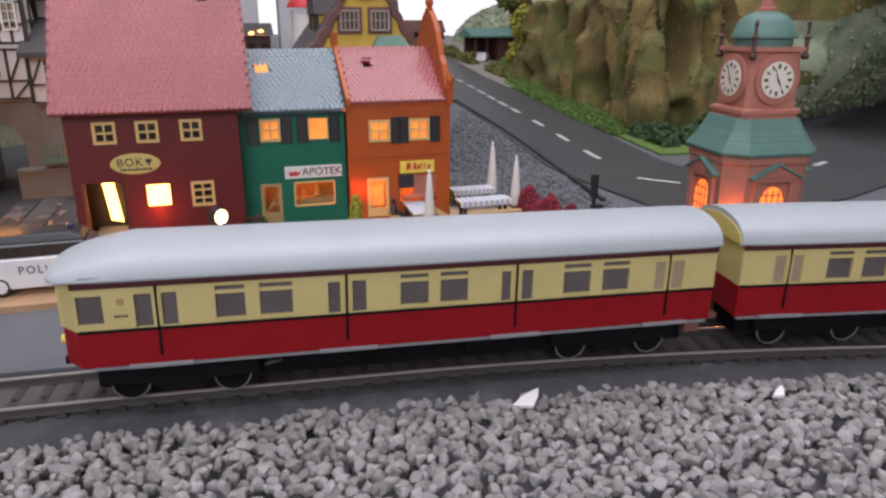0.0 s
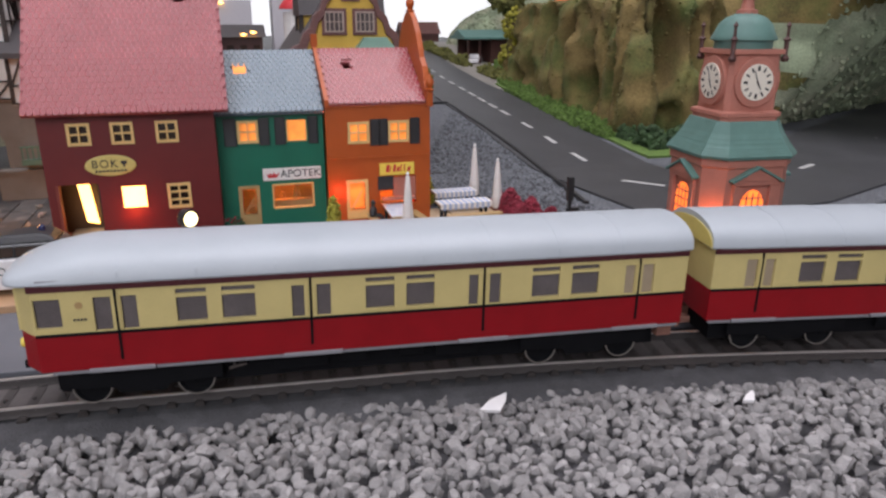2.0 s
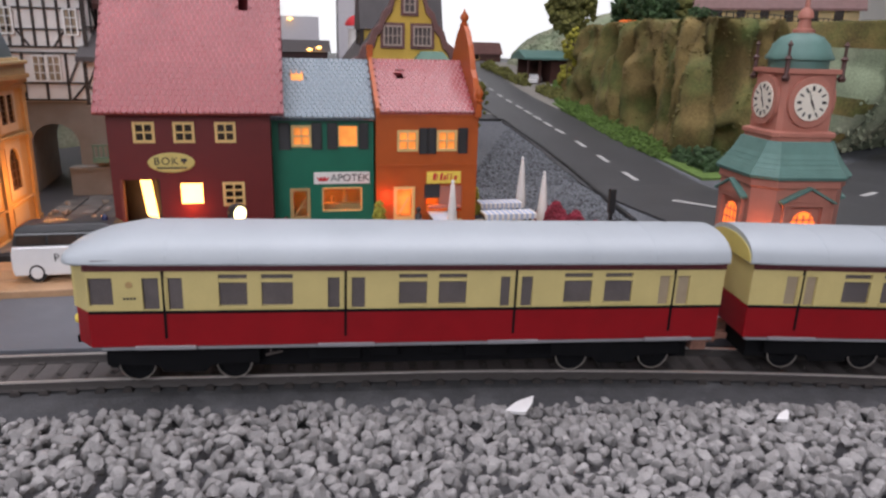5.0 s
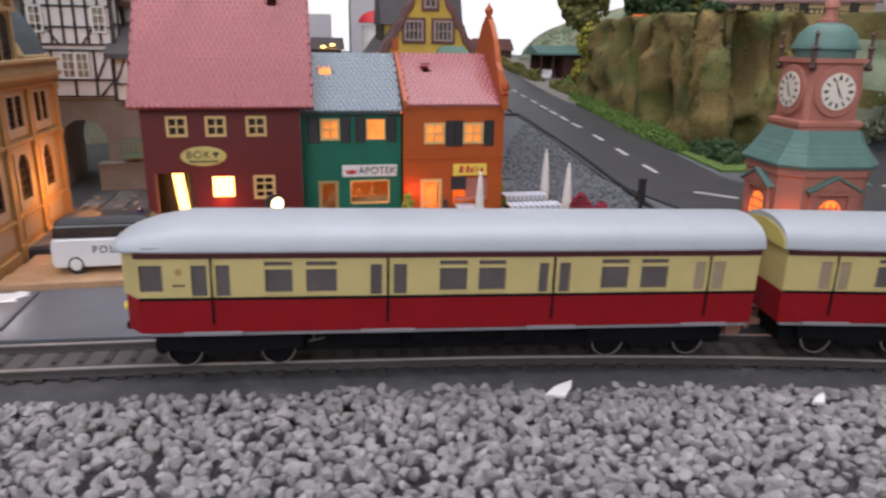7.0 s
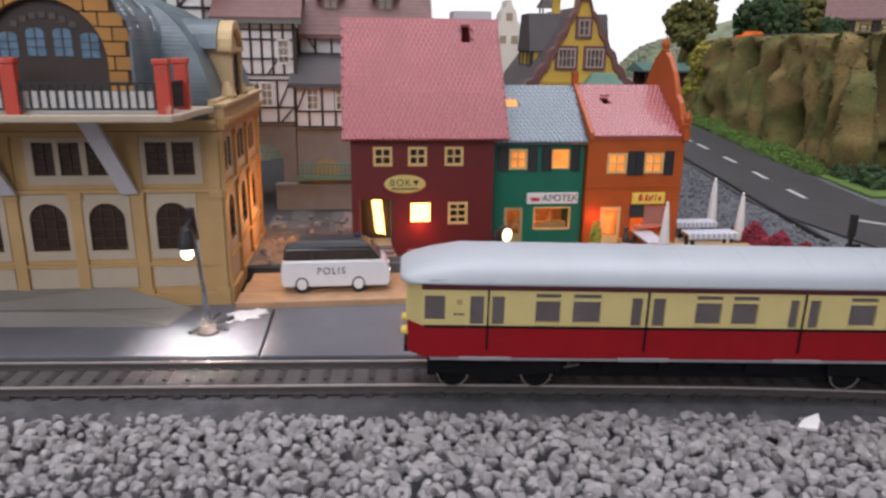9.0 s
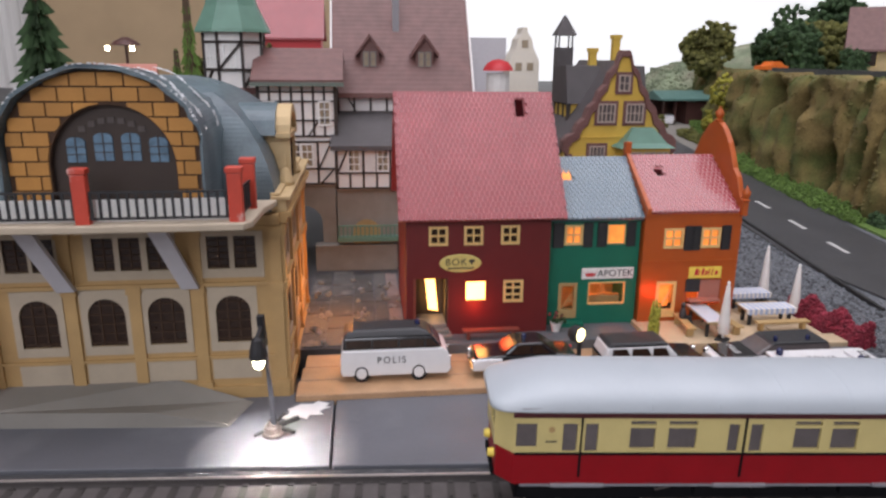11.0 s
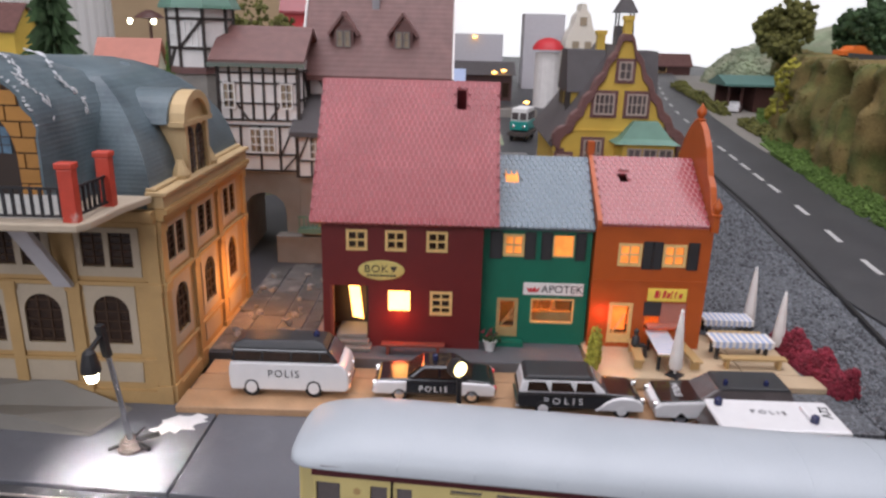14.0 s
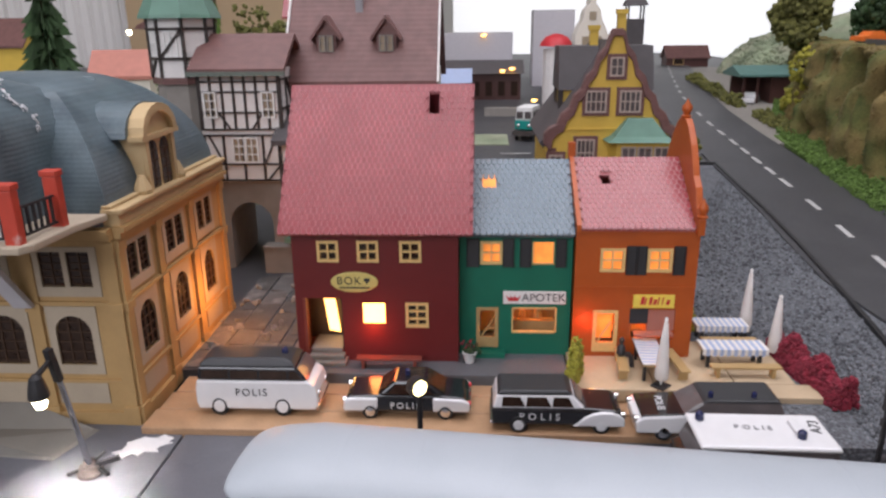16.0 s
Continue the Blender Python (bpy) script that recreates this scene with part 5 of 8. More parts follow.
bm = B()
prism(bm, arc(DY, 10.25, 1.6, 1.15, 0, 180, 10), -15.9, -12.5, "x")
part("dormer_roof", bm, M["slate"], dorm, "blue-grey dormer roof", True)
for s in (-0.48, 0.48):
    bm = B()
    prism(bm, [(DY + s - 0.37, 8.35), (DY + s + 0.37, 8.35)] + arc(DY + s, 9.7, 0.37, 0.37, 0, 180, 8), -12.15, -12.12, "x")
    part("dormer_window", bm, M["dark_pane"], dorm, "dark arched window")
    bm = B()
    for z in (8.65, 9.0, 9.35, 9.7):
        box(bm, -12.12, -12.09, DY + s - 0.37, DY + s + 0.37, z - 0.02, z + 0.02)
    box(bm, -12.12, -12.09, DY + s - 0.02, DY + s + 0.02, 8.35, 10.05)
    part("dormer_bars", bm, M["mortar"], dorm)
bm = B()
box(bm, -12.6, -11.95, Y0 + 0.1, Y1, 7.95, 8.45)
box(bm, -12.6, -11.78, Y0, Y1, 8.45, 8.62)
box(bm, -12.6, -12.2, Y0 + 0.1, Y1, 8.62, 8.75)
part("parapet", bm, M["pale_stone"], st, "pale ochre parapet along the side", bevel=0.04)
dp = cm(-12.1, DY, 7.95)
dorm.matrix_basis = cm(0, 0, 0.2) @ dp @ Matrix.Scale(1.16, 4) @ dp.inverted()
# unseen lamp added in mid-alley to tint the station's side wall orange
bulb("alley_bulb", -10.4, 37.0, 2.6, 0.05, (1.0, 0.36, 0.08), 0.4)


# ---- street lamp at the platform ----
lamp = thing("street_lamp", cm(-12.55, 26.1, -0.3), "weathered dark metal street lamp with a hanging lit lantern", "street lamp", "street lamps")
bm = B()
lathe(bm, [(0.46, 0), (0.46, 0.1), (0.38, 0.16), (0.34, 0.36), (0.24, 0.4), (0.17, 0.6)], 14)
part("base", bm, M["rust"], lamp, "brown round base", True)
bm = B()
loft(bm, [[(x + r * math.cos(a), r * math.sin(a) - 0.17 * z, z) for a in [i * math.pi / 4 for i in range(8)]] for x, z, r in ((0.05, 0.4, 0.13), (0.04, 2.0, 0.1), (0.0, 3.6, 0.1), (-0.04, 4.5, 0.1))])
part("post", bm, M["chrome"], lamp, "worn silver post", True)
bm = B()
beam(bm, (-0.04, -0.7, 4.1), (-0.08, -0.92, 5.35), 0.24, 0.22)
beam(bm, (-0.08, -0.85, 4.95), (-0.12, -1.6, 4.75), 0.13, 0.13)
lathe(bm, [(0.08, 4.85), (0.2, 4.72), (0.3, 4.3), (0.33, 4.05), (0.26, 3.98)], 12, -0.12, -1.7)
part("head", bm, M["black"], lamp, "black lamp head")
bm = B()
lathe(bm, [(0.05, 3.6), (0.17, 3.68), (0.22, 3.86), (0.18, 4.0)], 12, -0.12, -1.7)
part("glowing_bulb", bm, M["lit_bulb"], lamp, "glowing white bulb", True)
bm = B()
beam(bm, (0.1, 0, 0.32), (1.0, 0.3, 0.5), 0.16, 0.16)
beam(bm, (0.2, 0.1, 0.2), (0.85, -0.35, 0.22), 0.12, 0.12)
beam(bm, (-0.1, 0.1, 0.2), (-0.7, -0.3, 0.12), 0.1, 0.1)
beam(bm, (0.0, 0.1, 0.3), (0.45, 0.35, 0.7), 0.08, 0.08)
part("wire", bm, M["black"], lamp, "black cable stub")
d = bpy.data.lights.new("street_lamp_bulb", "SPOT")
d.energy, d.color, d.shadow_soft_size, d.spot_size, d.spot_blend = 0.5, (1.0, 0.9, 0.84), 0.0015, radians(92), 1.0
ob = new("street_lamp_bulb", d)
ob.matrix_world = look((-12.62 * C, 24.4 * C, 3.2 * C), (-12.5 * C, 24.7 * C, -0.3 * C))
bm = B()
rp = random.Random(14)
prism(bm, [(-11.4 + 0.95 * math.cos(t) * rp.uniform(0.6, 1.25) + 0.35 * math.sin(t), 27.85 + 0.75 * math.sin(t) * rp.uniform(0.6, 1.25)) for t in [i * 6.283 / 22 for i in range(22)]], -0.3, -0.27, "z")
solo("paint_patch", bm, M["chip"], "spilled white paint patch on the street slab", "paint patch", "structure")
# the lamp behind the train
lamp2 = thing("street_lamp", cm(-0.5, 25.3, -0.3), "black street lamp with a round glowing face behind the train", "street lamp", "street lamps")
bm = B()
lathe(bm, [(0.4, 0), (0.35, 0.15), (0.1, 0.25), (0.09, 3.85)], 10)
part("post", bm, M["black"], lamp2, "", True)
bm = B()
lathe(bm, [(0.2, 0.45), (0.33, 0.3), (0.36, 0), (0.36, -0.02)], 14, 0, 0, 4.08, "y")
part("head", bm, M["black"], lamp2, "black drum lamp head", True)
bm = B()
lathe(bm, [(0.27, -0.02), (0.26, -0.07), (0.1, -0.1)], 14, 0, 0, 4.08, "y")
part("lens", bm, M["lit_lens"], lamp2, "glowing warm lens", True)
for o in (lamp2.children):
    o.matrix_basis = pose(0, 0, 0, 0, 0, 40)


# ---- clock tower ----
tw = thing("clock_tower", cm(24.5, 28.6, 0.0, 0, 0, -6), "salmon brick toy clock tower with green roofs, lit inside", "clock tower")
tw.scale = (0.76, 0.76, 1)


def octagon(a, c, z):
    """Square of half-width a with its corners cut by c."""
    return [(-a + c, -a, z), (a - c, -a, z), (a, -a + c, z), (a, a - c, z), (a - c, a, z), (-a + c, a, z), (-a, a - c, z), (-a, -a + c, z)]


bm = B()
loft(bm, [octagon(3.1, 1.1, 0.0), octagon(3.1, 1.1, 0.5), octagon(2.95, 1.05, 0.6), octagon(2.95, 1.05, 3.95), octagon(3.08, 1.1, 4.05), octagon(3.08, 1.1, 4.45)])
part("base", bm, M["t_brick"], tw, "salmon brick octagonal base")
bm = B()
loft(bm, [octagon(3.24, 1.15, 4.4), octagon(3.3, 1.15, 4.56), octagon(2.9, 0.98, 4.98), octagon(2.48, 0.75, 5.5), octagon(2.15, 0.55, 6.05)])
part("skirt_roof", bm, M["t_green"], tw, "flared green skirt roof", bevel=0.03)
bm = B()
for s, c, z in ((3.2, 1.11, 4.67), (3.1, 1.07, 4.77), (3.0, 1.02, 4.88), (2.82, 0.94, 5.08), (2.65, 0.85, 5.29)):
    r = octagon(s, c, z)
    for a, b in zip(r, r[1:] + r[:1]):
        beam(bm, a, b, 0.022, 0.022)
part("roof_course", bm, M["t_green"], tw, kind="stuff")
bm = B()
loft(bm, [octagon(1.95, 0.35, 6.0), octagon(1.95, 0.35, 6.2), octagon(2.05, 0.3, 6.25), octagon(2.05, 0.3, 6.42), octagon(1.72, 0.25, 6.5), octagon(1.68, 0.25, 9.0), octagon(1.9, 0.28, 9.05), octagon(1.9, 0.28, 9.25)])
part("clock_storey", bm, M["t_brick"], tw, "salmon brick clock storey")
bm = B()
loft(bm, [[(r * math.cos(i * math.pi / 8), r * math.sin(i * math.pi / 8), z) for i in range(16)] for r, z in ((1.72, 9.25), (1.72, 9.6), (1.95, 9.64), (1.95, 9.74), (1.78, 9.95), (1.6, 10.3), (1.2, 10.62), (0.6, 10.8))])
part("dome", bm, M["t_green"], tw, "green ribbed dome", True)
bm = B()
lathe(bm, [(0.62, 10.7), (0.62, 10.95), (0.4, 11.0), (0.32, 11.4), (0.45, 11.45), (0.4, 11.7), (0.15, 11.9), (0.1, 12.4)], 10)
part("lantern", bm, M["t_brick"], tw, "", True)
for sx in (-1, 1):
    for sy in (-1, 1):
        bm = B()
        lathe(bm, [(0.16, 8.7), (0.26, 8.85), (0.13, 9.0), (0.14, 9.6), (0.24, 9.68), (0.09, 9.8), (0.09, 10.2), (0.16, 10.27), (0.02, 10.45)], 8, sx * 1.75, sy * 1.75)
        part("finial", bm, M["brown"], tw, "dark brown corner finial", True)


def face_at(k):
    return pose(0, 0, 0, 0, 0, 90 * k)


for k in range(4):
    m = face_at(k)

    def put_face(bm, m=m):
        for v in bm.verts:
            v.co = m @ v.co
        return bm
    bm = B()
    prism(bm, [(x, z) for x, z in arc(0, 7.8, 1.42, 1.15, -180, 180, 28)][:-1], -1.9, -1.6, "y")
    part("clock_surround", put_face(bm), M["t_brick"], tw, "oval brick clock surround", bevel=0.04)
    bm = B()
    prism(bm, arc(0, 7.8, 1.06, 0.82, -180, 180, 28)[:-1], -1.96, -1.9, "y")
    clk = part("clock_face", put_face(bm), M["clock"], tw, "pale clock face with dark numerals")
    for h in range(12):
        a = radians(30 * h)
        bm = B()
        w = 0.085 if h % 3 == 0 else 0.055
        prism(bm, [(-w, 0.66), (w, 0.66), (w * 0.8, 0.93), (-w * 0.8, 0.93)], -1.985, -1.96, "y")
        for v in bm.verts:
            x, z = v.co.x, v.co.z
            v.co.x, v.co.z = x * math.cos(a) + z * math.sin(a), 7.8 + (-x * math.sin(a) + z * math.cos(a)) * 0.78
        part("numeral", put_face(bm), M["ink"], clk)
    for a, ln, w in ((-22, 0.72, 0.04), (150, 0.48, 0.06)):
        bm = B()
        prism(bm, [(-w, -0.1), (w, -0.1), (w * 0.4, ln), (-w * 0.4, ln)], -2.01, -1.99, "y")
        a = radians(a)
        for v in bm.verts:
            x, z = v.co.x, v.co.z
            v.co.x, v.co.z = x * math.cos(a) + z * math.sin(a), 7.8 + (-x * math.sin(a) + z * math.cos(a)) * 0.78
        part("pointer", put_face(bm), M["ink"], clk)
    bm = B()
    prism(bm, [(-1.5, 3.42), (1.5, 3.42), (0, 4.0)], -3.3, -2.9, "y")
    box(bm, -1.45, -1.0, -3.2, -2.9, 0, 3.42)
    box(bm, 1.0, 1.45, -3.2, -2.9, 0, 3.42)
    box(bm, -1.5, 1.5, -3.24, -2.9, 3.2, 3.42)
    part("porch", put_face(bm), M["t_brick"], tw, "brick porch with a pediment", bevel=0.03)
    bm = B()
    for s in (-1, 1):
        beam(bm, (s * 1.72, -3.15, 3.4), (0, -3.15, 4.08), 0.55, 0.11)
    part("pediment_roof", put_face(bm), M["t_green"], tw, "green pediment capping")
    bm = B()
    prism(bm, [(-0.78, 0.2), (0.78, 0.2)] + arc(0, 2.2, 0.78, 0.75, 0, 180, 12), -3.0, -2.96, "y")
    dr = part("lit_arch", put_face(bm), M["lit_red"], tw, "arched opening glowing orange red")
    bm = B()
    for x in (-0.4, 0, 0.4):
        box(bm, x - 0.04, x + 0.04, -3.04, -3.0, 0.2, 2.8)
    for z in (1.2, 1.7, 2.15, 2.55):
        box(bm, -0.78, 0.78, -3.04, -3.0, z, z + 0.06)
    part("arch_grille", put_face(bm), M["t_brick"], dr)
    bm = B()
    lathe(bm, [(0.42, -3.06), (0.42, -2.9)], 14, 0, 0, 3.5, "y")
    for v in bm.verts:
        v.co = pose(0, 0, 0, 0, 0, 45) @ v.co
    part("roundel", put_face(bm), M["t_brick"], tw)
bulb("tower_bulb", 22.3, 26.6, 1.6, 0.012, (1.0, 0.25, 0.05))


# ---- cars on the deck ----
def wheelset(car, xs, half, r, hub):
    for x in xs:
        for s in (-1, 1):
            bm = B()
            lathe(bm, [(r * 0.6, s * (half - 0.02)), (r, s * (half - 0.04)), (r, s * (half - 0.3)), (r * 0.5, s * (half - 0.32))], 18, x, 0, r, "y")
            w = part("wheel", bm, M["tyre"], car, smooth=True)
            bm = B()
            lathe(bm, [(r * 0.15, s * (half + 0.02)), (r * 0.62, s * half), (r * 0.62, s * (half - 0.1))], 14, x, 0, r, "y")
            part("hubcap", bm, hub, w, "pale wheel disc", smooth=True)


def body(car, prof, half, material, name, label, tumble=0.0, zt=None, bevel=0.08):
    """A car body: side outline (x, z), pushed to both sides and drawn in towards the top."""
    bm = B()
    v = prism(bm, prof, -half, half, "y")
    if tumble:
        z0 = zt if zt is not None else min(p[1] for p in prof)
        z1 = max(p[1] for p in prof)
        for k in v:
            k.co.y *= 1 - tumble * max(0, (k.co.z - z0) / (z1 - z0))
    return part(name, bm, material, car, label, bevel=bevel)


def lamp_pair(car, x, y, z, r, material, name, facing):
    for s in (-1, 1):
        bm = B()
        lathe(bm, [(r * 0.3, facing * 0.08), (r, facing * 0.05), (r, -facing * 0.1)], 10, x, s * y, z, "x")
        part(name, bm, material, car, smooth=True)


# police van: white below, black above
van = thing("police_van", cm(-7.5, 30.65, 0.0), "white and black toy police van parked on the boards", "van", "police cars")
van.scale = (0.95, 0.95, 1.06)
body(van, [(-2.52, 0.26), (-2.6, 0.5), (-2.6, 1.1), (-2.52, 1.46), (2.2, 1.46), (2.48, 1.28), (2.62, 0.95), (2.64, 0.45), (2.5, 0.26)], 0.98, M["car_white"], "lower_body", "white lower body")
body(van, [(-2.5, 1.46), (-2.42, 1.98), (1.72, 1.98), (2.18, 1.46)], 0.96, M["car_black"], "upper_body", "black upper body", 0.12)
body(van, [(-2.44, 1.97), (-2.34, 2.14), (-2.0, 2.25), (1.1, 2.27), (1.5, 2.18), (1.74, 1.98)], 0.86, M["car_grey"], "roof", "dark matt roof", 0.3)
for a, b in ((-2.3, -1.15), (-1.05, 0.1), (0.2, 1.35), (1.45, 1.8)):
    for s in (-1, 1):
        bm = B()
        loft(bm, [[(a, s * (0.955), 1.53), (b if b < 1.6 else 2.05, s * 0.955, 1.53), (b if b < 1.6 else 1.7, s * 0.885, 1.85), (a, s * 0.885, 1.85)], [(a, s * 0.93, 1.53), (b, s * 0.93, 1.53), (b if b < 1.6 else 1.6, s * 0.86, 1.85), (a, s * 0.86, 1.85)]])
        part("side_window", bm, M["dark_pane"], van, "dark side window")
bm = B()
loft(bm, [[(1.76, y, 1.93), (2.17, y * 1.1, 1.49), (2.21, y * 1.1, 1.5), (1.81, y, 1.94)] for y in (-0.78, 0.78)])
part("windscreen", bm, M["t_glass"], van, "windscreen")
wheelset(van, (-1.62, 1.1), 1.01, 0.4, M["car_white"])
lamp_pair(van, 2.6, 0.65, 0.85, 0.16, M["chrome"], "headlight", 1)
bm = B()
box(bm, 2.5, 2.68, -0.95, 0.95, 0.32, 0.48)
part("bumper", bm, M["chrome"], van, bevel=0.03)
words("door_lettering", "POLIS", 0.44, M["ink"], van, cm(-0.2, -0.995, 0.98, **FRONT), 1.3)
bm = B()
lathe(bm, [(0.14, 2.2), (0.14, 2.4), (0.06, 2.48)], 10, 1.1, 0)
part("beacon", bm, M["blue_lamp"], van, "small roof beacon")


def saloon(at, label, estate):
    c = thing("police_car", at, label, "car", "police cars")
    if estate:
        body(c, [(-2.5, 0.3), (-2.55, 0.95), (1.05, 1.0), (2.2, 0.92), (2.5, 0.7), (2.5, 0.3)], 0.92, M["car_black"], "lower_body", "black lower body", 0.08, 0.7)
        body(c, [(-2.5, 0.95), (-2.35, 1.5), (0.55, 1.5), (1.05, 0.97)], 0.86, M["car_white"], "cabin", "white cabin", 0.12)
        body(c, [(-2.35, 1.48), (-2.2, 1.66), (0.35, 1.68), (0.6, 1.5)], 0.78, M["car_grey"], "roof", "dark roof", 0.06)
        ws = ((-2.15, -1.35), (-1.22, -0.35), (-0.22, 0.5))
        for a, b in ws:
            for s in (-1, 1):
                bm = B()
                loft(bm, [[(a, s * 0.86, 1.05), (b + 0.1, s * 0.86, 1.05), (b - 0.1, s * 0.785, 1.42), (a + 0.05, s * 0.785, 1.42)], [(a, s * 0.82, 1.05), (b + 0.1, s * 0.82, 1.05), (b - 0.1, s * 0.75, 1.42), (a + 0.05, s * 0.75, 1.42)]])
                part("side_window", bm, M["dark_pane"], c, "dark side window")
        bm = B()
        loft(bm, [[(0.62, y, 1.46), (1.06, y * 1.05, 1.0), (1.1, y * 1.05, 1.02), (0.66, y, 1.48)] for y in (-0.68, 0.68)])
        part("windscreen", bm, M["t_glass"], c)
        for s in (-1, 1):
            bm = B()
            prism(bm, [(0.55, 0.3), (0.75, 0.42), (1.0, 0.66), (1.3, 0.82), (1.65, 0.9), (2.05, 0.88), (2.35, 0.78), (2.52, 0.6), (2.54, 0.3)], s * 0.66, s * 1.0, "y")
            part("fender", bm, M["car_white"], c, "white front fender", bevel=0.07)
        wheelset(c, (-1.5, 1.65), 1.01, 0.33, M["car_white"])
        words("door_lettering", "POLIS", 0.4, M["car_white"], c, cm(-0.7, -0.945, 0.66, **FRONT), 1.7)
        lamp_pair(c, 2.5, 0.75, 0.68, 0.16, M["chrome"], "headlight", 1)
    else:
        body(c, [(-2.45, 0.3), (-2.5, 0.7), (-2.35, 0.92), (-0.95, 1.0), (1.25, 1.0), (2.3, 0.9), (2.5, 0.7), (2.45, 0.3)], 0.92, M["car_black"], "lower_body", "black body", 0.06, 0.7)
        body(c, [(-1.1, 1.0), (-0.5, 1.5), (0.75, 1.52), (1.5, 1.0)], 0.84, M["car_black"], "cabin", "black cabin", 0.16)
        for a, b, e, f in ((-0.75, 0.15, -0.4, 0.15), (0.25, 1.05, 0.25, 0.65)):
            for s in (-1, 1):
                bm = B()
                loft(bm, [[(a, s * 0.845, 1.05), (b, s * 0.845, 1.05), (f, s * 0.735, 1.43), (e, s * 0.735, 1.43)], [(a, s * 0.8, 1.05), (b, s * 0.8, 1.05), (f, s * 0.7, 1.43), (e, s * 0.7, 1.43)]])
                part("side_window", bm, M["dark_pane"], c, "dark side window")
        for q in (((-1.12, 1.02), (-0.55, 1.48)), ((1.5, 1.02), (0.82, 1.49))):
            bm = B()
            d = -0.03 if q[0][0] < 0 else 0.03
            loft(bm, [[(q[0][0] + d, y, q[0][1]), (q[1][0] + d, y * 0.9, q[1][1]), (q[1][0], y * 0.9, q[1][1]), (q[0][0], y, q[0][1])] for y in (-0.68, 0.68)])
            part("windscreen", bm, M["dark_pane"], c, "dark brown windscreen")
        for s in (-1, 1):
            for pts in ([(-2.52, 0.32), (-2.52, 0.72), (-2.35, 0.88), (-1.15, 0.9), (-1.15, 0.32)], [(1.05, 0.32), (1.05, 0.92), (2.3, 0.86), (2.52, 0.7), (2.5, 0.32)]):
                bm = B()
                prism(bm, pts, s * 0.66, s * 0.96, "y")
                part("fender", bm, M["car_white"], c, "white fender", bevel=0.07)
        wheelset(c, (-1.45, 1.55), 0.99, 0.32, M["chrome"])
        words("door_lettering", "POLIS", 0.36, M["car_white"], c, cm(-0.05, -0.945, 0.58, **FRONT), 1.4)
        lamp_pair(c, -2.5, 0.7, 0.7, 0.15, M["chrome"], "headlight", -1)
        lamp_pair(c, 2.5, 0.75, 0.65, 0.1, M["sign_red"], "tail_light", 1)
        bm = B()
        lathe(bm, [(0.12, 1.5), (0.12, 1.7), (0.05, 1.76)], 8)
        part("beacon", bm, M["blue_lamp"], c)
    for x in (-2.52, 2.5):
        bm = B()
        box(bm, x - 0.07, x + 0.07, -0.9, 0.9, 0.32, 0.45)
        part("bumper", bm, M["chrome"], c, bevel=0.03)
    return c


saloon(cm(-1.45, 30.6, 0.0), "black and white toy police saloon parked on the boards", False)
saloon(cm(4.45, 29.8, 0.0), "black and white toy police estate car on the boards", True)
pk = thing("police_car", cm(10.1, 29.4, 0.0), "black toy police car with white lettering on the bonnet", "car", "police cars")
body(pk, [(-2.75, 0.3), (-2.8, 0.75), (-2.5, 0.95), (-0.9, 1.05), (2.6, 1.0), (2.75, 0.7), (2.7, 0.3)], 0.98, M["car_white"], "lower_body", "white lower body", 0.06, 0.6)
body(pk, [(-2.6, 0.93), (-0.95, 1.03), (-0.95, 1.09), (-2.55, 1.0)], 0.88, M["car_black"], "bonnet", "black bonnet", bevel=0.03)
body(pk, [(-1.1, 1.03), (-0.35, 1.52), (2.5, 1.55), (2.7, 1.0)], 0.88, M["t_glass"], "cabin", "dark glazed cabin", 0.14)
body(pk, [(-0.35, 1.5), (-0.2, 1.6), (2.4, 1.62), (2.55, 1.5)], 0.8, M["car_grey"], "roof", "dark grey roof", 0.05)
wheelset(pk, (-1.75, 1.7), 0.99, 0.33, M["chrome"])
words("bonnet_lettering", "POLIS", 0.42, M["car_white"], pk, cm(-1.75, 0, 1.07, 0, -2.5, -95), 1.1)
for x in (0.0, 1.6):
    bm = B()
    lathe(bm, [(0.1, 1.6), (0.1, 1.78), (0.04, 1.84)], 8, x, -0.45)
    part("beacon", bm, M["blue_lamp"], pk, "dark blue roof beacon")
lamp_pair(pk, -2.78, 0.7, 0.75, 0.16, M["chrome"], "headlight", -1)
wv = thing("police_van", cm(10.85, 26.4, -0.3, 0, 0, -1), "white toy police van with lettering on its flat roof", "van", "police cars")
body(wv, [(-2.5, 0.3), (-2.55, 1.0), (-2.2, 1.15), (2.4, 1.15), (2.5, 0.3)], 1.12, M["car_black"], "lower_body", "black lower body")
body(wv, [(-2.3, 1.15), (-2.0, 1.95), (2.3, 1.95), (2.45, 1.15)], 1.1, M["t_glass"], "cabin", "dark glazed cabin", 0.08)
body(wv, [(-2.15, 1.93), (-2.1, 2.08), (2.35, 2.1), (2.4, 1.93)], 1.1, M["car_white"], "roof", "flat white roof", 0.03)
wheelset(wv, (-1.6, 1.55), 1.14, 0.34, M["chrome"])
words("roof_lettering", "POLIS", 0.36, M["t_grey"], wv, cm(-0.1, 0.1, 2.115, 0, 0, -3), 1.5)
words("roof_number", "A73", 0.5, M["ink"], wv, cm(2.0, 0.25, 2.115, 0, 0, 80), 1.0)
for x, y in ((-1.75, 0.6), (1.3, -0.45)):
    bm = B()
    lathe(bm, [(0.15, 2.1), (0.15, 2.32), (0.06, 2.4)], 10, x, y)
    part("beacon", bm, M["blue_lamp"], wv, "dark blue roof beacon")
bm = B()
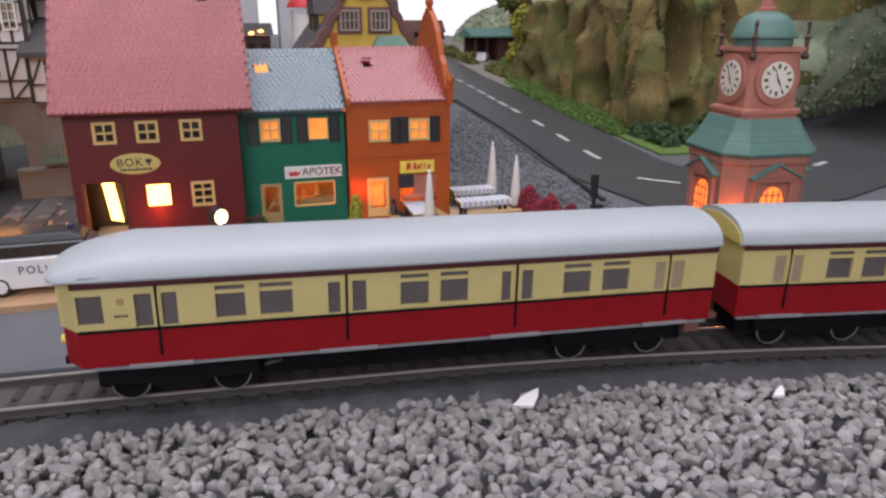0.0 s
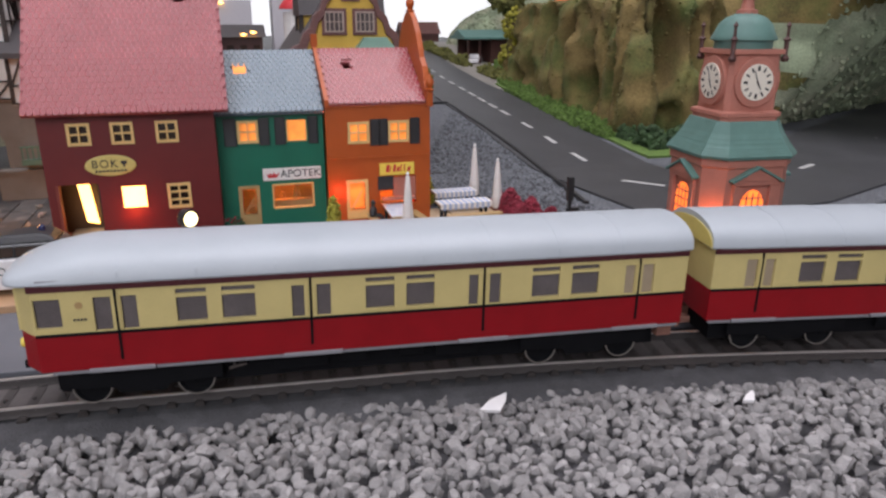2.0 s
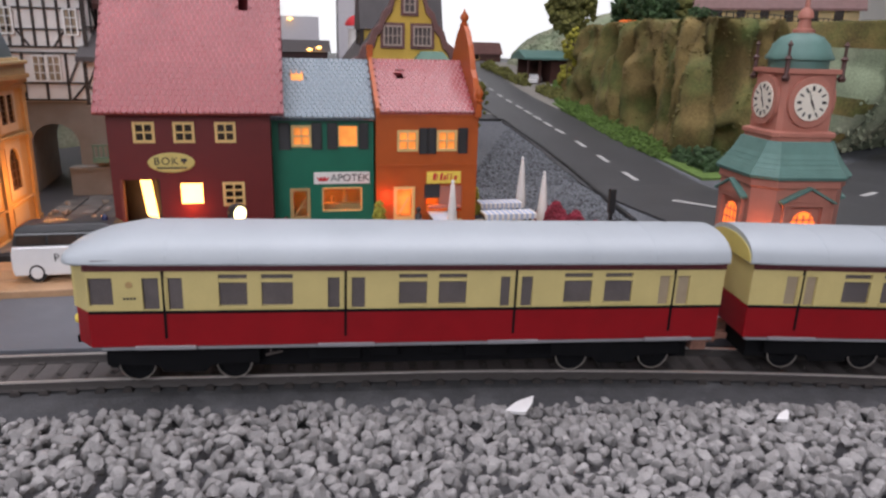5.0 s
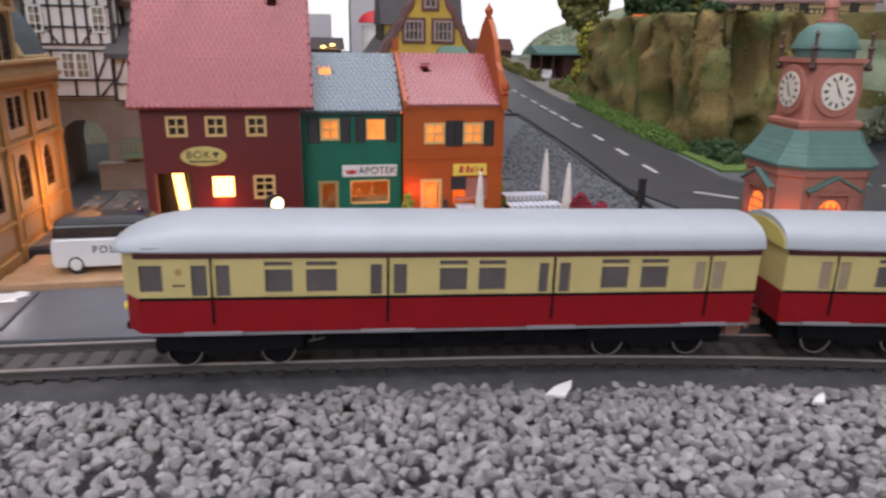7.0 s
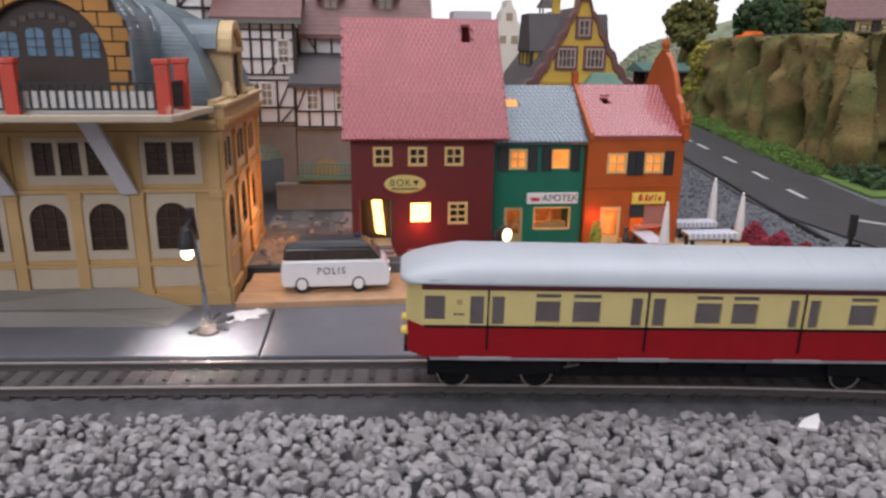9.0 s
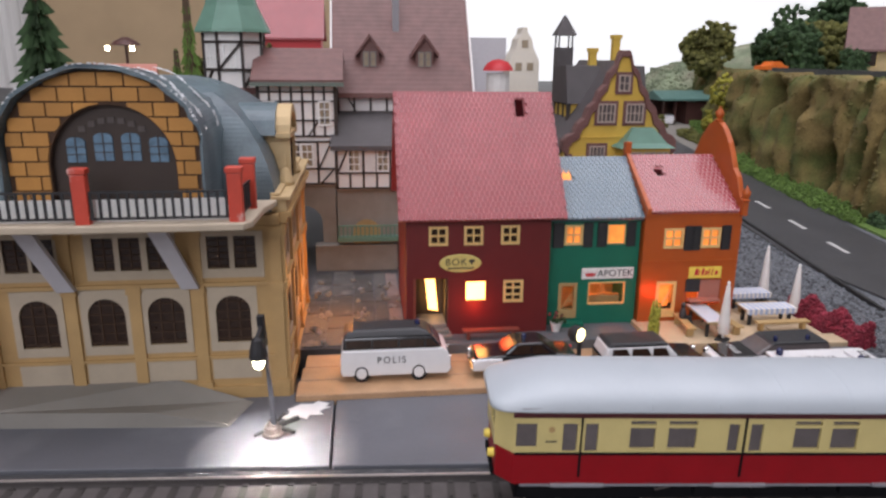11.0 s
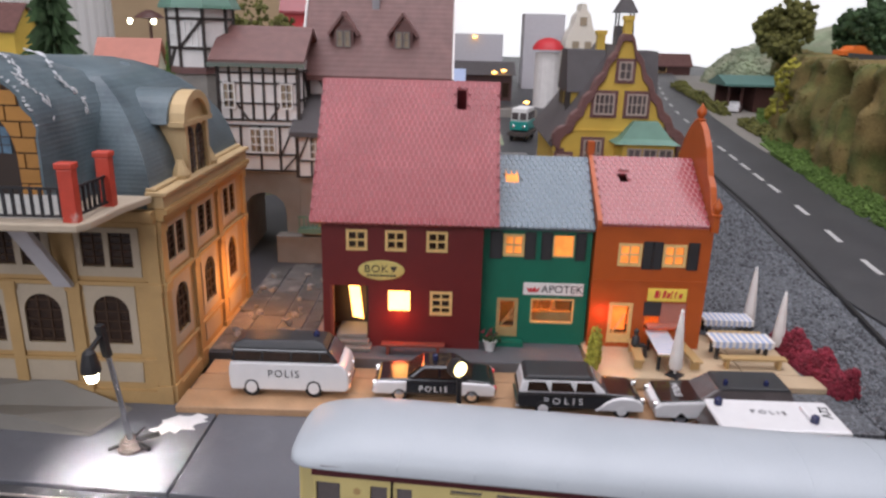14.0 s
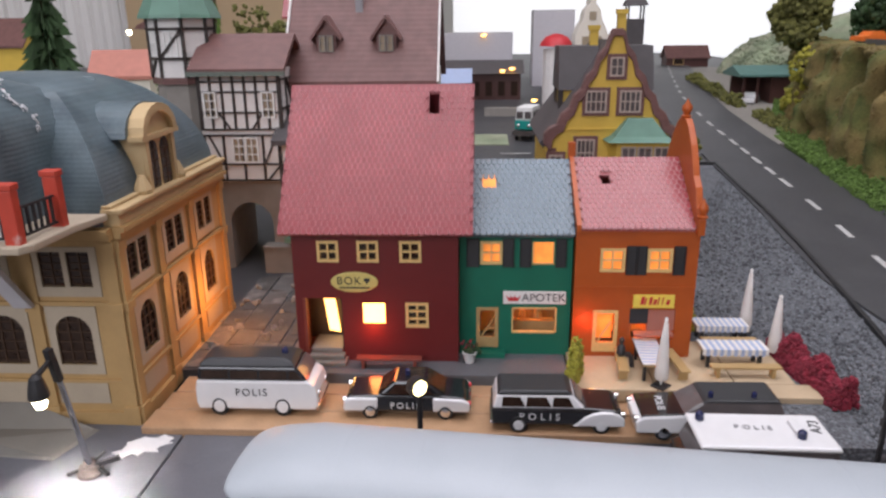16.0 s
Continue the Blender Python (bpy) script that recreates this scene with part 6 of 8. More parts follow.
box(bm, 1.15, 1.45, -0.3, 0.5, 2.1, 2.25)
part("roof_box", bm, M["car_white"], wv, bevel=0.03)


# ---- terrace furniture ----
def striped_cloth(parent, w, d, z):
    n = 19
    for i in range(n):
        bm = B()
        a, b = -w / 2 + w * i / n, -w / 2 + w * (i + 1) / n
        box(bm, a, b, -d / 2, d / 2, z, z + 0.05)
        box(bm, a, b, -d / 2 - 0.03, -d / 2, z - 0.22 - 0.05 * (i % 2), z + 0.05)
        part("cloth_stripe", bm, M["cloth_b" if i % 2 else "cloth_w"], parent)


def table_set(at, w, label):
    t = thing("picnic_table", at, label, "table", "terrace tables")
    bm = B()
    box(bm, -w / 2, w / 2, -0.48, 0.48, 0.78, 0.86)
    part("tabletop", bm, M["bench"], t)
    striped_cloth(t, w, 1.0, 0.865)
    for x in (-w / 2 + 0.3, w / 2 - 0.3):
        for y in (-0.35, 0.35):
            bm = B()
            box(bm, x - 0.08, x + 0.08, y - 0.06, y + 0.06, 0, 0.78)
            part("leg", bm, M["black"], t, "black table leg")


def bench_seat(at, w, material, label):
    t = thing("bench", at, label, "bench", "benches")
    bm = B()
    box(bm, -w / 2, w / 2, -0.22, 0.22, 0.42, 0.52)
    part("seat", bm, material, t, bevel=0.02)
    for x in (-w / 2 + 0.3, w / 2 - 0.3):
        bm = B()
        box(bm, x - 0.07, x + 0.07, -0.18, 0.18, 0, 0.42)
        part("leg", bm, material, t)


table_set(cm(12.75, 36.2, 0.62), 2.4, "picnic table with a blue and white striped cloth")
table_set(cm(12.5, 33.7, 0.62), 2.8, "picnic table with a blue and white striped cloth")
table_set(cm(8.75, 33.0, 0.62, 0, 0, 88), 2.6, "picnic table with a striped cloth before the snack bar")
bench_seat(cm(12.9, 35.2, 0.62), 2.5, M["bench"], "tan wooden bench on the terrace")
bench_seat(cm(12.7, 32.5, 0.62), 2.9, M["bench"], "tan wooden bench on the terrace")
bench_seat(cm(7.6, 33.0, 0.62, 0, 0, 85), 2.3, M["bench"], "tan wooden bench on the terrace")
bench_seat(cm(9.95, 33.0, 0.62, 0, 0, 95), 2.3, M["bench"], "tan wooden bench on the terrace")
bench_seat(cm(-2.55, 33.1, 0.5), 2.9, M["bench_red"], "red-brown bench before the book shop")
for x, y, h in ((8.95, 31.5, 2.9), (14.75, 34.7, 2.9), (14.25, 37.0, 3.1)):
    p = thing("parasol", cm(x, y, 0.62 if x < 14.3 else 0.4), "closed white parasol on a dark foot", "parasol", "parasols")
    bm = B()
    lathe(bm, [(0.42, 0), (0.42, 0.08), (0.1, 0.12)], 4)
    part("foot", bm, M["car_grey"], p, "dark grey foot plate")
    bm = B()
    lathe(bm, [(0.05, 0.1), (0.05, h + 0.15)], 8)
    part("pole", bm, M["white"], p)
    bm = B()
    lathe(bm, [(0.24, 0.35), (0.3, 0.5), (0.26, 1.1), (0.17, h * 0.72), (0.09, h - 0.05), (0.02, h + 0.05)], 12)
    part("canopy", bm, M["cloth_w"], p, "folded white canopy", True)
    bm = B()
    lathe(bm, [(0.03, h), (0.09, h + 0.08), (0.03, h + 0.2)], 8)
    part("finial", bm, M["white"], p)
# seated toy figure, one plain shape
bm = B()
lathe(bm, [(0.12, 0.5), (0.2, 0.6), (0.17, 0.95), (0.08, 1.05), (0.12, 1.15), (0.12, 1.28), (0.03, 1.36)], 8)
beam(bm, (0.05, 0, 0.58), (0.42, -0.05, 0.55), 0.2, 0.16)
beam(bm, (0.42, -0.05, 0.55), (0.5, -0.1, 0.0), 0.15, 0.15)
solo("toy_figurine", bm, M["car_grey"], "small dark toy figurine on the bench", "figurine", at=cm(7.62, 33.3, 0.65), smooth=True)


# ---- plants ----
ICO = None


def clumps(bm, n, place, size, rng, squash=0.8):
    """Many small uneven clumps of foam."""
    base = bmesh.new()
    bmesh.ops.create_icosphere(base, subdivisions=1, radius=1.0)
    tv = [v.co.copy() for v in base.verts]
    tf = [[v.index for v in f.verts] for f in base.faces]
    base.free()
    for i in range(n):
        c = Vector(place(rng))
        s = size * rng.uniform(0.55, 1.25)
        q = Euler((rng.uniform(0, 6), rng.uniform(0, 6), rng.uniform(0, 6))).to_matrix()
        vs = [bm.verts.new(c + q @ Vector((p.x * s * rng.uniform(0.7, 1.3), p.y * s * rng.uniform(0.7, 1.3), p.z * s * squash * rng.uniform(0.7, 1.3)))) for p in tv]
        for f in tf:
            bm.faces.new([vs[k] for k in f])


def mesh_raw(name, bm, material):
    for v in bm.verts:
        v.co *= C
    me = bpy.data.meshes.new(name)
    bm.to_mesh(me)
    bm.free()
    me.materials.append(material)
    return me


def tree(x, y, z, h, r, material, label, seed, n=900, low=0.12, category="tree", group="trees", clump=None):
    rng = random.Random(seed)
    t = thing("tree", cm(x, y, z), label, category, group)
    bm = B()
    loft(bm, [[(k * math.cos(a), k * math.sin(a), zz) for a in [i * math.pi / 4 for i in range(8)]] for k, zz in ((0.07 * h * 0.6, 0), (0.05 * h * 0.6, h * 0.3), (0.03 * h * 0.6, h * 0.7))])
    for i in range(5):
        a = rng.uniform(0, 6.28)
        beam(bm, (0, 0, h * rng.uniform(0.3, 0.5)), (r * 0.6 * math.cos(a), r * 0.6 * math.sin(a), h * rng.uniform(0.6, 0.8)), 0.02 * h, 0.02 * h)
    part("trunk", bm, M["bark"], t, "brown trunk and limbs")
    lobes = [(rng.uniform(-0.6, 0.6) * r, rng.uniform(-0.6, 0.6) * r, h * rng.uniform(low + 0.12, 0.82), r * rng.uniform(0.32, 0.6)) for i in range(14)]

    def place(g):
        lx, ly, lz, lr = g.choice(lobes)
        d = Vector((g.gauss(0, 1), g.gauss(0, 1), g.gauss(0, 1))).normalized() * lr * g.uniform(0.6, 1.15)
        return (lx + d.x, ly + d.y, lz + d.z * 0.9)
    bm = B()
    clumps(bm, n, place, clump or 0.1 * r, rng)
    ob = new("crown", mesh_raw("crown", bm, material))
    ob.parent = t
    return t


def conifer(x, y, z, h, r, material, label, seed):
    rng = random.Random(seed)
    t = thing("tree", cm(x, y, z), label, "tree", "trees")
    bm = B()
    lathe(bm, [(0.05 * h, 0), (0.02 * h, h)], 8)
    part("trunk", bm, M["bark"], t)
    bm = B()
    for j in range(28):
        zz = h * (0.08 + 0.9 * j / 28) + rng.uniform(-0.03, 0.03) * h
        rr = r * (1 - j / 28.5)
        for i in range(20):
            a = 6.283 * i / 20 + rng.uniform(-0.25, 0.25) + j
            k = (rr * 0.85 + 0.12 * r) * rng.uniform(0.45, 1.25)
            c, s = math.cos(a), math.sin(a)
            tip = (k * c, k * s, zz - 0.12 * h * rng.uniform(0.2, 1) * (rr / r))
            w = 0.07 * rr + 0.004 * h
            vs = [bm.verts.new(p) for p in ((0, 0, zz + 0.02 * h), (k * 0.6 * c - w * s, k * 0.6 * s + w * c, zz - 0.02 * h), tip, (k * 0.6 * c + w * s, k * 0.6 * s - w * c, zz - 0.02 * h), (k * 0.5 * c, k * 0.5 * s, zz + 0.05 * h))]
            for f in ((0, 1, 4), (1, 2, 4), (2, 3, 4), (3, 0, 4), (0, 3, 2, 1)):
                bm.faces.new([vs[q] for q in f])
    ob = new("crown", mesh_raw("crown", bm, material))
    ob.parent = t
    return t


def hedge(name, a, b, w, h, material, label, seed, n, size, category="hedge"):
    rng = random.Random(seed)
    a, b = Vector(a), Vector(b)
    d = (b - a)
    s = Vector((-d.y, d.x, 0)).normalized()

    def place(g):
        u = g.random()
        k = g.uniform(-1, 1)
        top = math.sqrt(max(0.05, 1 - k * k))
        return a + d * u + s * k * w / 2 + Vector((0, 0, h * top * g.uniform(0.35, 1.0) * (0.85 + 0.2 * math.sin(u * 17 + seed))))
    bm = B()
    sec = [(-0.34, 0), (-0.34, 0.4), (-0.22, 0.6), (0, 0.68), (0.22, 0.6), (0.34, 0.4), (0.34, 0)]
    loft(bm, [[a + d * u + s * k * w * q + Vector((0, 0, h * z * (0.6 + 0.4 * min(1, 6 * min(u + 0.05, 1.05 - u))))) for k, z in sec] for u, q in ((0, 0.6), (0.06, 0.9), (0.3, 1), (0.7, 1), (0.94, 0.9), (1, 0.6))])
    clumps(bm, n, place, size, rng)
    ob = new(name, mesh_raw(name, bm, material))
    return tagged(ob, label, category)


hedge("hedge", (15.05, 35.4, 0.3), (15.85, 30.2, 0.2), 0.95, 1.6, M["leaf_r"], "crimson foam hedge beside the terrace", 3, 5200, 0.1)
hedge("bush", (5.25, 31.9, 0.5), (5.6, 31.7, 0.5), 1.0, 2.1, M["leaf_y"], "yellow-green foam bush at the terrace corner", 4, 1000, 0.085, "bush")
hedge("bush", (11.4, 37.6, 0.5), (11.9, 37.6, 0.5), 1.0, 1.6, M["leaf_y"], "yellow-green foam bush behind the snack bar", 8, 300, 0.09, "bush")
pot = thing("flower_pot", cm(1.0, 33.75, 0.5), "white pot with pink flowers before the shops", "flower pot")
bm = B()
lathe(bm, [(0.2, 0), (0.3, 0.45), (0.34, 0.5), (0.26, 0.5), (0.24, 0.42)], 12)
part("pot", bm, M["white"], pot, "white flower pot", True)
bm = B()
clumps(bm, 40, lambda g: (g.gauss(0, 0.17), g.gauss(0, 0.17), 0.65 + g.gauss(0, 0.13)), 0.09, random.Random(2))
ob = new("leaf_clump", mesh_raw("leaf_clump", bm, M["leaf_g"]))
ob.parent = pot
bm = B()
clumps(bm, 14, lambda g: (g.gauss(0, 0.2), g.gauss(0, 0.2), 0.9 + g.gauss(0, 0.08)), 0.07, random.Random(6))
ob = new("blossom_clump", mesh_raw("blossom_clump", bm, M["leaf_r"]))
ob.parent = pot
# dark signal post behind the train
sg = thing("signal_post", cm(13.9, 24.65, -0.3), "slim black signal post beside the street", "signal post")
bm = B()
box(bm, -0.06, 0.06, -0.06, 0.06, 0, 4.3)
box(bm, -0.12, 0.12, -0.1, 0.1, 3.9, 4.85)
box(bm, -0.1, 0.42, -0.1, 0.1, 3.35, 3.6)
part("post", bm, M["black"], sg)
bm = B()
box(bm, -0.35, 0.55, -0.3, 0.3, 0, 0.35)
part("foot", bm, M["rust"], sg)


# ---- cliff, slope and grass ----
FOOT = [(52, 128), (46, 108), (41.5, 97), (38.0, 86), (36.2, 76), (35.0, 66), (34.3, 58), (35.0, 53.6), (39.5, 52.6), (48, 54.8), (58, 58.4), (72, 64.0), (96, 75), (135, 93)]


def along(path, n):
    """n+1 even points on a path, with the direction there."""
    seg = [(Vector(a), Vector(b)) for a, b in zip(path, path[1:])]
    tot = sum((b - a).length for a, b in seg)
    out = []
    for i in range(n + 1):
        s = tot * i / n
        for a, b in seg:
            ln = (b - a).length
            if s <= ln + 1e-6:
                out.append((a.lerp(b, s / ln), (b - a).normalized(), tot * i / n))
                break
            s -= ln
    return out


TOPZ = 12.4
hrng = random.Random(77)
PIERS = [0.0]
while PIERS[-1] < 190:
    PIERS.append(PIERS[-1] + hrng.uniform(2.6, 4.6))
PIER_OUT = [hrng.uniform(-0.5, 0.9) for _ in PIERS]
PIER_LEAN = [hrng.uniform(-1.0, 1.0) for _ in PIERS]
# hollows between and in the piers: place along, height, half-width, half-height, depth
HOLLOWS = []
for k, (a, b) in enumerate(zip(PIERS, PIERS[1:])):
    w = (b - a) / 2
    HOLLOWS.append((b + hrng.uniform(-0.5, 0.5), hrng.choice((0.16, 0.34, 0.5, 0.6)), w * hrng.uniform(0.55, 0.8), hrng.uniform(0.14, 0.24), hrng.uniform(2.8, 4.4)))
    if k % 2:
        HOLLOWS.append(((a + b) / 2, hrng.uniform(0.68, 0.74), w * 0.75, 0.11, hrng.uniform(1.0, 1.7)))
    if k % 3 == 1:
        HOLLOWS.append((a + 0.4 * w, hrng.uniform(0.06, 0.14), w * 0.6, 0.13, 2.8))
rows = []
soft_rows = []
steep_rows = []
NV = 46
for p, d, s in along(FOOT, 540):
    out = Vector((d.y, -d.x))
    if out.dot(Vector((20, 45)) - p) < 0:
        out = -out
    base = land(min(p.y, 100)) + 0.3
    steep = 1.0 if p.x < 43 or p.y > 80 else max(0.25, 1 - (p.x - 43) / 13)
    if p.y > 80 and p.x > 60:
        steep = 0.25
    row = []
    for j in range(NV + 1):
        v = j / NV
        h = base + (TOPZ - base) * min(1, v / 0.84) ** (1.0 if steep > 0.6 else 1.1)
        back = (1 - steep) * 17 * v + 1.3 * v * steep + (6 * (v - 0.78) if v > 0.78 else 0) + (26 * (v - 0.9) if v > 0.9 else 0)
        sl = s + 0.9 * math.sin(v * 2.6 + s * 0.13) * v + 0.5 * noise.noise(Vector((s * 0.3, v * 2.2, 6.0)))
        k = max(q for q, a in enumerate(PIERS) if a <= max(sl, 0))
        k = min(k, len(PIERS) - 2)
        u = (sl - PIERS[k]) / (PIERS[k + 1] - PIERS[k])
        lobe = max(0.0, 1 - abs(2 * u - 1) ** 2.6) ** 0.6
        pier = (1.55 * lobe - 0.9 + PIER_OUT[k] * lobe + 0.5 * PIER_LEAN[k] * (v - 0.5)) * steep
        f2 = noise.noise(Vector((s * 0.16, v * 0.8, 8.4))) * 1.6
        f3 = noise.noise(Vector((s * 1.3, v * 7.0, 1.4))) * 0.34 + noise.noise(Vector((s * 3.1, v * 15.0, 2.4))) * 0.12
        cave = 0.0
        for cs, cv, rs, rv, dp in HOLLOWS:
            if abs(sl - cs) < 3 * rs:
                e = ((sl - cs) / rs) ** 2 + ((v - cv) / (rv if v > cv else rv * 1.3)) ** 2
                if e < 3:
                    cave = min(cave, -dp * steep * math.exp(-e ** 3))
        hold = math.sin(math.pi * min(1, 0.14 + v * 0.93)) ** 0.4
        off = (pier + f2 + cave) * hold * min(1, steep + 0.1) + f3 * (0.4 + 0.6 * hold)
        q = p - out * back + out * off
        dz = (0.45 * lobe - 0.2) * steep * max(0, v - 0.55) * 2 + noise.noise(Vector((s * 0.35, v * 3, 5.0))) * 0.5 * v
        row.append((q.x, q.y, h + dz))
    rows.append(row)
    soft_rows.append(steep < 0.7)
    steep_rows.append(steep)
verts = [p for r in rows for p in r]
faces, flip = [], NV + 1
for i in range(len(rows) - 1):
    for j in range(NV):
        a = i * flip + j
        faces.append((a, a + 1, a + flip + 1, a + flip))
me = bpy.data.meshes.new("cliff")
me.from_pydata([(x * C, y * C, z * C) for x, y, z in verts], [], faces)
me.materials.append(M["cliff"])
me.materials.append(M["moss"])
for k, f in enumerate(me.polygons):
    i, j = divmod(k, NV)
    f.material_index = 1 if steep_rows[i] < 0.72 + 0.45 * noise.noise(Vector((i * 0.05, j * 0.11, 2.2))) else 0
me.shade_smooth()
ob = tagged(new("cliff", me), "mossy brown and green fabric cliff with folds", "cliff", "", "structure")
rng = random.Random(31)
soft = [p for r, k in zip(rows, soft_rows) if k for p in r[1:-4]]
bm = B()
clumps(bm, 5200, lambda g: (lambda p: (p[0] + g.uniform(-0.3, 0.3), p[1] + g.uniform(-0.3, 0.3), p[2] + 0.02))(g.choice(soft)), 0.24, rng, 0.45)
tagged(new("slope_tufts", mesh_raw("slope_tufts", bm, M["moss"])), "grey green flock tufts on the slope", "shrubs", "", "stuff")
hard = [p for r, k in zip(rows, soft_rows) if not k for p in r[1:-4]]
bm = B()
clumps(bm, 5200, lambda g: (lambda p: (p[0] + g.uniform(-0.15, 0.15), p[1] + g.uniform(-0.15, 0.15), p[2]))(g.choice(hard)), 0.13, rng, 0.7)
tagged(new("cliff_flock", mesh_raw("cliff_flock", bm, M["cliff"])), "brown and green flock clinging to the cliff", "shrubs", "", "stuff")
bm = B()
prism(bm, [(57, 131), (52, 110), (46, 98), (42.5, 86), (40.6, 76), (39.8, 68), (41, 62.5), (47, 65), (58, 71), (72, 77), (96, 88), (140, 106), (140, 160), (57, 160)], 9.0, TOPZ - 0.2, "z")
solo("plateau", bm, M["moss"], "green plateau on top of the cliff", "plateau", "structure")
# mossy shrubs hanging on the slope and grass along its foot
rng = random.Random(11)
pts = along(FOOT[1:9], 200)


def strip_place(g):
    p, d, s = g.choice(pts)
    o = Vector((d.y, -d.x))
    if o.dot(Vector((20, 45)) - p) < 0:
        o = -o
    q = p + o * g.uniform(-0.9, 3.0)
    return (q.x, q.y, land(min(q.y, 140)) + 0.5 + abs(g.gauss(0, 0.25)))


bm = B()
clumps(bm, 9000, strip_place, 0.13, rng, 0.9)
tagged(new("grass_tufts", mesh_raw("grass_tufts", bm, M["grass"])), "green flock grass along the foot of the cliff", "grass", "", "stuff")
VY = [46.5, 50, 56, 64, 72, 80, 86]
banded("grass_verge", list(zip((31.8, 31.9, 32.2, 32.8, 33.2, 33.8, 34.4), VY)), list(zip((36.5, 38, 36, 36.5, 38, 40, 41), VY)), 0.54, M["grass"], "green flock verge at the foot of the cliff", "grass", 0.4)
for x, y, r, sd in ((34.0, 49.6, 1.5, 21), (36.2, 49.4, 1.3, 22), (38.6, 50.6, 1.6, 23), (33.6, 52.6, 1.1, 24)):
    hedge("bush", (x - r * 0.5, y, 0.5), (x + r * 0.5, y, 0.5), r * 1.6, r * 1.4, M["leaf_g"], "dark green foam bush at the foot of the cliff", sd, 260, 0.22 * r, "bush")
for x, y, z, r, sd in ((52.5, 63.5, 6.6, 2.2, 31), (56, 66.5, 8.6, 1.8, 32), (46.5, 58.5, 4.2, 1.6, 33)):
    hedge("bush", (x - r * 0.5, y, z), (x + r * 0.5, y, z), r * 1.6, r * 1.4, M["leaf_g"], "dark green foam bush on the slope", sd, 260, 0.2 * r, "bush")
# dark rail line and fence on top of the slope
bm = B()
for a, b in (((45, 90), (43.5, 78)), ((43.5, 78), (44.5, 68.5)), ((44.5, 68.5), (58, 73)), ((58, 73), (76, 81)), ((76, 81), (110, 96))):
    beam(bm, (*a, TOPZ + 0.25), (*b, TOPZ + 0.25), 0.5, 1.0)
solo("plateau_edge", bm, M["asphalt"], "dark raised road edge on the plateau", "road edge", "structure")
fence = thing("fence", cm(0, 0, TOPZ + 0.5), "thin black railing along the plateau edge", "fence")
for a, b in (((45, 69.2), (58, 73.5)), ((58, 73.5), (76, 81.6)), ((76, 81.6), (92, 88.6))):
    bm = B()
    beam(bm, (*a, 1.0), (*b, 1.0), 0.1, 0.1)
    beam(bm, (*a, 0.5), (*b, 0.5), 0.08, 0.08)
    part("rail", bm, M["black"], fence)
    n = int((Vector(a) - Vector(b)).length / 1.1)
    for i in range(n):
        p = Vector(a).lerp(Vector(b), i / n)
        bm = B()
        box(bm, p.x - 0.05, p.x + 0.05, p.y - 0.05, p.y + 0.05, 0, 1.05)
        part("post", bm, M["black"], fence)

tree(40.6, 92, 2.6, 10.5, 3.4, M["leaf_y"], "yellow-green foam tree beside the cliff end", 41)
for k, (x, y, h, r, mt, lb) in enumerate(((47.5, 112, 7.5, 4.4, "leaf_o", "olive"), (54.5, 104, 6.0, 4.2, "leaf_g", "dark green"), (60, 109, 7.5, 5.0, "leaf_g", "dark green"), (67.5, 111, 8, 5, "leaf_o", "olive"), (77, 114, 9, 5.5, "leaf_g", "dark green"), (88, 118, 10, 6, "leaf_o", "olive"), (58.5, 93, 3.6, 2.4, "leaf_g", "dark green"), (66, 121, 11, 5, "leaf_g", "dark green"), (78, 126, 13, 6, "leaf_g", "dark green"), (96, 122, 13, 6, "leaf_g", "dark green"))):
    tree(x, y, TOPZ - 0.3, h, r, M[mt], lb + " foam tree on the plateau", 42 + k, 1300, -0.12)
tree(16.8, 60, 1.1, 6.5, 2.4, M["leaf_o"], "sparse olive foam tree beside the yellow house", 48, 170, 0.3)


# plateau house with lit windows, and an orange car
def plain_house(name, at, w, d, h, rise, wall, roof, label, windows=(), lit=None, category="house", group="far houses"):
    """A gabled house with its ridge along x."""
    t = thing(name, at, label, category, group)
    bm = B()
    prism(bm, [(-d / 2, 0), (d / 2, 0), (d / 2, h), (0, h + rise * 0.93), (-d / 2, h)], -w / 2, w / 2, "x")
    part("wall", bm, wall, t)
    for s in (-1, 1):
        bm = B()
        e = 0.08 * d
        prism(bm, [(s * (d / 2 + e), h - rise * 2 * e / d), (0, h + rise), (0, h + rise - 0.3), (s * (d / 2 + e), h - rise * 2 * e / d - 0.3)], -w / 2 - e, w / 2 + e, "x")
        part("roof_slope", bm, roof, t, "tiled roof slope")
    for x0, x1, z0, z1 in windows:
        bm = B()
        k = 0.12
        box(bm, x0 - k, x1 + k, -d / 2 - 0.1, -d / 2 + 0.05, z0 - k, z1 + k)
        f = part("window", bm, M["cream"], t)
        bm = B()
        box(bm, x0, x1, -d / 2 - 0.13, -d / 2 - 0.09, z0, z1)
        part("pane", bm, lit or M["dark_pane"], f)
    return t


plain_house("plateau_house", cm(69, 92, TOPZ - 0.2, 0, 0, -34), 20, 9, 4.2, 5, M["pale_stone"], M["brown_roof"], "yellow toy house with a brown roof on the plateau", [(x, x + 1.2, 1.2, 3.2) for x in (-8, -5, -2, 1, 4, 7)], M["dark_pane"])
oc = thing("parked_car", cm(50, 99, TOPZ, 0, 0, 20), "orange toy car on the plateau", "car")
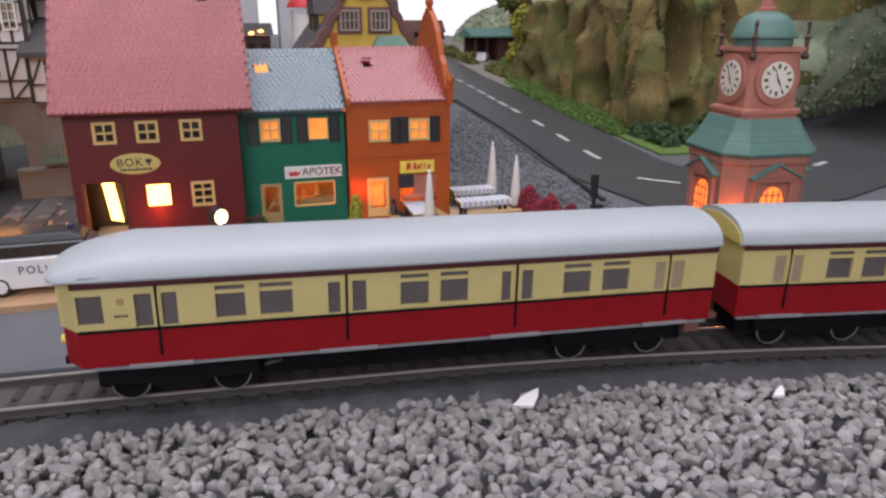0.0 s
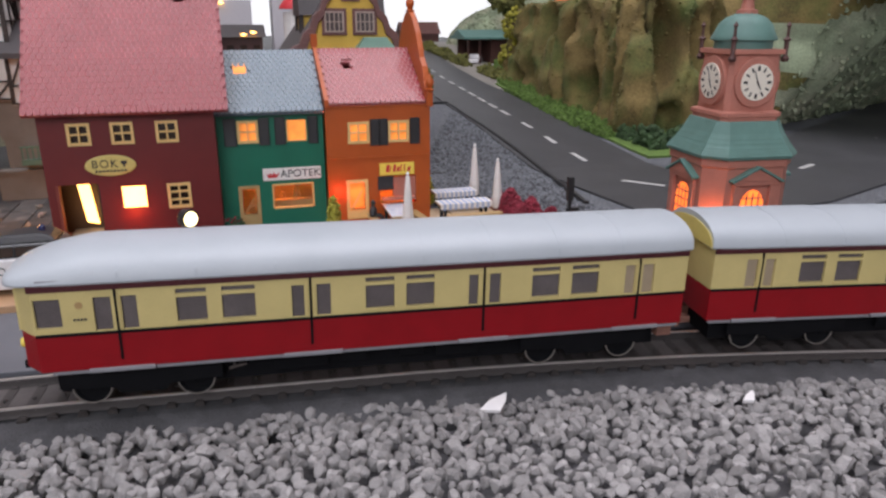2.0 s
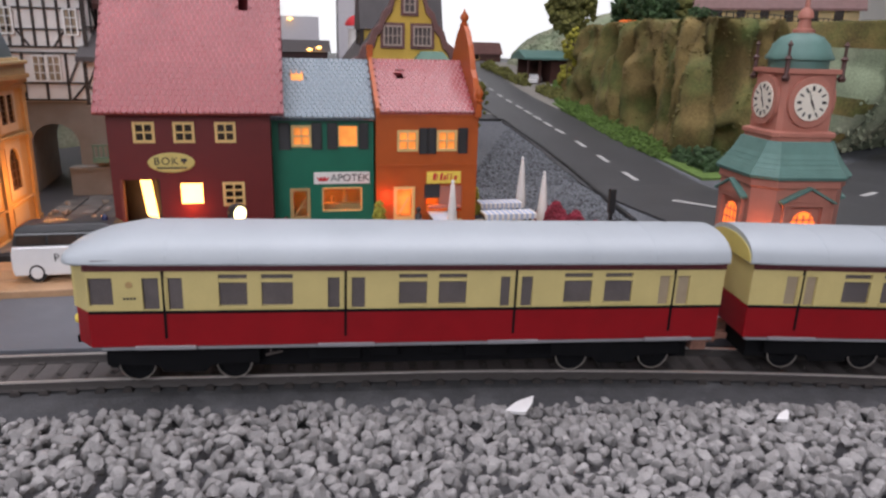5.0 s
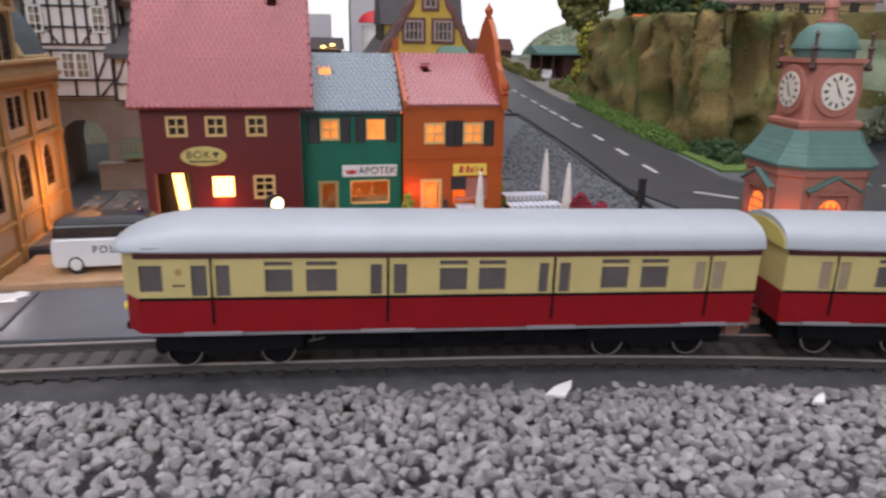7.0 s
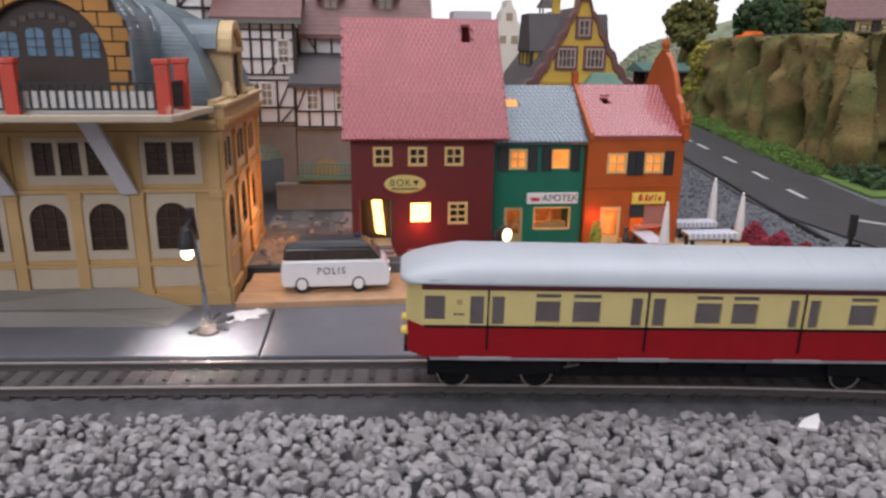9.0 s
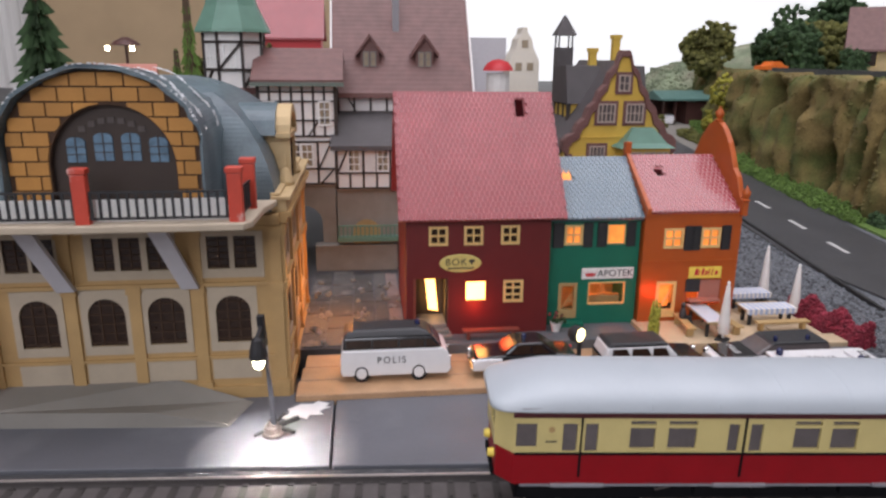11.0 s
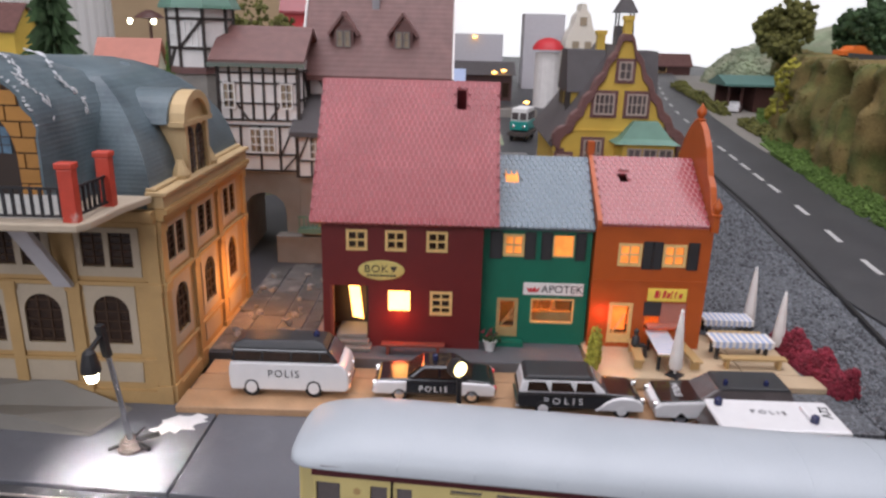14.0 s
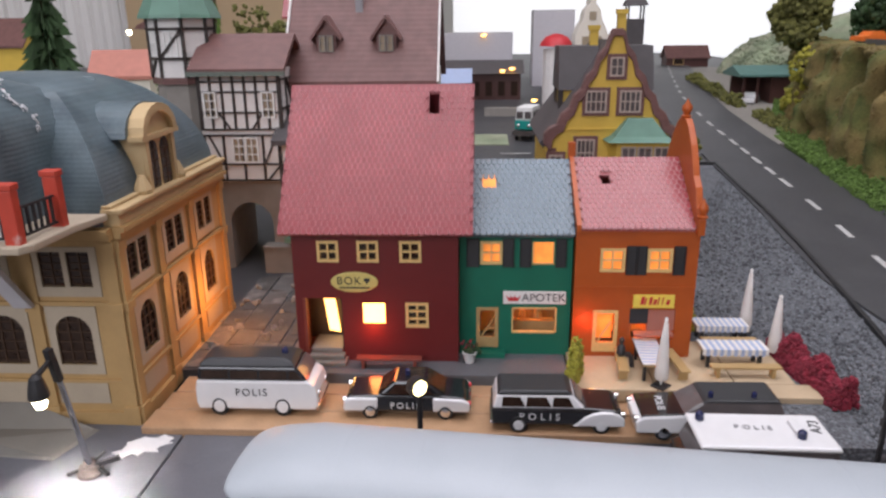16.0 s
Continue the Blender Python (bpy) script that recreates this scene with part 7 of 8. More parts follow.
body(oc, [(-2.4, 0.3), (-2.4, 0.9), (-1.2, 1.0), (-0.7, 1.5), (1.0, 1.5), (1.6, 1.0), (2.4, 0.85), (2.4, 0.3)], 0.95, M["car_orange"], "body", "orange body", 0.15, 0.9)
wheelset(oc, (-1.5, 1.5), 0.93, 0.33, M["chrome"])

# open shed with a parked car, hedges, hut and hill
shed = thing("shed", cm(42.3, 110.5, land(110) + 0.2), "dark brown open shed with a grey green roof", "shed")
bm = B()
box(bm, -0.2, 4.2, -2.5, 3, 0, 3.9)
box(bm, -4, -0.2, 2.7, 3, 0, 3.9)
part("wall", bm, M["brown"], shed, "dark brown board wall")
for x in (-3.9, -2.0):
    bm = B()
    box(bm, x - 0.15, x + 0.15, -2.5, -2.2, 0, 3.9)
    part("post", bm, M["brown"], shed)
bm = B()
prism(bm, [(-3.6, 3.8), (3.6, 3.8), (3.6, 4.1), (0, 5.2), (-3.6, 4.1)], -5.0, 5.0, "x")
part("roof", bm, M["t_green"], shed, "grey green roof")
pc = thing("parked_car", cm(39.9, 109.3, land(109) + 0.2, 0, 0, 60), "white toy car parked in the shed", "car")
body(pc, [(-2.2, 0.3), (-2.2, 0.9), (-1.2, 1.0), (-0.7, 1.6), (1.0, 1.6), (1.6, 1.0), (2.2, 0.85), (2.2, 0.3)], 0.95, M["car_white"], "body", "white body", 0.15, 0.9)
wheelset(pc, (-1.4, 1.4), 0.93, 0.33, M["chrome"])
LY = [82, 84, 90, 96, 102, 108, 114, 120, 130, 140, 165]
banded("lawn", [(33.2 + max(0, y - 90) * 0.11, y) for y in LY], [(64, y) for y in LY], 0.4, M["ramp"], "pale sandy yard beside the road", "yard", 2.0)
hedge("hedge", (36.8, 104.5, land(104) + 0.4), (38.2, 134, land(134) + 0.4), 1.6, 1.7, M["leaf_o"], "olive green hedge along the road", 51, 700, 0.26)
hedge("hedge", (36.6, 86, land(86) + 0.4), (36.8, 98, land(98) + 0.4), 1.5, 1.5, M["leaf_o"], "olive green hedge along the road", 52, 450, 0.24)
bm = B()
rings = []
for k in range(9):
    a = math.pi / 2 * k / 8
    rings.append([((60 + (14 * math.cos(a)) * math.cos(t) * (1 + 0.12 * noise.noise(Vector((t * 2, k, 0))))), 142 + (13 * math.cos(a)) * math.sin(t), 4.5 + 9.2 * math.sin(a) * (1 + 0.1 * noise.noise(Vector((t * 3, k * 0.7, 4))))) for t in [i * 2 * math.pi / 28 for i in range(28)]])
loft(bm, rings)
solo("hill", bm, M["moss"], "mossy green foam hill behind the shed", "hill", "structure", smooth=True)
bm = B()
rg = random.Random(77)
clumps(bm, 1800, lambda g: (lambda a, u: (60 + 14 * math.cos(u) * math.cos(a), 142 + 13 * math.cos(u) * math.sin(a), 4.5 + 9.2 * math.sin(u)))(g.uniform(2.6, 6.8), g.uniform(0, 1.5)), 0.45, rg, 0.6)
tagged(new("shrub_cover", mesh_raw("shrub_cover", bm, M["moss"])), "mossy flock tufts covering the hill", "shrubs", "", "stuff")
bm = B()
rings = []
for k in range(9):
    a = math.pi / 2 * k / 8
    rings.append([(86 + 30 * math.cos(a) * math.cos(t) * (1 + 0.1 * noise.noise(Vector((t * 2, k, 9)))), 134 + 14 * math.cos(a) * math.sin(t), TOPZ - 0.5 + 7 * math.sin(a) * (1 + 0.1 * noise.noise(Vector((t * 3, k * 0.7, 7))))) for t in [i * 2 * math.pi / 32 for i in range(32)]])
loft(bm, rings)
solo("hill_plateau", bm, M["moss"], "mossy green foam hill on the plateau", "hill", "structure", smooth=True)
plain_house("hut", cm(47.5, 172, 5.9), 9, 5, 2.4, 2.2, M["brown"], M["brown_roof"], "low brown toy hut at the end of the road", [(-3, -1, 0.6, 1.8)])


# ---- yellow gabled house ----
yh = thing("gabled_house", cm(9.75, 50.0, 0.45), "yellow toy house with a curved brown gable", "house")
def gable(k, up):
    pts = [(-4.3, 7.2), (-4.25, 7.9), (-3.95, 8.25), (-3.5, 8.45), (-3.2, 9.15), (-2.75, 9.5), (-2.5, 10.25), (-2.05, 10.65), (-1.8, 11.4), (-1.35, 11.85), (-1.1, 12.7), (-0.65, 13.2), (-0.45, 13.9), (-0.3, 14.2)]
    return [(x * k, z * 1.0 + up) for x, z in pts] + [(-x * k, z + up) for x, z in reversed(pts)]


bm = B()
prism(bm, [(-4.0, 0)] + [(x, z) for x, z in gable(0.97, -0.15)] + [(4.0, 0)], 0, 0.5, "y")
part("front_wall", bm, M["yellow_wall"], yh, "yellow gable wall")
bm = B()
g1 = gable(1.0, 0.1)
prism(bm, g1 + [(x * 0.88, z - 0.45) for x, z in reversed(g1)], -0.25, 0.6, "y")
part("gable_trim", bm, M["brown_roof"], yh, "red brown curved gable trim", bevel=0.05)
bm = B()
box(bm, -4.0, 4.0, 0.5, 10.5, 0, 7.6)
part("body", bm, M["yellow_wall"], yh)
for s in (-1, 1):
    bm = B()
    prism(bm, [(s * 4.5, 7.3), (s * 2.6, 9.8), (0, 13.6), (0, 13.2), (s * 2.5, 9.4), (s * 4.3, 7.0)], 0.3, 10.8, "y")
    part("roof_slope", bm, M["grey_roof"], yh, "dark grey roof slope")
    bm = B()
    prism(bm, [(3.0, 10.4), (7.6, 10.4), (6.6, 13.2), (4.0, 13.2)], s * 0.5, s * 3.1, "x")
    part("wing_roof", bm, M["grey_roof"], yh, "dark grey wing roof")
    bm = B()
    box(bm, s * 0.5 if s > 0 else -2.9, 2.9 if s > 0 else -0.5, 3.3, 7.3, 7.5, 10.5)
    part("wing_wall", bm, M["yellow_wall"], yh)
    bm = B()
    for z in (8.9, 10.3):
        box(bm, s * 2.9 - 0.1, s * 2.9 + 0.1, 3.3, 7.3, z, z + 0.2)
    for y in (3.2, 4.6, 6.0, 7.1):
        box(bm, s * 2.9 - 0.1, s * 2.9 + 0.1, y, y + 0.22, 7.6, 10.4)
    box(bm, s * 2.9 - 0.2, s * 2.9 + 0.1, 3.15, 3.35, 8.0, 10.4)
    part("timber_frame", bm, M["timber"], yh, "dark timber framing")
for x, z in ((-0.65, 14.5), (1.15, 15.5)):
    bm = B()
    box(bm, x - 0.27, x + 0.27, 5.0, 5.6, 11.5, z - 0.3)
    box(bm, x - 0.36, x + 0.36, 4.9, 5.7, z - 0.3, z)
    part("chimney", bm, M["yellow_wall"], yh, "yellow chimney")
for x0, x1, z0, z1, c in ((-0.35, 0.45, 11.5, 12.6, 1), (-1.75, -0.5, 9.3, 10.6, 2), (0.35, 1.6, 9.3, 10.6, 2), (-2.2, -1.1, 5.9, 7.6, 2), (-3.9, -3.1, 5.5, 6.6, 1)):
    bm = B()
    wall_holes(bm, x0 - 0.22, x1 + 0.22, z0 - 0.22, z1 + 0.22, -0.12, 0.0, [(x0, x1, z0, z1)])
    part("window_surround", bm, M["brown_roof"], yh, "red brown window surround")
    window(yh, x0, x1, z0, z1, -0.14, M["t_glass"], 2 * c, 2, 0.07, M["frame_pale"], 0.1, "white window")
bm = B()
prism(bm, [(0.1, -1.2), (3.4, -1.2), (3.7, 0), (-0.2, 0)], 0.3, 7.6, "z")
bay = part("bay", bm, M["yellow_wall"], yh, "yellow bay")
bm = B()
loft(bm, [[(-0.45, -1.6, 7.6), (3.65, -1.6, 7.6), (3.8, 0, 7.6), (-0.6, 0, 7.6)], [(0.05, -1.05, 7.9), (3.2, -1.05, 7.9), (3.3, 0, 7.9), (-0.05, 0, 7.9)], [(0.85, -0.4, 8.95), (2.4, -0.4, 8.95), (2.4, 0, 8.95), (0.85, 0, 8.95)]])
part("bay_roof", bm, M["teal_roof"], yh, "green flared bay roof")
for x in (0.4, 1.4, 2.4):
    window(yh, x, x + 0.85, 5.6, 7.3, -1.34, M["t_glass"], 2, 2, 0.07, M["frame_pale"], 0.1, "white bay window")
for s in (-1, 1):
    for k in range(14):
        bm = B()
        w = 0.55 if k % 2 else 0.35
        box(bm, s * 4.02 - (w if s > 0 else 0), s * 4.02 + (0 if s > 0 else w), -0.1, 0.0, 0.5 * k + 0.1, 0.5 * k + 0.55)
        part("quoin", bm, M["brown_roof"], yh)
bm = B()
box(bm, -3.6, 3.6, -0.1, 0, 8.2, 8.32)
part("ledge", bm, M["yellow_wall"], yh)


# ---- timber-framed gate house, tower and big house ----
def framing(parent, u0, u1, z0, z1, put, cols, rows, braces=()):
    """Dark posts, rails and braces on a plaster wall; put(u, d, z) maps to the world."""
    def bar(a, b, w=0.16):
        bm = B()
        v = beam(bm, (a[0], 0, a[1]), (b[0], 0, b[1]), w, 0.1)
        for k in v:
            k.co = put(k.co.x, 0.04 - k.co.y, k.co.z)
        part("timber", bm, M["timber"], parent)
    for i in range(cols + 1):
        u = u0 + (u1 - u0) * i / cols
        bar((u, z0), (u, z1), 0.2 if i in (0, cols) else 0.14)
    for z in rows:
        bar((u0, z), (u1, z), 0.17)
    for a, b in braces:
        bar(a, b, 0.13)


gh = thing("gate_house", cm(0, 0, 0), "white timber-framed gate house over a grey stone arch", "house")
GX0, GX1, GY, GYB = -15.1, -10.6, 47.0, 52.0
bm = B()
n = 12
am = (GX0 + GX1) / 2
prism(bm, [(GX0, 0.2), (am - 1.35, 0.2)] + [(am - 1.35 * math.cos(math.pi * i / n), 3.3 + 1.35 * math.sin(math.pi * i / n)) for i in range(n + 1)] + [(am + 1.35, 0.2), (GX1, 0.2), (GX1, 6.0), (GX0, 6.0)], GY, GYB, "y")
part("stone_arch", bm, M["stone_wall"], gh, "grey stone arch")
bm = B()
box(bm, GX0 - 0.2, GX1 + 0.2, GY - 0.2, GYB, 6.0, 12.7)
part("upper_wall", bm, M["plaster"], gh, "white plaster walls")
fput = lambda u, d, z: Vector((u, GY - 0.2 - d, z))
framing(gh, GX0 - 0.15, GX1 + 0.15, 6.05, 8.9, fput, 4, (6.1, 7.1, 8.85), (((GX0, 7.1), (GX0 + 0.9, 6.1)), ((GX1, 7.1), (GX1 - 0.9, 6.1)), ((GX0 + 0.2, 8.8), (GX0 + 1.0, 7.1)), ((GX1 - 0.2, 8.8), (GX1 - 1.0, 7.1))))
framing(gh, GX0 - 0.15, GX1 + 0.15, 9.2, 12.6, fput, 7, (9.2, 10.2, 11.4, 12.0, 12.5), (((GX0 + 1.6, 9.2), (GX0 + 0.9, 10.2)), ((GX1 - 1.6, 9.2), (GX1 - 0.9, 10.2))))
sput = lambda u, d, z: Vector((GX1 + 0.2 + d, u, z))
framing(gh, GY - 0.2, GYB, 6.05, 12.2, sput, 4, (6.1, 7.5, 8.9, 10.4, 12.1), (((GY, 7.5), (GY + 1.1, 8.9)), ((GY + 2.4, 10.4), (GY + 1.3, 12.1))))
for x0, z0, z1 in ((-13.5, 7.2, 8.7), (-12.7, 7.2, 8.7), (-15.0, 9.9, 11.4), (-11.5, 9.9, 11.4)):
    window(gh, x0, x0 + 0.75, z0, z1, GY - 0.3, M["t_pale"], 2, 3, 0.07, M["white"], 0.12, "white window")
bm = B()
prism(bm, [(GY - 0.8, 12.75), (GY + 2.3, 14.7), (GYB + 0.8, 12.5), (GYB + 0.8, 12.2), (GY + 2.3, 14.35), (GY - 0.8, 12.45)], GX0 - 0.5, GX1 + 0.7, "x")
part("roof", bm, M["brown_roof"], gh, "brown tiled roof")
bm = B()
box(bm, GX0 - 0.55, GX1 + 0.75, GY - 0.95, GY - 0.78, 12.35, 12.6)
part("eaves_board", bm, M["eaves"], gh, "green gutter board")

rt = thing("gate_tower", cm(-16.9, 49.3, 0.2), "round timber-framed tower with a green cone roof", "tower")
bm = B()
oct8 = lambda r, z: [(r * math.cos(math.pi / 8 + i * math.pi / 4), r * math.sin(math.pi / 8 + i * math.pi / 4), z) for i in range(8)]
loft(bm, [oct8(1.85, 0), oct8(1.75, 11.6)])
part("stone_shaft", bm, M["stone_wall"], rt, "pale stone shaft")
bm = B()
loft(bm, [oct8(1.98, 11.6), oct8(1.98, 12.0)])
part("corbel", bm, M["brown_roof"], rt)
bm = B()
loft(bm, [oct8(1.92, 12.0), oct8(1.92, 15.6)])
part("upper_wall", bm, M["plaster"], rt, "white plaster wall")
for i in range(8):
    p, q = Vector(oct8(1.95, 0)[i]), Vector(oct8(1.95, 0)[(i + 1) % 8])
    for a, b in ((p + Vector((0, 0, 12)), p + Vector((0, 0, 15.6))), (p + Vector((0, 0, 13.1)), q + Vector((0, 0, 13.1))), (p + Vector((0, 0, 14.8)), q + Vector((0, 0, 14.8))), (p + Vector((0, 0, 13.1)), q + Vector((0, 0, 14.8))) if i % 2 else (p + Vector((0, 0, 12)), p.lerp(q, 0.6) + Vector((0, 0, 13.1)))):
        bm = B()
        beam(bm, a, b, 0.17, 0.17)
        part("timber", bm, M["timber"], rt)
bm = B()
loft(bm, [oct8(2.45, 15.4), oct8(2.4, 15.6), oct8(1.7, 17.0), oct8(1.3, 18.4), oct8(0.1, 24)])
part("roof", bm, M["teal_roof"], rt, "green cone roof")
for a in (-90, -135):
    x, y = 1.8 * math.cos(radians(a)), 1.8 * math.sin(radians(a))
    bm = B()
    wall_holes(bm, -0.4, 0.4, 13.2, 14.7, -0.06, 0.06, [(-0.33, -0.03, 13.3, 13.9), (0.03, 0.33, 13.3, 13.9), (-0.33, -0.03, 14.0, 14.6), (0.03, 0.33, 14.0, 14.6)])
    for v in bm.verts:
        v.co = pose(x, y, 0, 0, 0, a + 90) @ v.co
    part("window", bm, M["white"], rt, "small white window")

bh = thing("town_house", cm(-5.95, 49.6, 0.6), "timber-framed town house with a tall brown roof", "house")
bm = B()
box(bm, -4.4, 4.4, 0, 10, 0, 11.6)
part("wall", bm, M["plaster"], bh, "white plaster walls")
framing(bh, -4.4, 4.4, 7.0, 11.5, lambda u, d, z: Vector((u, -d, z)), 8, (7.0, 8.4, 9.8, 11.4), [((-4.2 + k * 1.1, 7.0), (-3.3 + k * 1.1, 8.4)) for k in range(0, 8, 2)] + [((-3.1 + k * 1.1, 9.8), (-4.0 + k * 1.1, 11.4)) for k in range(0, 8, 3)])
for x in (-4.0, -2.6, -0.9, 0.8):
    window(bh, x, x + 0.8, 8.5, 9.7, -0.12, M["t_pale"], 2, 2, 0.07, M["white"], 0.1, "white window")
bm = B()
prism(bm, [(-0.7, 11.2), (5, 19.2), (10.7, 11.2), (10.7, 10.9), (5, 18.7), (-0.7, 10.9)], -4.75, 4.75, "x")
part("roof", bm, M["brown_roof"], bh, "tall brown tiled roof")
for x in (-4.8, 4.8):
    bm = B()
    beam(bm, (x, -0.75, 11.1), (x, 5, 19.25), 0.12, 0.3)
    part("verge_board", bm, M["plaster"], bh, "pale verge board")
for x in (-2.2, 1.55):
    bm = B()
    prism(bm, [(x - 0.62, 12.6), (x + 0.62, 12.6), (x + 0.62, 14.05), (x, 14.8), (x - 0.62, 14.05)], 0.6, 3.6, "y")
    dmr = part("dormer", bm, M["brown_roof"], bh, "pale gabled dormer")
    bm = B()
    for s in (-1, 1):
        prism(bm, [(x + s * 1.0, 13.75), (x, 15.1), (x, 14.82), (x + s * 0.92, 13.58)], 0.3, 3.8, "y")
    part("dormer_roof", bm, M["brown_roof"], dmr, "brown dormer roof")
    for u in (-0.42, 0.06):
        window(bh, x + u, x + u + 0.36, 12.95, 13.9, 0.5, M["t_pale"], 1, 2, 0.06, M["ramp"], 0.08, "pale dormer window")
bm = B()
box(bm, -0.55, -0.1, 2.2, 2.6, 14.6, 18)
part("flue", bm, M["t_grey"], bh, "grey flue")

wg = thing("side_wing", cm(-8.6, 46.6, 0.2), "small timber-framed wing above a grey stone wall", "house")
bm = B()
box(bm, -1.9, 2.5, 0, 3, 0, 5.6)
part("stone_wall", bm, M["stone_wall"], wg, "grey stone wall")
bm = B()
prism(bm, [(-0.9, 0.5)] + [(0.9, 0.5)] + arc(0, 2.6, 0.9, 0.9, 0, 180, 10), -0.05, -0.01, "y")
part("arched_door", bm, M["bench"], wg, "tan arched doorway")
bm = B()
box(bm, -1.9, 2.5, -0.5, 2.9, 5.6, 8.7)
part("upper_wall", bm, M["plaster"], wg, "white plaster wall")
framing(wg, -1.85, 2.45, 5.65, 8.6, lambda u, d, z: Vector((u, -0.5 - d, z)), 5, (5.7, 6.7, 8.55), (((-1.8, 6.7), (-1.0, 8.5)), ((1.6, 8.5), (0.8, 6.7))))
for x in (-1.1, 0.75):
    window(wg, x, x + 0.75, 6.8, 8.2, -0.62, M["t_pale"], 2, 3, 0.07, M["white"], 0.1, "white window")
bm = B()
prism(bm, [(-1.1, 8.5), (3.0, 10.4), (3.0, 10.1), (-1.1, 8.2)], -2.2, 2.8, "x")
part("lean_to_roof", bm, M["grey_roof"], wg, "grey lean-to roof")
bm = B()
box(bm, -1.9, 2.5, -0.95, -0.85, 3.2, 3.3)
box(bm, -1.9, 2.5, -0.95, -0.85, 2.4, 2.5)
for i in range(16):
    box(bm, -1.85 + i * 0.28, -1.77 + i * 0.28, -0.93, -0.87, 2.4, 3.2)
box(bm, -1.9, 2.5, -0.95, 0, 2.2, 2.4)
part("green_railing", bm, M["teal_roof"], wg, "green balcony railing")
bm = B()
box(bm, -12.0, -6.6, 46.2, 47.0, 0.1, 1.9)
box(bm, -12.0, -6.6, 46.1, 47.1, 1.9, 2.05)
solo("stone_wall", bm, M["stone_wall"], "grey stone wall and ramp in the alley", "stone wall", "structure")
rng = random.Random(9)
for i in range(46):
    bm = B()
    s = rng.uniform(0.06, 0.2)
    clumps(bm, 3, lambda g: (g.gauss(0, s * 0.5), g.gauss(0, s * 0.5), 0.1), s, rng, 0.4)
    ob = solo("rubble", bm, M["ramp" if i % 3 else "stone"], "small piece of pale rubble in the alley", "rubble", group="rubble in the alley")
    ob.matrix_basis = cm(rng.choice((-11.6, -11.2, -7.2, -9)) + rng.gauss(0, 0.4), rng.uniform(33.6, 44), 0.3)


# ---- far things ----
def far_box(name, x0, x1, y, d, z0, z1, material, label, roof=None, lights=(), windows=0):
    t = thing(name, cm((x0 + x1) / 2, y, 0), label, "building", "far buildings")
    w = (x1 - x0) / 2
    bm = B()
    box(bm, -w, w, 0, d, z0, z1)
    part("wall", bm, material, t)
    if roof:
        bm = B()
        prism(bm, [(-0.8, z1), (d + 0.8, z1), (d * 0.6, z1 + 1.8), (d * 0.4, z1 + 1.8)], -w - 0.5, w + 0.5, "x")
        part("roof", bm, roof, t)
    for i in range(windows):
        x = -w + 2 * w * (i + 0.5) / windows
        bm = B()
        box(bm, x - 0.5, x + 0.5, -0.08, 0.0, z0 + (z1 - z0) * 0.3, z0 + (z1 - z0) * 0.75)
        part("window", bm, M["dark_pane"], t)
    for x, z in lights:
        bm = B()
        lathe(bm, [(0.1, -0.2), (0.5, 0), (0.1, 0.2)], 10, x, -0.4, z)
        part("glowing_lamp", bm, M["lit"], t, "glowing orange lamp")
    return t


far_box("station_hall", -4, 7.5, 114, 8, 3.5, 8.2, M["brown"], "low brown station hall with warm lamps", M["grey_roof"], ((3.0, 8.6), (4.4, 8.9)), 6)
far_box("kiosk", -4.4, -0.2, 104, 4, 2.5, 7.6, M["sign_red"], "red and blue toy kiosk with a lamp", M["cloth_b"], ((0, 4.6),), 2)
far_box("flat_hall", -6, 7, 132, 8, 6, 14.0, M["strut"], "long pale hall in the distance", None, ((1.5, 13.5),), 0)
far_box("white_block", 10.2, 17, 128, 6, 5, 17.5, M["strut"], "plain pale block in the distance")
far_box("low_wall", 2, 10, 100, 1, 2.0, 4.6, M["stone_wall"], "grey stone wall by the yard", None, ((2.5, 5.6),), 0)
cg = thing("stepped_gable_house", cm(19.0, 122, 4.5), "cream house with a curved gable far behind", "house", "far houses")
bm = B()
prism(bm, [(-2.6, 0), (2.6, 0), (2.6, 9), (2.1, 10.2), (1.5, 11.2), (1.2, 12.8), (0.5, 13.6), (0.4, 14.6), (-0.4, 14.6), (-0.5, 13.6), (-1.2, 12.8), (-1.5, 11.2), (-2.1, 10.2), (-2.6, 9)], 0, 5, "y")
part("wall", bm, M["clock"], cg, "cream wall")
for x, z in ((0, 11.2), (-1, 7.5), (1, 7.5)):
    bm = B()
    box(bm, x - 0.55, x + 0.55, -0.1, 0, z, z + 1.3)
    part("window", bm, M["t_pale"], cg)
ct = thing("cupola_tower", cm(24.6, 118, 4.3), "dark slim tower with a pointed cupola", "tower")
bm = B()
box(bm, -1.3, 1.3, -1.3, 1.3, 0, 11.5)
part("shaft", bm, M["grey_roof"], ct)
for sx in (-1, 1):
    for sy in (-1, 1):
        bm = B()
        box(bm, sx * 1.1 - 0.12, sx * 1.1 + 0.12, sy * 1.1 - 0.12, sy * 1.1 + 0.12, 11.5, 13.4)
        part("post", bm, M["grey_roof"], ct)
bm = B()
loft(bm, [[(-1.7, -1.7, 13.4), (1.7, -1.7, 13.4), (1.7, 1.7, 13.4), (-1.7, 1.7, 13.4)], [(-0.1, -0.1, 16.6), (0.1, -0.1, 16.6), (0.1, 0.1, 16.6), (-0.1, 0.1, 16.6)]])
part("roof", bm, M["grey_roof"], ct)
um = thing("red_canopy", cm(12.2, 110, 7.6), "bright red domed canopy far behind", "canopy")
bm = B()
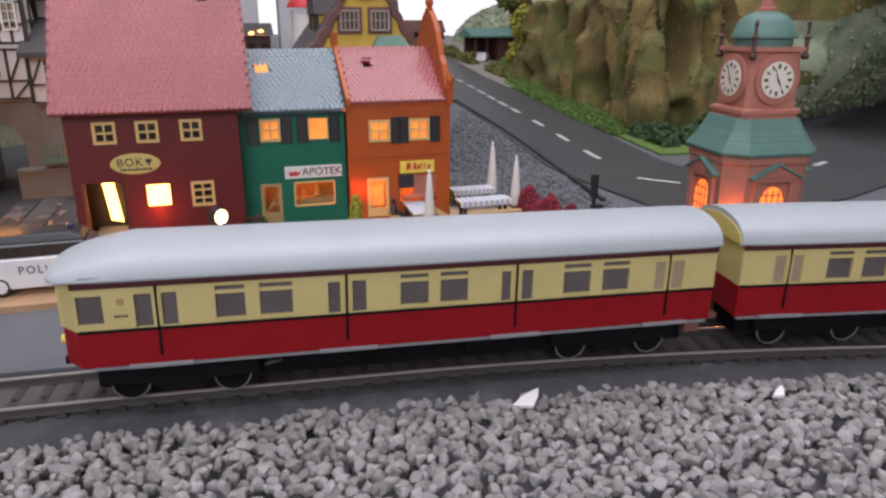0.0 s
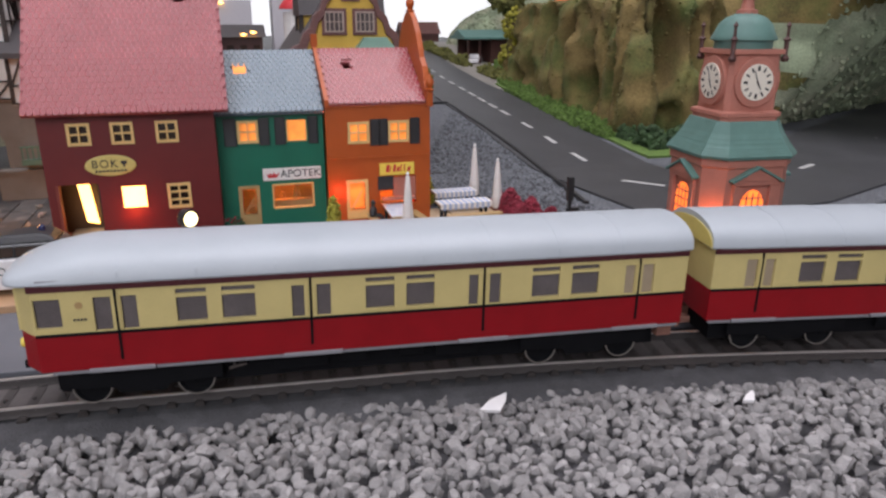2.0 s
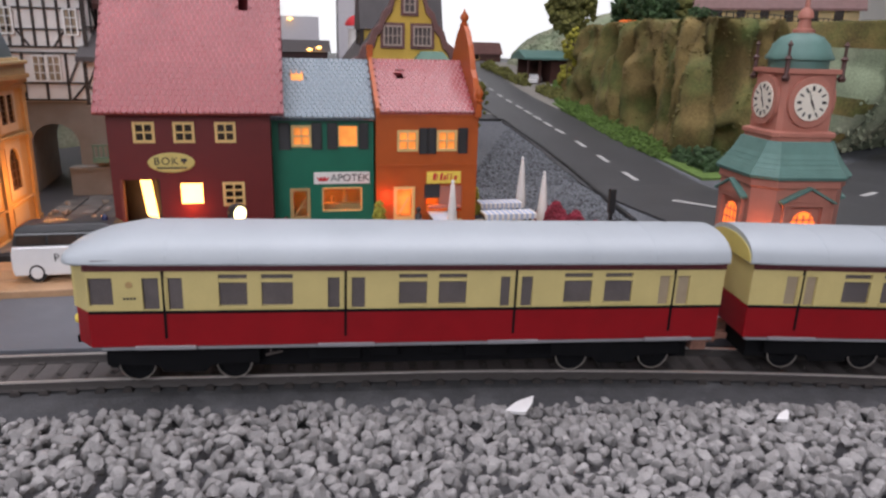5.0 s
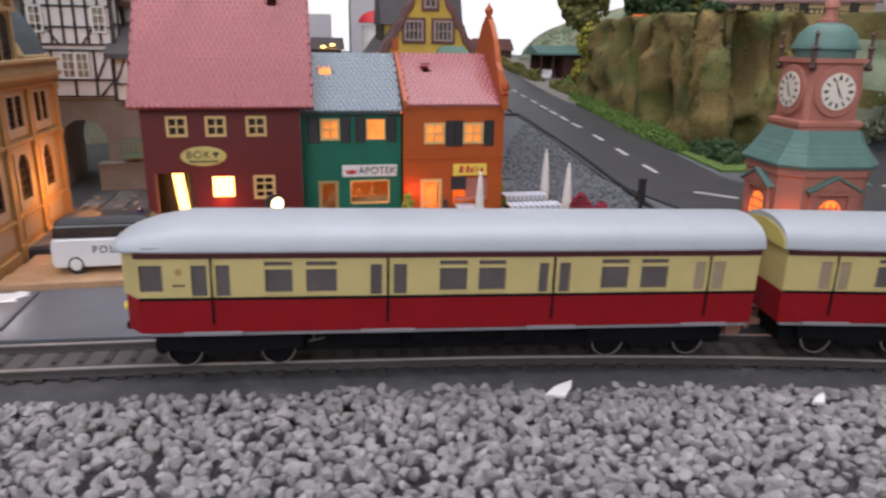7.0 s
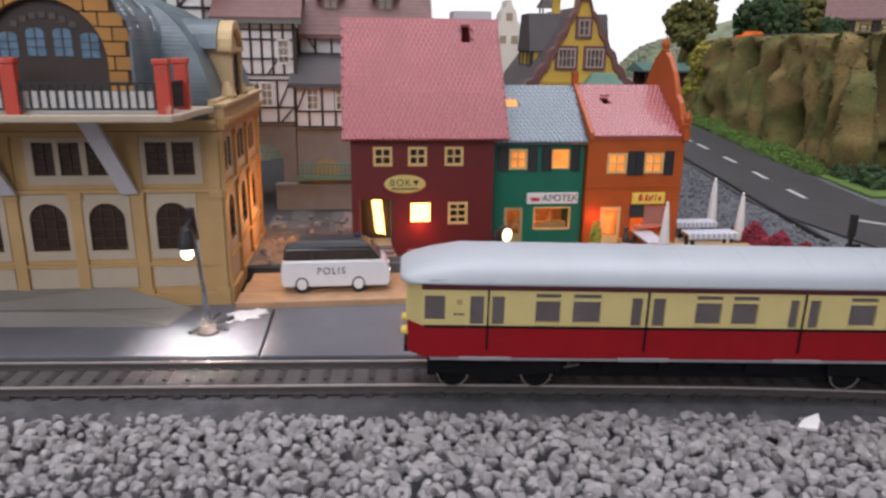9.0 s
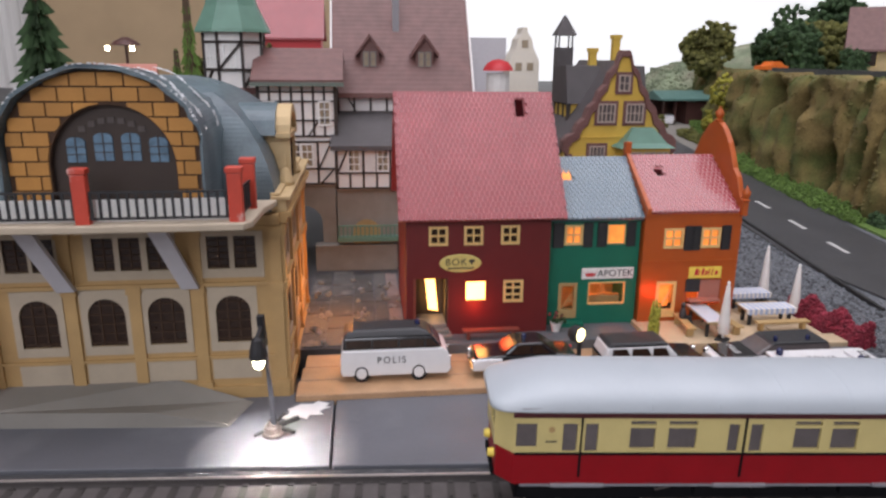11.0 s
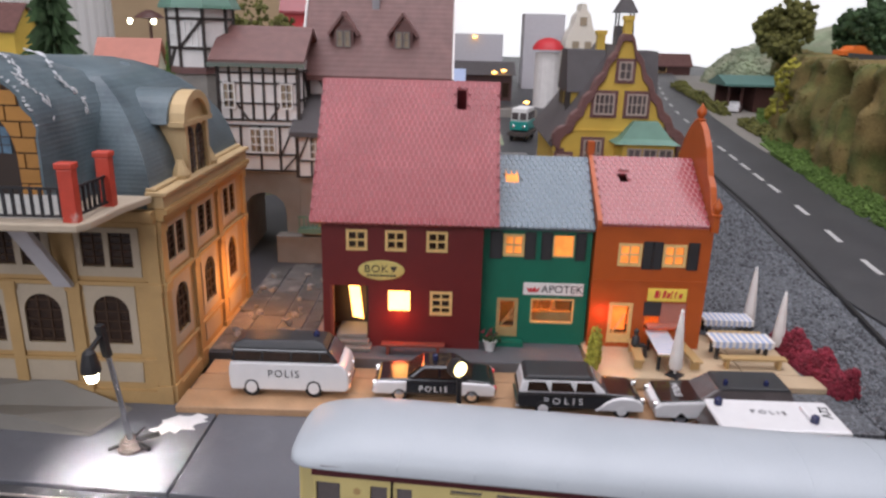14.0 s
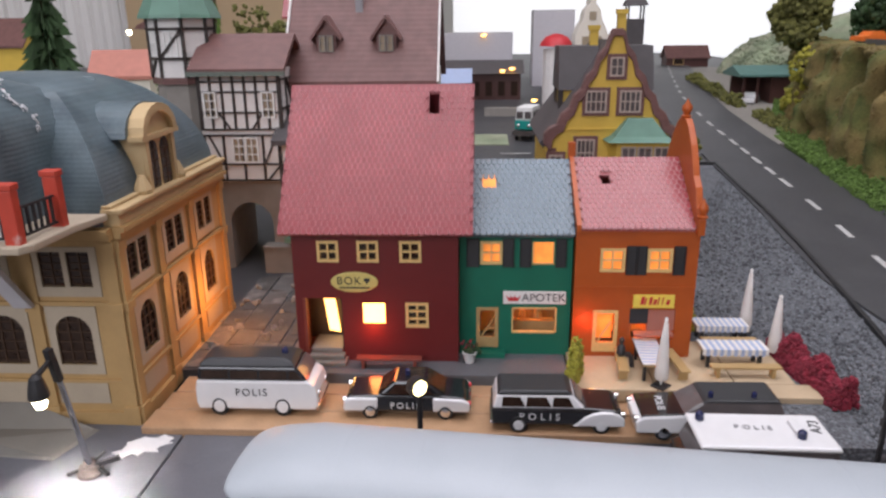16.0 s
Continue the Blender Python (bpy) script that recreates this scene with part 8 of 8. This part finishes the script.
lathe(bm, [(2.35, 4.6), (2.2, 5.1), (1.6, 5.8), (0.7, 6.2), (0.1, 6.3)], 16)
part("dome", bm, M["sign_red"], um, "red dome", True)
bm = B()
lathe(bm, [(1.8, -4), (1.8, 4.2)], 12)
part("wall", bm, M["plaster"], um)
bs = thing("minibus", cm(6.9, 86.5, land(86) + 0.2, 0, 0, 72), "teal and white toy minibus on a red flat wagon", "minibus")
body(bs, [(-2.3, 1.4), (-2.4, 2.6), (2.4, 2.6), (2.4, 1.4)], 1.2, M["car_teal"], "lower_body", "teal lower body")
body(bs, [(-2.3, 2.6), (-2.1, 4.3), (2.1, 4.3), (2.3, 2.6)], 1.15, M["white"], "upper_body", "white upper body", 0.1)
for x in (-1.4, 0, 1.4):
    bm = B()
    box(bm, x - 0.5, x + 0.5, -1.2, -1.12, 2.8, 3.8)
    part("window", bm, M["t_glass"], bs)
bm = B()
box(bm, -2.8, 2.8, -1.4, 1.4, 0.7, 1.2)
part("wagon_bed", bm, M["rust"], bs, "red brown wagon bed")
wheelset(bs, (-1.8, 1.8), 1.2, 0.5, M["tyre"])
for y in (-0.55, 0.55):
    bm = B()
    box(bm, -2.36, -2.2, y - 0.42, y + 0.42, 2.85, 3.75)
    part("windscreen", bm, M["t_glass"], bs, "grey front window")
    bm = B()
    lathe(bm, [(0.1, -0.1), (0.24, -0.06), (0.24, 0.1)], 12, -2.4, y * 1.3, 1.95, "x")
    part("headlight", bm, M["chrome"], bs)
bs.scale = (0.85, 0.85, 0.85)
banded("green_plot", [(0.5, y) for y in (82.5, 85, 88)], [(4.6, y) for y in (82.5, 85, 88)], 0.3, M["moss"], "small pale green plot behind the houses", "grass", 0.6)

# left of the picture: curtains, trees and small roofs in the far corner
bm = B()
for i in range(40):
    x = -130 + i * 3
    lathe(bm, [(1.8, 0), (1.8, 60)], 8, x, 190 + 1.2 * math.sin(i * 1.3), 0)
solo("curtain", bm, M["room"], "pale hanging curtain behind the layout", "curtain", "structure", smooth=True)
bm = B()
box(bm, -84, -10, 180, 182, 0, 45)
solo("wood_panel", bm, M["beige"], "tan wooden panel behind the layout", "panel", "structure")
conifer(-35.6, 66, 5.0, 15.5, 3.9, M["leaf_g"], "dark green toy conifer behind the station", 61)
tree(-26, 90, 5.2, 13, 3.6, M["leaf_o"], "olive foam tree behind the timber houses", 62, 1000)
tree(-21.5, 82, 5.2, 12, 3.2, M["leaf_o"], "olive foam tree behind the timber houses", 63, 1000)
conifer(-27.5, 84, 5.2, 16, 1.6, M["grass"], "bright green slim toy tree", 64)
conifer(-23.2, 60, 5, 9.5, 1.3, M["grass"], "bright green slim toy tree beside the tower", 65)
plain_house("far_house", cm(-29.0, 66, 5.2, 0, 0, 10), 4.6, 4, 6.4, 1.8, M["clock"], M["t_brick"], "cream toy house with a coral roof", [(-2, -0.5, 1, 2.5)])
plain_house("far_house", cm(-19, 104, 5.2), 10, 6, 12, 4.5, M["sign_red"], M["orange_roof"], "red toy house behind the timber houses", [(-2, -0.5, 1, 2.5), (1, 2.5, 1, 2.5)])
plain_house("far_house", cm(-62, 100, 5.2), 8, 6, 8.5, 3, M["yellow_wall"], M["brown_roof"], "yellow toy house in the far corner", [(-1, 1, 2, 4)])
bm = B()
prism(bm, [(-110, 56), (-20, 58), (-10, 66), (-10, 160), (-110, 160)], 0.0, 5.2, "z")
solo("hill_back", bm, M["moss"], "green raised ground behind the station", "hill", "structure")
wl = thing("yard_lamp", cm(-33, 80, 12.6), "dark lamp hood with two white bulbs", "lamp")
bm = B()
lathe(bm, [(0.15, -7.4), (0.15, 2.4), (1.5, 2.5), (1.1, 2.9), (0.3, 3.3)], 14)
part("hood", bm, M["brown"], wl, "dark hood", True)
for x in (-1.2, 1.2):
    bm = B()
    lathe(bm, [(0.1, 1.9), (0.25, 2.1), (0.2, 2.4)], 10, x, -2.0)
    part("glowing_bulb", bm, M["lit_bulb"], wl, "glowing bulb", True)
# red post at the station's left corner
bm = B()
box(bm, -25.2, -24.2, 28.3, 29.0, 0.35, 4.9)
solo("red_pillar", bm, M["post_red"], "dark red card pillar on the platform", "pillar", bevel=0.06)

# ---- the gravel in front ----
rng = random.Random(101)
variants = []
cuts = [[(Vector((rng.gauss(0, 1), rng.gauss(0, 1), rng.gauss(0, 0.8))).normalized(), rng.uniform(0.34, 0.62)) for j in range(11)] for k in range(8)]
for k in range(8):
    b = bmesh.new()
    bmesh.ops.create_icosphere(b, subdivisions=2, radius=1.0)
    for v in b.verts:
        n1 = noise.noise(v.co * 0.9 + Vector((k * 7.3, 0, 0)))
        v.co = Vector((v.co.x * (1 + 0.45 * n1), v.co.y * (0.78 + 0.4 * n1), v.co.z * (0.62 + 0.3 * noise.noise(v.co * 1.3 + Vector((0, k * 5.1, 0))))))
        for q, lim in cuts[k]:
            h = v.co.dot(q) - lim
            if h > 0:
                v.co -= q * h
    b.verts.ensure_lookup_table()
    variants.append(([v.co.copy() for v in b.verts], [[v.index for v in f.verts] for f in b.faces]))
    b.free()
stones = []
step = 0.3
y = 9.0
while y < 22.5:
    x = -30.0
    while x < 34:
        px, py = x + rng.uniform(-0.16, 0.16), y + rng.uniform(-0.16, 0.16)
        edge = track_mid(px) - 1.95 + 0.35 * noise.noise(Vector((px * 0.5, 0, 3)))
        if py < edge:
            lift = min(0.28, 0.06 + 0.1 * (edge - py))
            zz = track_z(px) - 0.78 + lift + 0.16 * noise.noise(Vector((px * 0.6, py * 0.6, 0))) + rng.uniform(-0.06, 0.14)
            s = 0.255 * rng.uniform(0.7, 1.45)
            stones.append((px, py, zz, s, rng.uniform(0, 6.283), rng.uniform(-0.9, 0.9), rng.uniform(-0.9, 0.9), rng.randrange(8)))
        x += step
    y += step
rng.shuffle(stones)
near = [s for s in stones if -4 < s[0] < 14 and 15.0 < s[1] < 18.2][:300]
chosen = set(id(s) for s in near)
vv, ff = [], []
for s in stones:
    if id(s) in chosen:
        continue
    tv, tf = variants[s[7]]
    m = Matrix.LocRotScale((s[0] * C, s[1] * C, s[2] * C), Euler((s[5], s[6], s[4])), (s[3] * C,) * 3)
    o = len(vv)
    vv += [tuple(m @ p) for p in tv]
    ff += [[o + i for i in f] for f in tf]
me = bpy.data.meshes.new("gravel")
me.from_pydata(vv, [], ff)
me.materials.append(M["stone"])
gravel = tagged(new("gravel", me), "loose grey gravel stones in front of the track", "gravel", "", "stuff")
shared = []
for tv, tf in variants:
    me = bpy.data.meshes.new("stone")
    me.from_pydata([tuple(p * C) for p in tv], [], tf)
    me.materials.append(M["stone"])
    shared.append(me)
for s in near:
    ob = new("stone", shared[s[7]])
    ob.parent = gravel
    ob.matrix_basis = Matrix.LocRotScale((s[0] * C, s[1] * C, s[2] * C), Euler((s[5], s[6], s[4])), (s[3],) * 3)
for x, y, sx in ((7.9, 17.3, 0.55), (15.7, 15.6, 0.32)):
    bm = B()
    prism(bm, [(-0.5, -0.2), (0.1, -0.35), (0.45, 0.1), (0.6, 0.45), (0.2, 0.3), (-0.1, 0.15)], 0, 0.1, "z")
    for v in bm.verts:
        v.co = Vector((v.co.x * sx / 0.55, v.co.y * sx / 0.55, v.co.z + 0.06 * v.co.x))
    solo("paint_chip", bm, M["chip"], "white chip lying on the gravel", "chip", group="white chips", at=cm(x, y, track_z(x) - 0.3, 9, 5, 0))

# small loose pebbles of the ground beside the snack bar and road
rng = random.Random(202)
vv, ff = [], []
tv, tf = variants[2][0], variants[2][1]
b = bmesh.new()
bmesh.ops.create_icosphere(b, subdivisions=1, radius=1.0)
b.verts.ensure_lookup_table()
tv, tf = [v.co.copy() for v in b.verts], [[v.index for v in f.verts] for f in b.faces]
b.free()
for i in range(7500):
    y = 28 + 42 * rng.random() ** 1.5
    lo = 15.9 if y < 37 else (11.2 if y < 46 else 13 + (y - 46) * 0.45)
    hi = 21.0 + min(1.0, max(0, y - 38) * 0.15) + max(0, y - 45) * 0.055
    if hi <= lo:
        continue
    x = rng.uniform(lo, hi)
    s = rng.uniform(0.06, 0.15)
    m = Matrix.LocRotScale((x * C, y * C, (0.36 + land(y) + s * 0.2) * C), Euler((rng.uniform(0, 6), rng.uniform(0, 6), rng.uniform(0, 6))), Vector((s, s * rng.uniform(0.6, 1), s * 0.7)) * C)
    o = len(vv)
    vv += [tuple(m @ p) for p in tv]
    ff += [[o + k for k in f] for f in tf]
me = bpy.data.meshes.new("pebbles")
me.from_pydata(vv, [], ff)
me.materials.append(M["pebble"])
tagged(new("pebbles", me), "blue-grey loose pebbles beside the road", "pebbles", "", "stuff")
